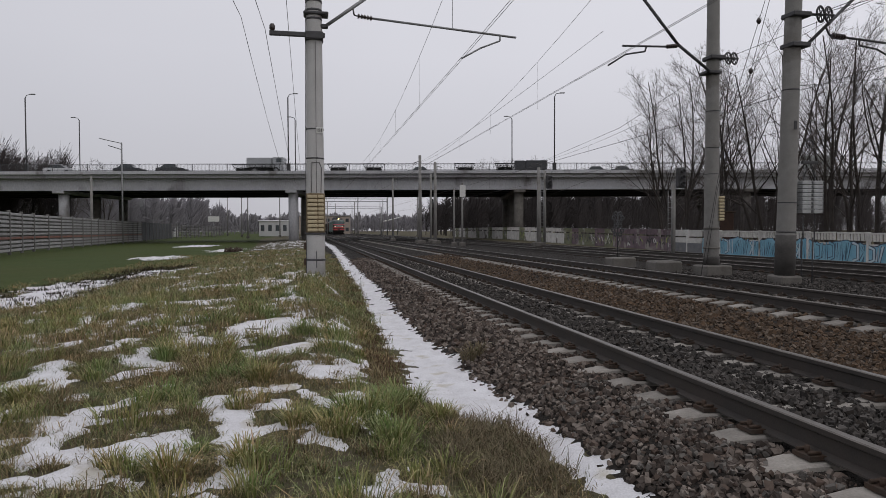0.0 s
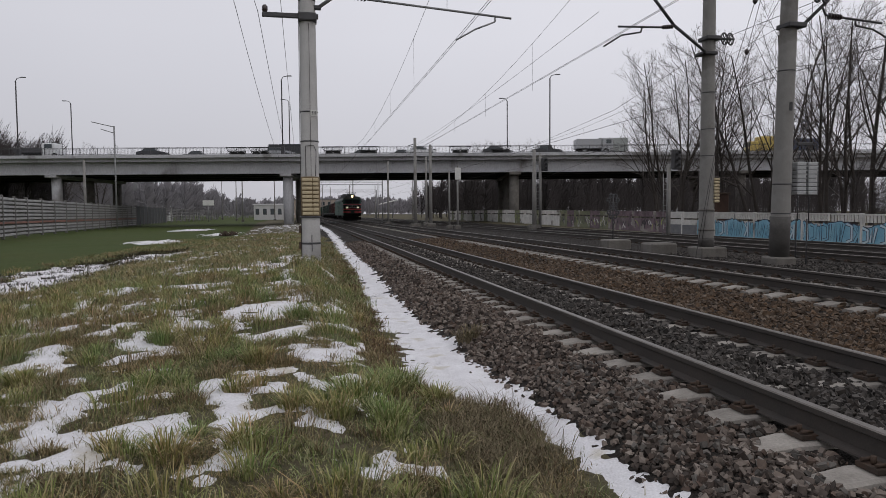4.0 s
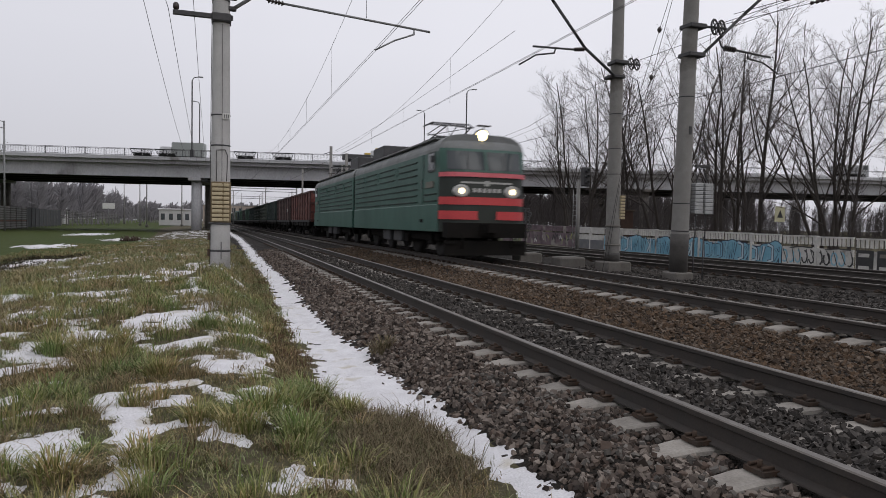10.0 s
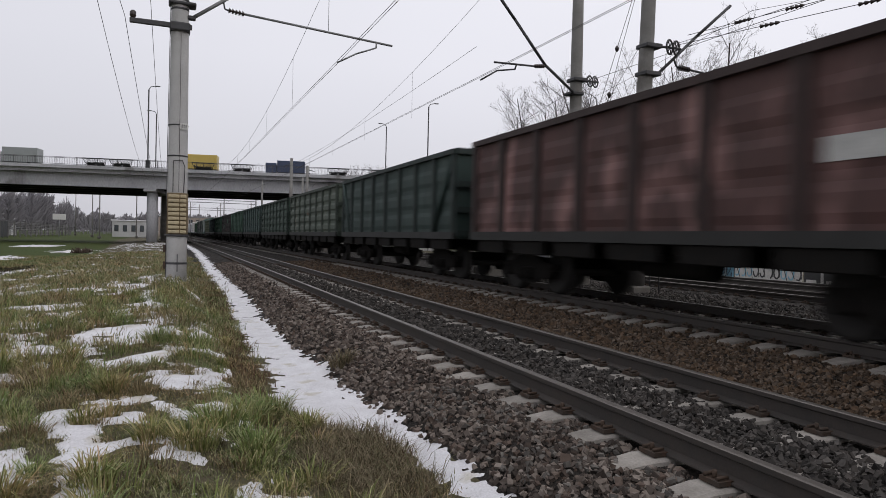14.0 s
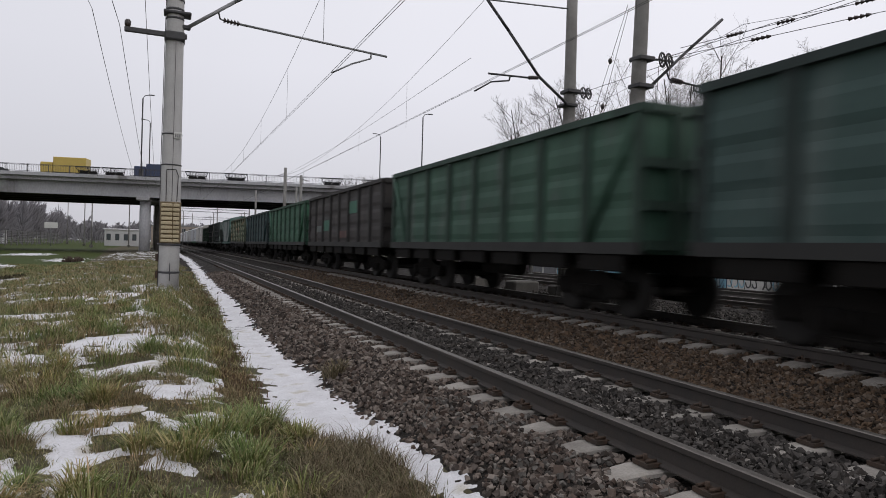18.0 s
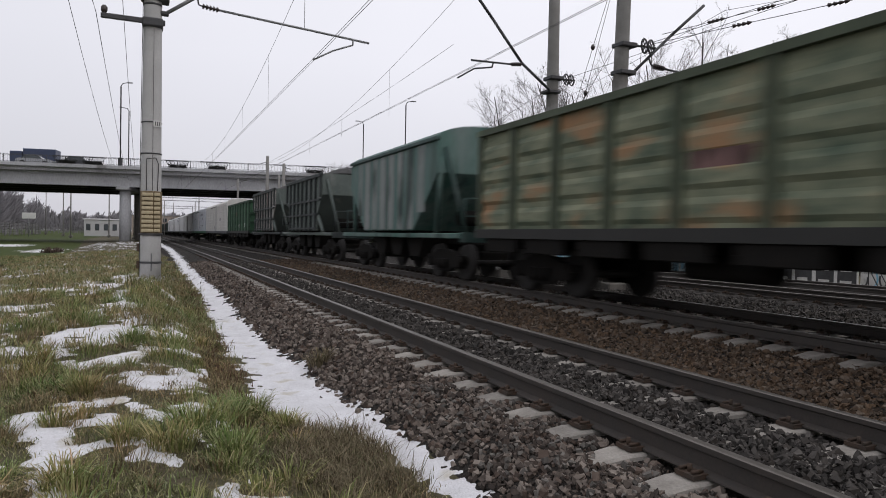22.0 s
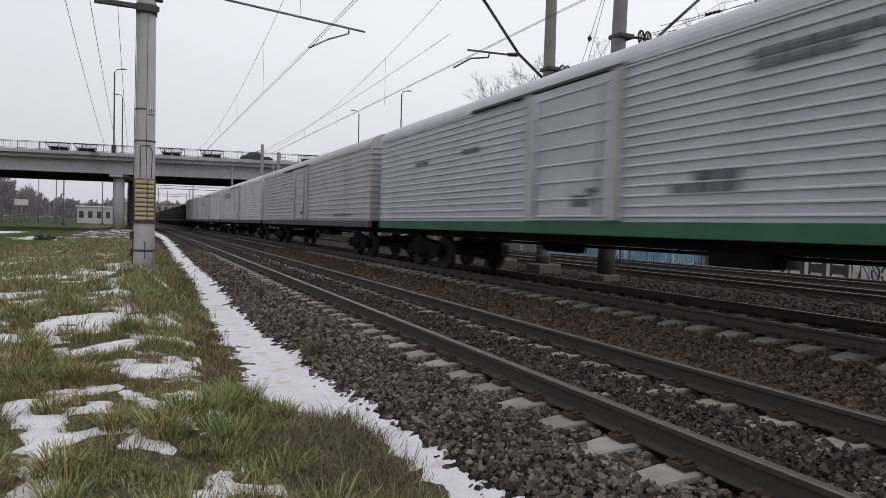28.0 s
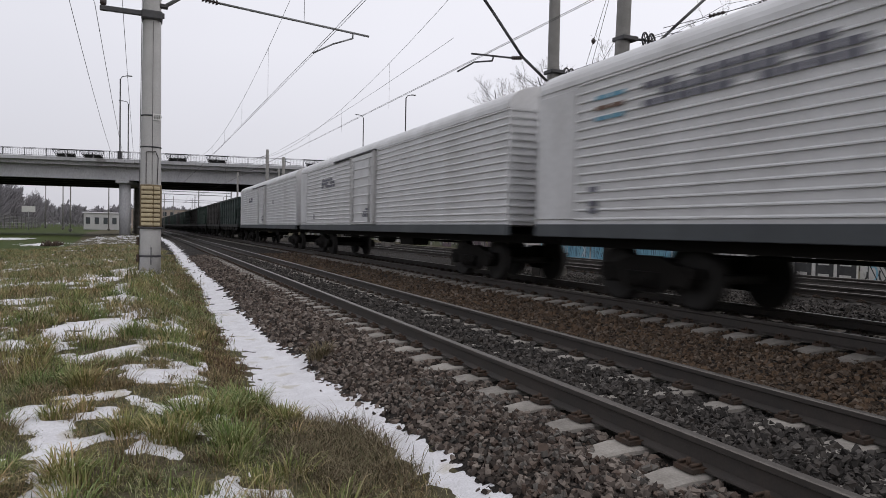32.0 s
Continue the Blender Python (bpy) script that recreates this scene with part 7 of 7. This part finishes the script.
for x, y, k, a in spots:
    m = pose(x, y, -.45, 0, 0, a) @ Matrix.Scale(float(np.interp(y, [24, 34, 46, 54], [.72, 1, 1.04, 1.15])), 4)
    if k in used:
        copy_thing(TREES[k], m)
    else:
        TREES[k].matrix_basis = m
        used.add(k)

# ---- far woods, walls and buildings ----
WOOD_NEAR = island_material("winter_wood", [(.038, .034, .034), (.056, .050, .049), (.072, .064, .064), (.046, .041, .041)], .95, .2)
# distance haze is painted in as pale, bluish twig tones
WOOD_FAR = island_material("haze_tinted_winter_wood", [(.18, .175, .19), (.22, .212, .228), (.26, .25, .268), (.20, .193, .207)], .95, .15)


def woods(label, mat, n, xr, yr, hr, seed, twigs=70, wide=.05):
    """A stand of bare trees: thin tapering stems and sprays of twigs, joined."""
    g = np.random.default_rng(seed)
    V, F = [], []
    for k in range(n):
        x, y = g.uniform(*xr), g.uniform(*yr)
        h = g.uniform(*hr)
        z = float(land(x, y)) - .3
        a = g.uniform(0, math.pi)
        base = len(V)
        r = h * .012
        V += [(x - r, y, z), (x + r, y, z), (x + r * .3, y + r, z + h * .8), (x - r * .3, y, z + h * .8)]
        F.append((base, base + 1, base + 2, base + 3))
        t = g.uniform(.12, 1, twigs) ** .8
        b = g.uniform(0, 2 * np.pi, twigs)
        up = g.uniform(.25, 1.7, twigs)
        ln = h * .20 * np.sqrt(np.clip(1.02 - (1.5 * t - .75) ** 2, .05, 1)) * g.uniform(.5, 1.2, twigs)
        px, py, pz = x + 0 * t, y + 0 * t, z + h * .8 * t
        qx, qy, qz = px + np.cos(b) * ln * .8, py + np.sin(b) * ln * .5, pz + up * ln
        w = wide * h / 10 * g.uniform(.6, 1.4, twigs)
        for i in range(twigs):
            o = len(V)
            V += [(px[i], py[i], pz[i]), (qx[i], qy[i], qz[i]), (qx[i] + w[i], qy[i], qz[i] - w[i] * 2), (px[i] + w[i], py[i], pz[i] - w[i])]
            F.append((o, o + 1, o + 2, o + 3))
            mx, my, mz = (px[i] + qx[i]) / 2, (py[i] + qy[i]) / 2, (pz[i] + qz[i]) / 2
            o = len(V)
            V += [(mx, my, mz), (mx + ln[i] * .3 * math.cos(b[i] + 1), my, mz + ln[i] * .5), (mx + ln[i] * .3 * math.cos(b[i] + 1) + w[i], my, mz + ln[i] * .45)]
            F.append((o, o + 1, o + 2))
    return thing("woods", label, "woods", kind="stuff", data=loose_mesh("woods", V, F, mat))


woods("dense brown winter wood behind the bridge and fence", WOOD_NEAR, 460, (30, 130), (124, 200), (8, 12), 1, 120, .06)
woods("brown scrub behind the fence", WOOD_NEAR, 320, (31, 70), (24, 94), (2.5, 6), 3, 90, .02)
woods("dark scrub and thickets behind the trees", WOOD_NEAR, 240, (46, 112), (16, 92), (3, 5), 12, 130, .03)
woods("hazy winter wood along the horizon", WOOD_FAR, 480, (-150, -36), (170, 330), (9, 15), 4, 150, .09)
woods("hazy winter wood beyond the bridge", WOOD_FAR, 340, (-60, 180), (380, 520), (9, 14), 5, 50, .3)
woods("bare trees beyond the bridge", WOOD_NEAR, 30, (-66, -44), (124, 142), (15, 19), 8, 420, .014)
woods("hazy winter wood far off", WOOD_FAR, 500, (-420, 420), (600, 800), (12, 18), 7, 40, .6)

# single bare trees beyond the bridge
ft = random.Random(9)
for k in range(5):
    copy_thing(TREES[(1, 3, 1, 0)[k % 4]], pose(40 + 3.4 * k, 152 + ft.uniform(0, 14), -.5, 0, 0, ft.uniform(0, 360)) @ Matrix.Scale(ft.uniform(1.2, 1.35), 4))
for k in range(7):
    copy_thing(TREES[(3, 1, 0, 1)[k % 4]], pose(-66 + 3.5 * k, 140 + ft.uniform(0, 16), -.5, 0, 0, ft.uniform(0, 360)) @ Matrix.Scale(ft.uniform(1.0, 1.1), 4))

# noise barrier on the left: posts and louvred boards
SLAT = material("barrier_pale_board", (.33, .33, .33), .7, 0, (.22, .215, .21), 1, 15, .7, .1, .004, random_tint=.15)
SLAT_RED = material("barrier_reddish_board", (.22, .10, .075), .7, 0, (.16, .085, .07), 1, 15, .7, .1, .004, random_tint=.15)
POSTM = material("barrier_post", (.16, .155, .15), .7, .2, (.10, .095, .09), 2, 20, .6, .1, .004)


def barrier_x(y):
    return float(np.interp(y, [20, 52, 63, 81, 99, 153, 240], [-17, -22.3, -24.3, -25.6, -27.4, -31.5, -32]))


slat_me = finish(soft_box(0, 0, 0, .07, 3.86, .19, .02), "board", SLAT)
slat_red = finish(soft_box(0, 0, 0, .07, 3.86, .19, .02), "board", SLAT_RED)
post_me = finish(soft_box(0, 0, 1.65, .22, .2, 3.4, .02), "post", POSTM)
back_me = finish(soft_box(0, 0, 1.6, .05, 3.86, 3.0, .01), "backing", POSTM)
for k in range(20):
    y0, y1 = 40 + 4 * k, 44 + 4 * k
    a = math.degrees(math.atan2(-(barrier_x(y1) - barrier_x(y0)), 4))
    n_ = thing("noise_barrier", "noise barrier bay of pale louvred boards between steel posts", "noise barrier", "noise barrier bays", at=pose((barrier_x(y0) + barrier_x(y1)) / 2, y0 + 2, -.45, 0, 0, a))
    part("post", post_me, None, n_, at=(0, 2, 0))
    part("backing", back_me, None, n_, at=(-.1, 0, 0))
    for j in range(10):
        part("board", slat_red if j == 3 else slat_me, None, n_, at=(.02, 0, .25 + j * .315))
DARKF = material("dark_mesh_screen", (.030, .032, .035), .85, 0, (.05, .05, .055), 1, 10, .5, .1, .004)
for k in range(9):
    y0, y1 = 120 + 4 * k, 124 + 4 * k
    a = math.degrees(math.atan2(-(barrier_x(y1) - barrier_x(y0)), 4))
    n_ = thing("dark_screen", "dark sheet screen beyond the noise barrier", "screen", "dark screens", at=pose((barrier_x(y0) + barrier_x(y1)) / 2, y0 + 2, -.45, 0, 0, a))
    part("post", post_me, None, n_, at=(0, 2, 0))
    part("sheet", soft_box(0, 0, 1.7, .05, 3.9, 3.1, .01), DARKF, n_)
bar_me = finish(soft_box(0, 0, 0, .05, 5.9, .08, .01), "rail_bar", POSTM)
for k in range(14):
    y0, y1 = 156 + 6 * k, 162 + 6 * k
    a = math.degrees(math.atan2(-(barrier_x(y1) - barrier_x(y0)), 6))
    n_ = thing("mesh_fence", "dark mesh fence bay beyond the bridge", "fence", "mesh fence bays", at=pose((barrier_x(y0) + barrier_x(y1)) / 2, y0 + 3, -.45, 0, 0, a))
    part("post", post_me, None, n_, at=(0, 3, 0))
    for z in (.4, .8, 1.2, 1.6, 2.0, 2.4, 2.8, 3.1):
        part("rail_bar", bar_me, None, n_, at=(0, 0, z))


def house(name, label, x, y, w, d, h, tone, roof=None, rows=1, cols=4):
    hse = thing(name, label, "building", "far buildings", at=(x, y, -.4))
    part("wall", soft_box(0, 0, h / 2, w, d, h, .05), tone, hse)
    part("roof", soft_box(0, 0, h + .15, w + .6, d + .6, .35, .08), roof or M["steel"], hse)
    for r in range(rows):
        for c in range(cols):
            fr_ = part("window", soft_box(-w / 2 + w * (c + .5) / cols, -d / 2 - .02, h * (r + .55) / rows, w / cols * .5, .08, h / rows * .4, .02), M["dark_steel"], hse)
            part("pane", soft_box(-w / 2 + w * (c + .5) / cols, -d / 2 - .06, h * (r + .55) / rows, w / cols * .42, .04, h / rows * .33, .01), GLASS, fr_)
    return hse


PALE = material("pale_render", (.48, .48, .48), .9, 0, (.38, .38, .38), .5, 8, .6, .1, .01)
BUFF = material("buff_render", (.34, .29, .25), .9, 0, (.26, .22, .19), .5, 8, .6, .1, .01)
house("low_building", "long low pale building with a snowy roof", -11.5, 215, 11, 12, 4.6, PALE, M["snow"], 1, 5)
house("low_building", "buff building under the bridge's far side", 4.0, 300, 22, 12, 8, BUFF, None, 2, 8)
house("low_building", "pale hut with a snowy roof beside a wood", -45, 210, 8, 6, 4.2, PALE, M["snow"], 1, 3)
g_ = thing("gantry_sign", "far road gantry with grey boards", "road sign", at=(-48, 185, 0))
rods("gantry_post", [(-4, 0, 0), (-4, 0, 9.5)], .14, "steel", g_)
rods("gantry_post", [(4, 0, 0), (4, 0, 9.5)], .14, "steel", g_)
part("sign_board", soft_box(0, -.2, 8.6, 8.2, .12, 2.2, .03), M["steel"], g_)
w_ = thing("white_board", "white board on posts far along the verge", "sign board", at=(-24.5, 170, -.4))
part("board", soft_box(0, 0, 4.6, 2.6, .1, 1.3, .03), PAINT_WHITE, w_)
rods("post", [(0, 0, 0), (0, 0, 4.2)], .08, "steel", w_)
sh = thing("platform_canopy", "white platform canopy on posts far along the tracks", "canopy", at=(25, 205, -.3))
part("roof", soft_box(0, 0, 5.3, 6, 3, .3, .08, 1, pose(0, 0, 0, 0, -14, 0)), PAINT_WHITE, sh)
rods("post", [(0, 0, 0), (0, 0, 5.2)], .15, "steel", sh)
for x, y, h in ((-14.5, 150, 12), (-9, 175, 15), (-20, 190, 14), (-2.6, 128, 10), (-3.4, 183, 10), (3.5, 200, 10), (10, 160, 10.5), (11.5, 200, 10), (19, 190, 10), (16, 150, 10), (26, 170, 10), (22, 230, 11), (7, 240, 11), (14, 260, 11), (-30, 240, 15), (-1, 230, 13)):
    far_pole("thin grey pole beyond the bridge", x, y, h, .14)
for y, x0, x1, h in ((150, -3, 16, 8.6), (205, -4, 20, 8.8)):
    g_ = thing("wire_gantry", "thin steel gantry across the tracks beyond the bridge", "gantry", "wire gantries", at=(0, y, -.2))
    for x in (x0, x1):
        rods("gantry_post", [(x, 0, 0), (x, 0, h)], .16, "steel", g_)
    for z in (h, h - .6):
        rods("gantry_beam", [(x0, 0, z), (x1, 0, z)], .07, "steel", g_)
for x, y, s in ((-6.6, 54.6, 1.0), (-5.9, 53.6, .8)):
    st_ = thing("brush_heap", "small dark heap of cut brush on the grass", "brush heap", "brush heaps", at=(x, y, float(land(x, y)) - .05))
    g = np.random.default_rng(int(s * 10))
    bm = bmesh.new()
    for k in range(60):
        a, b = g.uniform(0, 6.28), g.uniform(.1, .55)
        tube(bm, (b * s * math.cos(a), b * s * math.sin(a), 0), (.5 * s * math.cos(a + g.uniform(-2, 2)) * g.random(), .4 * s * math.sin(a) * g.random(), g.uniform(.15, .5) * s), .05, .02, 4)
    part("brushwood", bm, M["iron"], st_)["kind"] = "stuff"


# ---- lamps, screens and traffic on the bridge ----
def bridge_lamp(label, x, y, h, side):
    l_ = thing("street_lamp", label, "street lamp", "bridge lamps", at=BM @ Matrix.Translation((x, y, 9.8)))
    rods("lamp_pole", [(0, 0, 0), (0, 0, h - .4)], .09, "dark_steel", l_)
    rods("lamp_arm", [(0, 0, h - .4), (side * .25, 0, h), (side * .9, 0, h + .12)], .05, "dark_steel", l_)
    part("lamp_head", soft_box(side * 1.1, 0, h + .12, .7, .28, .14, .04), M["steel"], l_)
    part("lamp_base", soft_box(0, 0, .6, .5, .5, 1.1, .05), M["dark_steel"], l_)
    return l_


for x in (-3.85, 34.4, -41.5, 72):
    bridge_lamp("tall dark street lamp on the bridge's near edge", x, .1, 11.0, 1)
for x in (-7.9, 30.7, -46.3, 69):
    l_ = bridge_lamp("tall dark street lamp on the bridge's far edge", x, 23, 11.6, -1)
l_ = thing("street_lamp", "grey twin-arm street lamp standing below the bridge", "street lamp", at=(-24.5, 92, -.4))
rods("lamp_pole", [(0, 0, 0), (0, 0, 13.1)], .1, "steel", l_)
rods("lamp_arm", [(0, 0, 13.0), (-1.2, 0, 13.25), (-2.7, 0, 13.6)], .05, "steel", l_)
rods("lamp_arm", [(0, 0, 12.2), (-1.6, 0, 12.7)], .05, "steel", l_)
far_pole("grey pole in front of the bridge", -28.5, 93, 8.4, .2)
far_pole("grey lamp pole in front of the bridge", -42.5, 96, 20.5, .16)
SCREEN_DARK = material("dark_screen_mesh", (.035, .035, .038), .8, .2, (.06, .06, .06), 3, 30, .5, .1, .003)
for x in (-10.1, -6.9, 3.45, 8.5, 21.5, 27.2):
    s_ = thing("safety_screen", "dark slanted safety screen on the railing over the wires", "safety screen", "safety screens", at=BM @ Matrix.Translation((x, -.6, 9.9)))
    tilt = pose(0, -.25, .35, 38, 0, 0)
    for p_, q_ in (((-1.05, 0, -.55), (-1.45, 0, .6)), ((1.05, 0, -.55), (1.45, 0, .6)), ((-1.45, 0, .6), (1.45, 0, .6)), ((-1.05, 0, -.55), (1.05, 0, -.55)), ((-1.25, 0, 0), (1.25, 0, 0)), ((0, 0, -.55), (0, 0, .6))):
        bm = bmesh.new()
        tube(bm, tilt @ Vector(p_), tilt @ Vector(q_), .04, seg=6)
        part("frame_bar", bm, SCREEN_DARK, s_)
    bm = bmesh.new()
    for k in range(15):
        f_ = -1 + 2 * k / 14
        tube(bm, tilt @ Vector((f_ * 1.05, 0, -.55)), tilt @ Vector((f_ * 1.45, 0, .6)), .014, seg=4)
    for zz in (-.42, -.3, -.18, -.08, .12, .25, .4):
        tube(bm, tilt @ Vector((-1.2, 0, zz)), tilt @ Vector((1.2, 0, zz)), .02 if zz < 0 else .012, seg=4)
    part("wire_net", bm, SCREEN_DARK, s_)["kind"] = "stuff"
    for xx in (-.55, .55):
        bm = bmesh.new()
        box(bm, xx, .03, -.32, .98, .015, .44, tilt)
        part("screen_panel", bm, SCREEN_DARK, s_)
    for xx in (-1.1, 1.1):
        bm = bmesh.new()
        box(bm, xx, .2, -.2, .06, .5, .06)
        part("screen_bracket", bm, SCREEN_DARK, s_)
CAR = {}
for name_, col in (("white", (.55, .56, .57)), ("dark", (.03, .032, .036)), ("silver", (.30, .31, .32)), ("yellow", (.50, .37, .09)), ("blue", (.035, .05, .10)), ("grey", (.27, .29, .28))):
    CAR[name_] = material("vehicle_paint_" + name_, col, .4, .1, tuple(c * .8 for c in col), 1, 20, .4, 0)
RUBBER = material("tyre_rubber", (.02, .02, .02), .9, 0, None, 5, 40, .4, .1, .002)


def wheels(v, xs, w, r=.34):
    for x in xs:
        for s in (-1, 1):
            bm = bmesh.new()
            lathe(bm, [(r * .6, -.1), (r, -.08), (r, .08), (r * .6, .1)], 16, "y")
            t_ = part("wheel", bm, RUBBER, v, at=(x, s * w / 2, r))
            bm = bmesh.new()
            lathe(bm, [(r * .55, -.105), (r * .5, .105)], 12, "y")
            part("rim", bm, M["steel"], t_)


def sedan(label, tone):
    v = thing("car", label, "car", "vehicles on the bridge")
    bm = bmesh.new()
    prism(bm, [(-2.2, .35), (2.2, .35), (2.25, .75), (1.6, .92), (-1.9, .98), (-2.25, .8)], "y", -.85, .85)
    bmesh.ops.bevel(bm, geom=bm.edges[:], offset=.06, segments=2, affect="EDGES")
    part("body", bm, CAR[tone], v)
    bm = bmesh.new()
    prism(bm, [(-1.7, .93), (1.1, .90), (.35, 1.42), (-1.0, 1.45)], "y", -.72, .72)
    bmesh.ops.bevel(bm, geom=bm.edges[:], offset=.05, segments=2, affect="EDGES")
    part("glasshouse", bm, GLASS, v)
    part("roof", soft_box(-.32, 0, 1.45, 1.5, 1.36, .05, .02), CAR[tone], v)
    wheels(v, (-1.35, 1.35), 1.6)
    for s in (-1, 1):
        part("headlight", soft_box(2.2, s * .6, .68, .08, .32, .14, .03), PAINT_WHITE, v)
    return v


def box_truck(label, tone, l, h, cab="white"):
    v = thing("truck", label, "truck", "vehicles on the bridge")
    part("cargo_box", soft_box(-.9, 0, .95 + h / 2, l, 2.4, h, .05), CAR[tone], v)
    c = part("cab", soft_box(l / 2 - .9 + .95, 0, 1.45, 1.7, 2.2, 2.0, .15, 2), CAR[cab], v)
    part("windscreen", soft_box(l / 2 + .9, 0, 1.95, .06, 1.9, .75, .02), GLASS, c)
    part("side_window", soft_box(l / 2 + .2, -1.1, 1.95, .8, .05, .6, .02), GLASS, c)
    part("chassis", soft_box(0, 0, .75, l + 1.6, 1.1, .3, .03), M["undercarriage"], v)
    wheels(v, (-l / 2 + .3, l / 2 - .2), 2.1, .48)
    return v


def pickup(label):
    v = thing("flatbed_truck", label, "truck", "vehicles on the bridge")
    part("flatbed", soft_box(-1.6, 0, 1.2, 4.2, 2.1, .75, .04), M["dark_steel"], v)
    c = part("cab", soft_box(1.5, 0, 1.3, 2.0, 2.0, 1.9, .2, 2), CAR["white"], v)
    part("bonnet", soft_box(2.7, 0, .95, 1.1, 1.9, .9, .15, 2), CAR["white"], c)
    part("side_window", soft_box(1.5, -1.0, 1.8, 1.2, .05, .6, .02), GLASS, c)
    part("chassis", soft_box(0, 0, .6, 6.4, 1.0, .25, .03), M["undercarriage"], v)
    wheels(v, (-2.3, 2.4), 1.9, .4)
    return v


def on_bridge(ob, lane, left, rows):
    """rows of (seconds, metres along the bridge), drawn on past both ends of the clip at their last speed."""
    (t0, a0), (t1, a1) = rows[0], rows[1]
    (t2, a2), (t3, a3) = rows[-2], rows[-1]
    full = list(rows)
    if t0 > 0:
        full.insert(0, (0, a0 + (a0 - a1) / (t1 - t0) * t0))
    if t3 < 32:
        full.append((32, a3 + (a3 - a2) / (t3 - t2) * (32 - t3)))
    TRAFFIC.append((ob, [(t, BM @ pose(max(-200, min(200, x)), lane, 9.8 if lane < 7 else 10.4, 0, 0, 180 if left else 0)) for t, x in full]))


TRAFFIC = []
on_bridge(sedan("silver car on the bridge", "silver"), 4.5, False, [(0, -52), (.6, -47.5), (1.5, -41.8), (2.5, -35.5), (5, 20), (6.5, 60), (9, 150)])
on_bridge(box_truck("yellow box truck driving over the bridge", "yellow", 4.6, 2.3, "yellow"), 15.9, True, [(0, 150), (5, 61), (6, 52.2), (7, 43.8), (8, 36.3), (9, 29.7), (11, 16.8), (12, 10.8), (13, 5.1), (16, -9.6), (17, -14.0), (18, -18.3), (19, -21.9), (20, -25.0), (24, -38)])
on_bridge(box_truck("dark blue box truck driving over the bridge", "blue", 4.4, 1.9, "blue"), 15.9, True, [(9, 46.5), (12, 27.0), (13, 19.7), (16, 3.9), (18, -5.2), (19, -8.9), (20, -12.6), (21, -16.2), (22, -19.3), (23, -22.0)])
on_bridge(box_truck("grey box truck driving over the bridge", "grey", 4.8, 2.2), 15.9, True, [(0, 80), (8, 9.5), (10, -8.8), (11, -14.6), (12, -19.6), (13, -23.4), (16, -30.5), (20, -40)])
on_bridge(pickup("white flatbed truck with a dark load bed on the bridge"), 4.5, False, [(6, -21.3), (7, -11.5), (9, 9.8), (12, 40)])
on_bridge(sedan("white car on the bridge", "white"), 4.5, False, [(0, -39.1), (1.5, -28.8), (2.5, -22), (5, 55), (8, 150)])
on_bridge(sedan("dark car on the bridge", "dark"), 4.5, False, [(0, -28.7), (1.2, -16.2), (2.5, -3), (5, 60), (8, 160)])
on_bridge(sedan("dark car on the bridge", "dark"), 4.5, False, [(0, -22.3), (.9, -13), (2.5, 4), (5, 68), (8, 170)])
on_bridge(sedan("dark car on the bridge", "dark"), 15.9, True, [(0, 14.2), (2, -4), (5, -31)])
on_bridge(box_truck("dark van on the bridge beside a lamp", "dark", 3.6, 1.5, "dark"), 15.9, True, [(0, 33), (2, 13), (5, -17), (6, -27)])
on_bridge(sedan("silver car on the bridge", "silver"), 15.9, True, [(0, 43.6), (2, 24), (5, -4), (8, -33)])
on_bridge(sedan("silver car on the bridge", "silver"), 4.5, False, [(23, -8.5), (24, -1.6), (25, 5.3)])
on_bridge(sedan("dark car on the bridge", "dark"), 15.9, True, [(9, -33), (10, -42)])
on_bridge(sedan("dark car on the bridge", "dark"), 4.5, False, [(16, -30), (21, -14), (23, -6)])

on_bridge(box_truck("pale grey box truck driving over the bridge", "silver", 3.7, 1.4, "silver"), 4.5, False, [(0, -8.1), (1, 5), (2.5, 24)])
on_bridge(sedan("dark car on the bridge", "dark"), 4.5, False, [(4.5, -20), (5, -15.8)])


# ---- what moves ----
def motions():
    for ob, s, turned in TRAIN:
        rows = []
        for k in range(65):
            y = float(front_at(k / 2)) + s
            rows.append((k / 2, pose(X2 + float(bend(y)), y, RAIL_Z[X2], 0, 0, heading(y) + (180 if turned else 0))))
        walk(ob, rows)
    for ob, rows in TRAFFIC:
        walk(ob, rows)


motions()
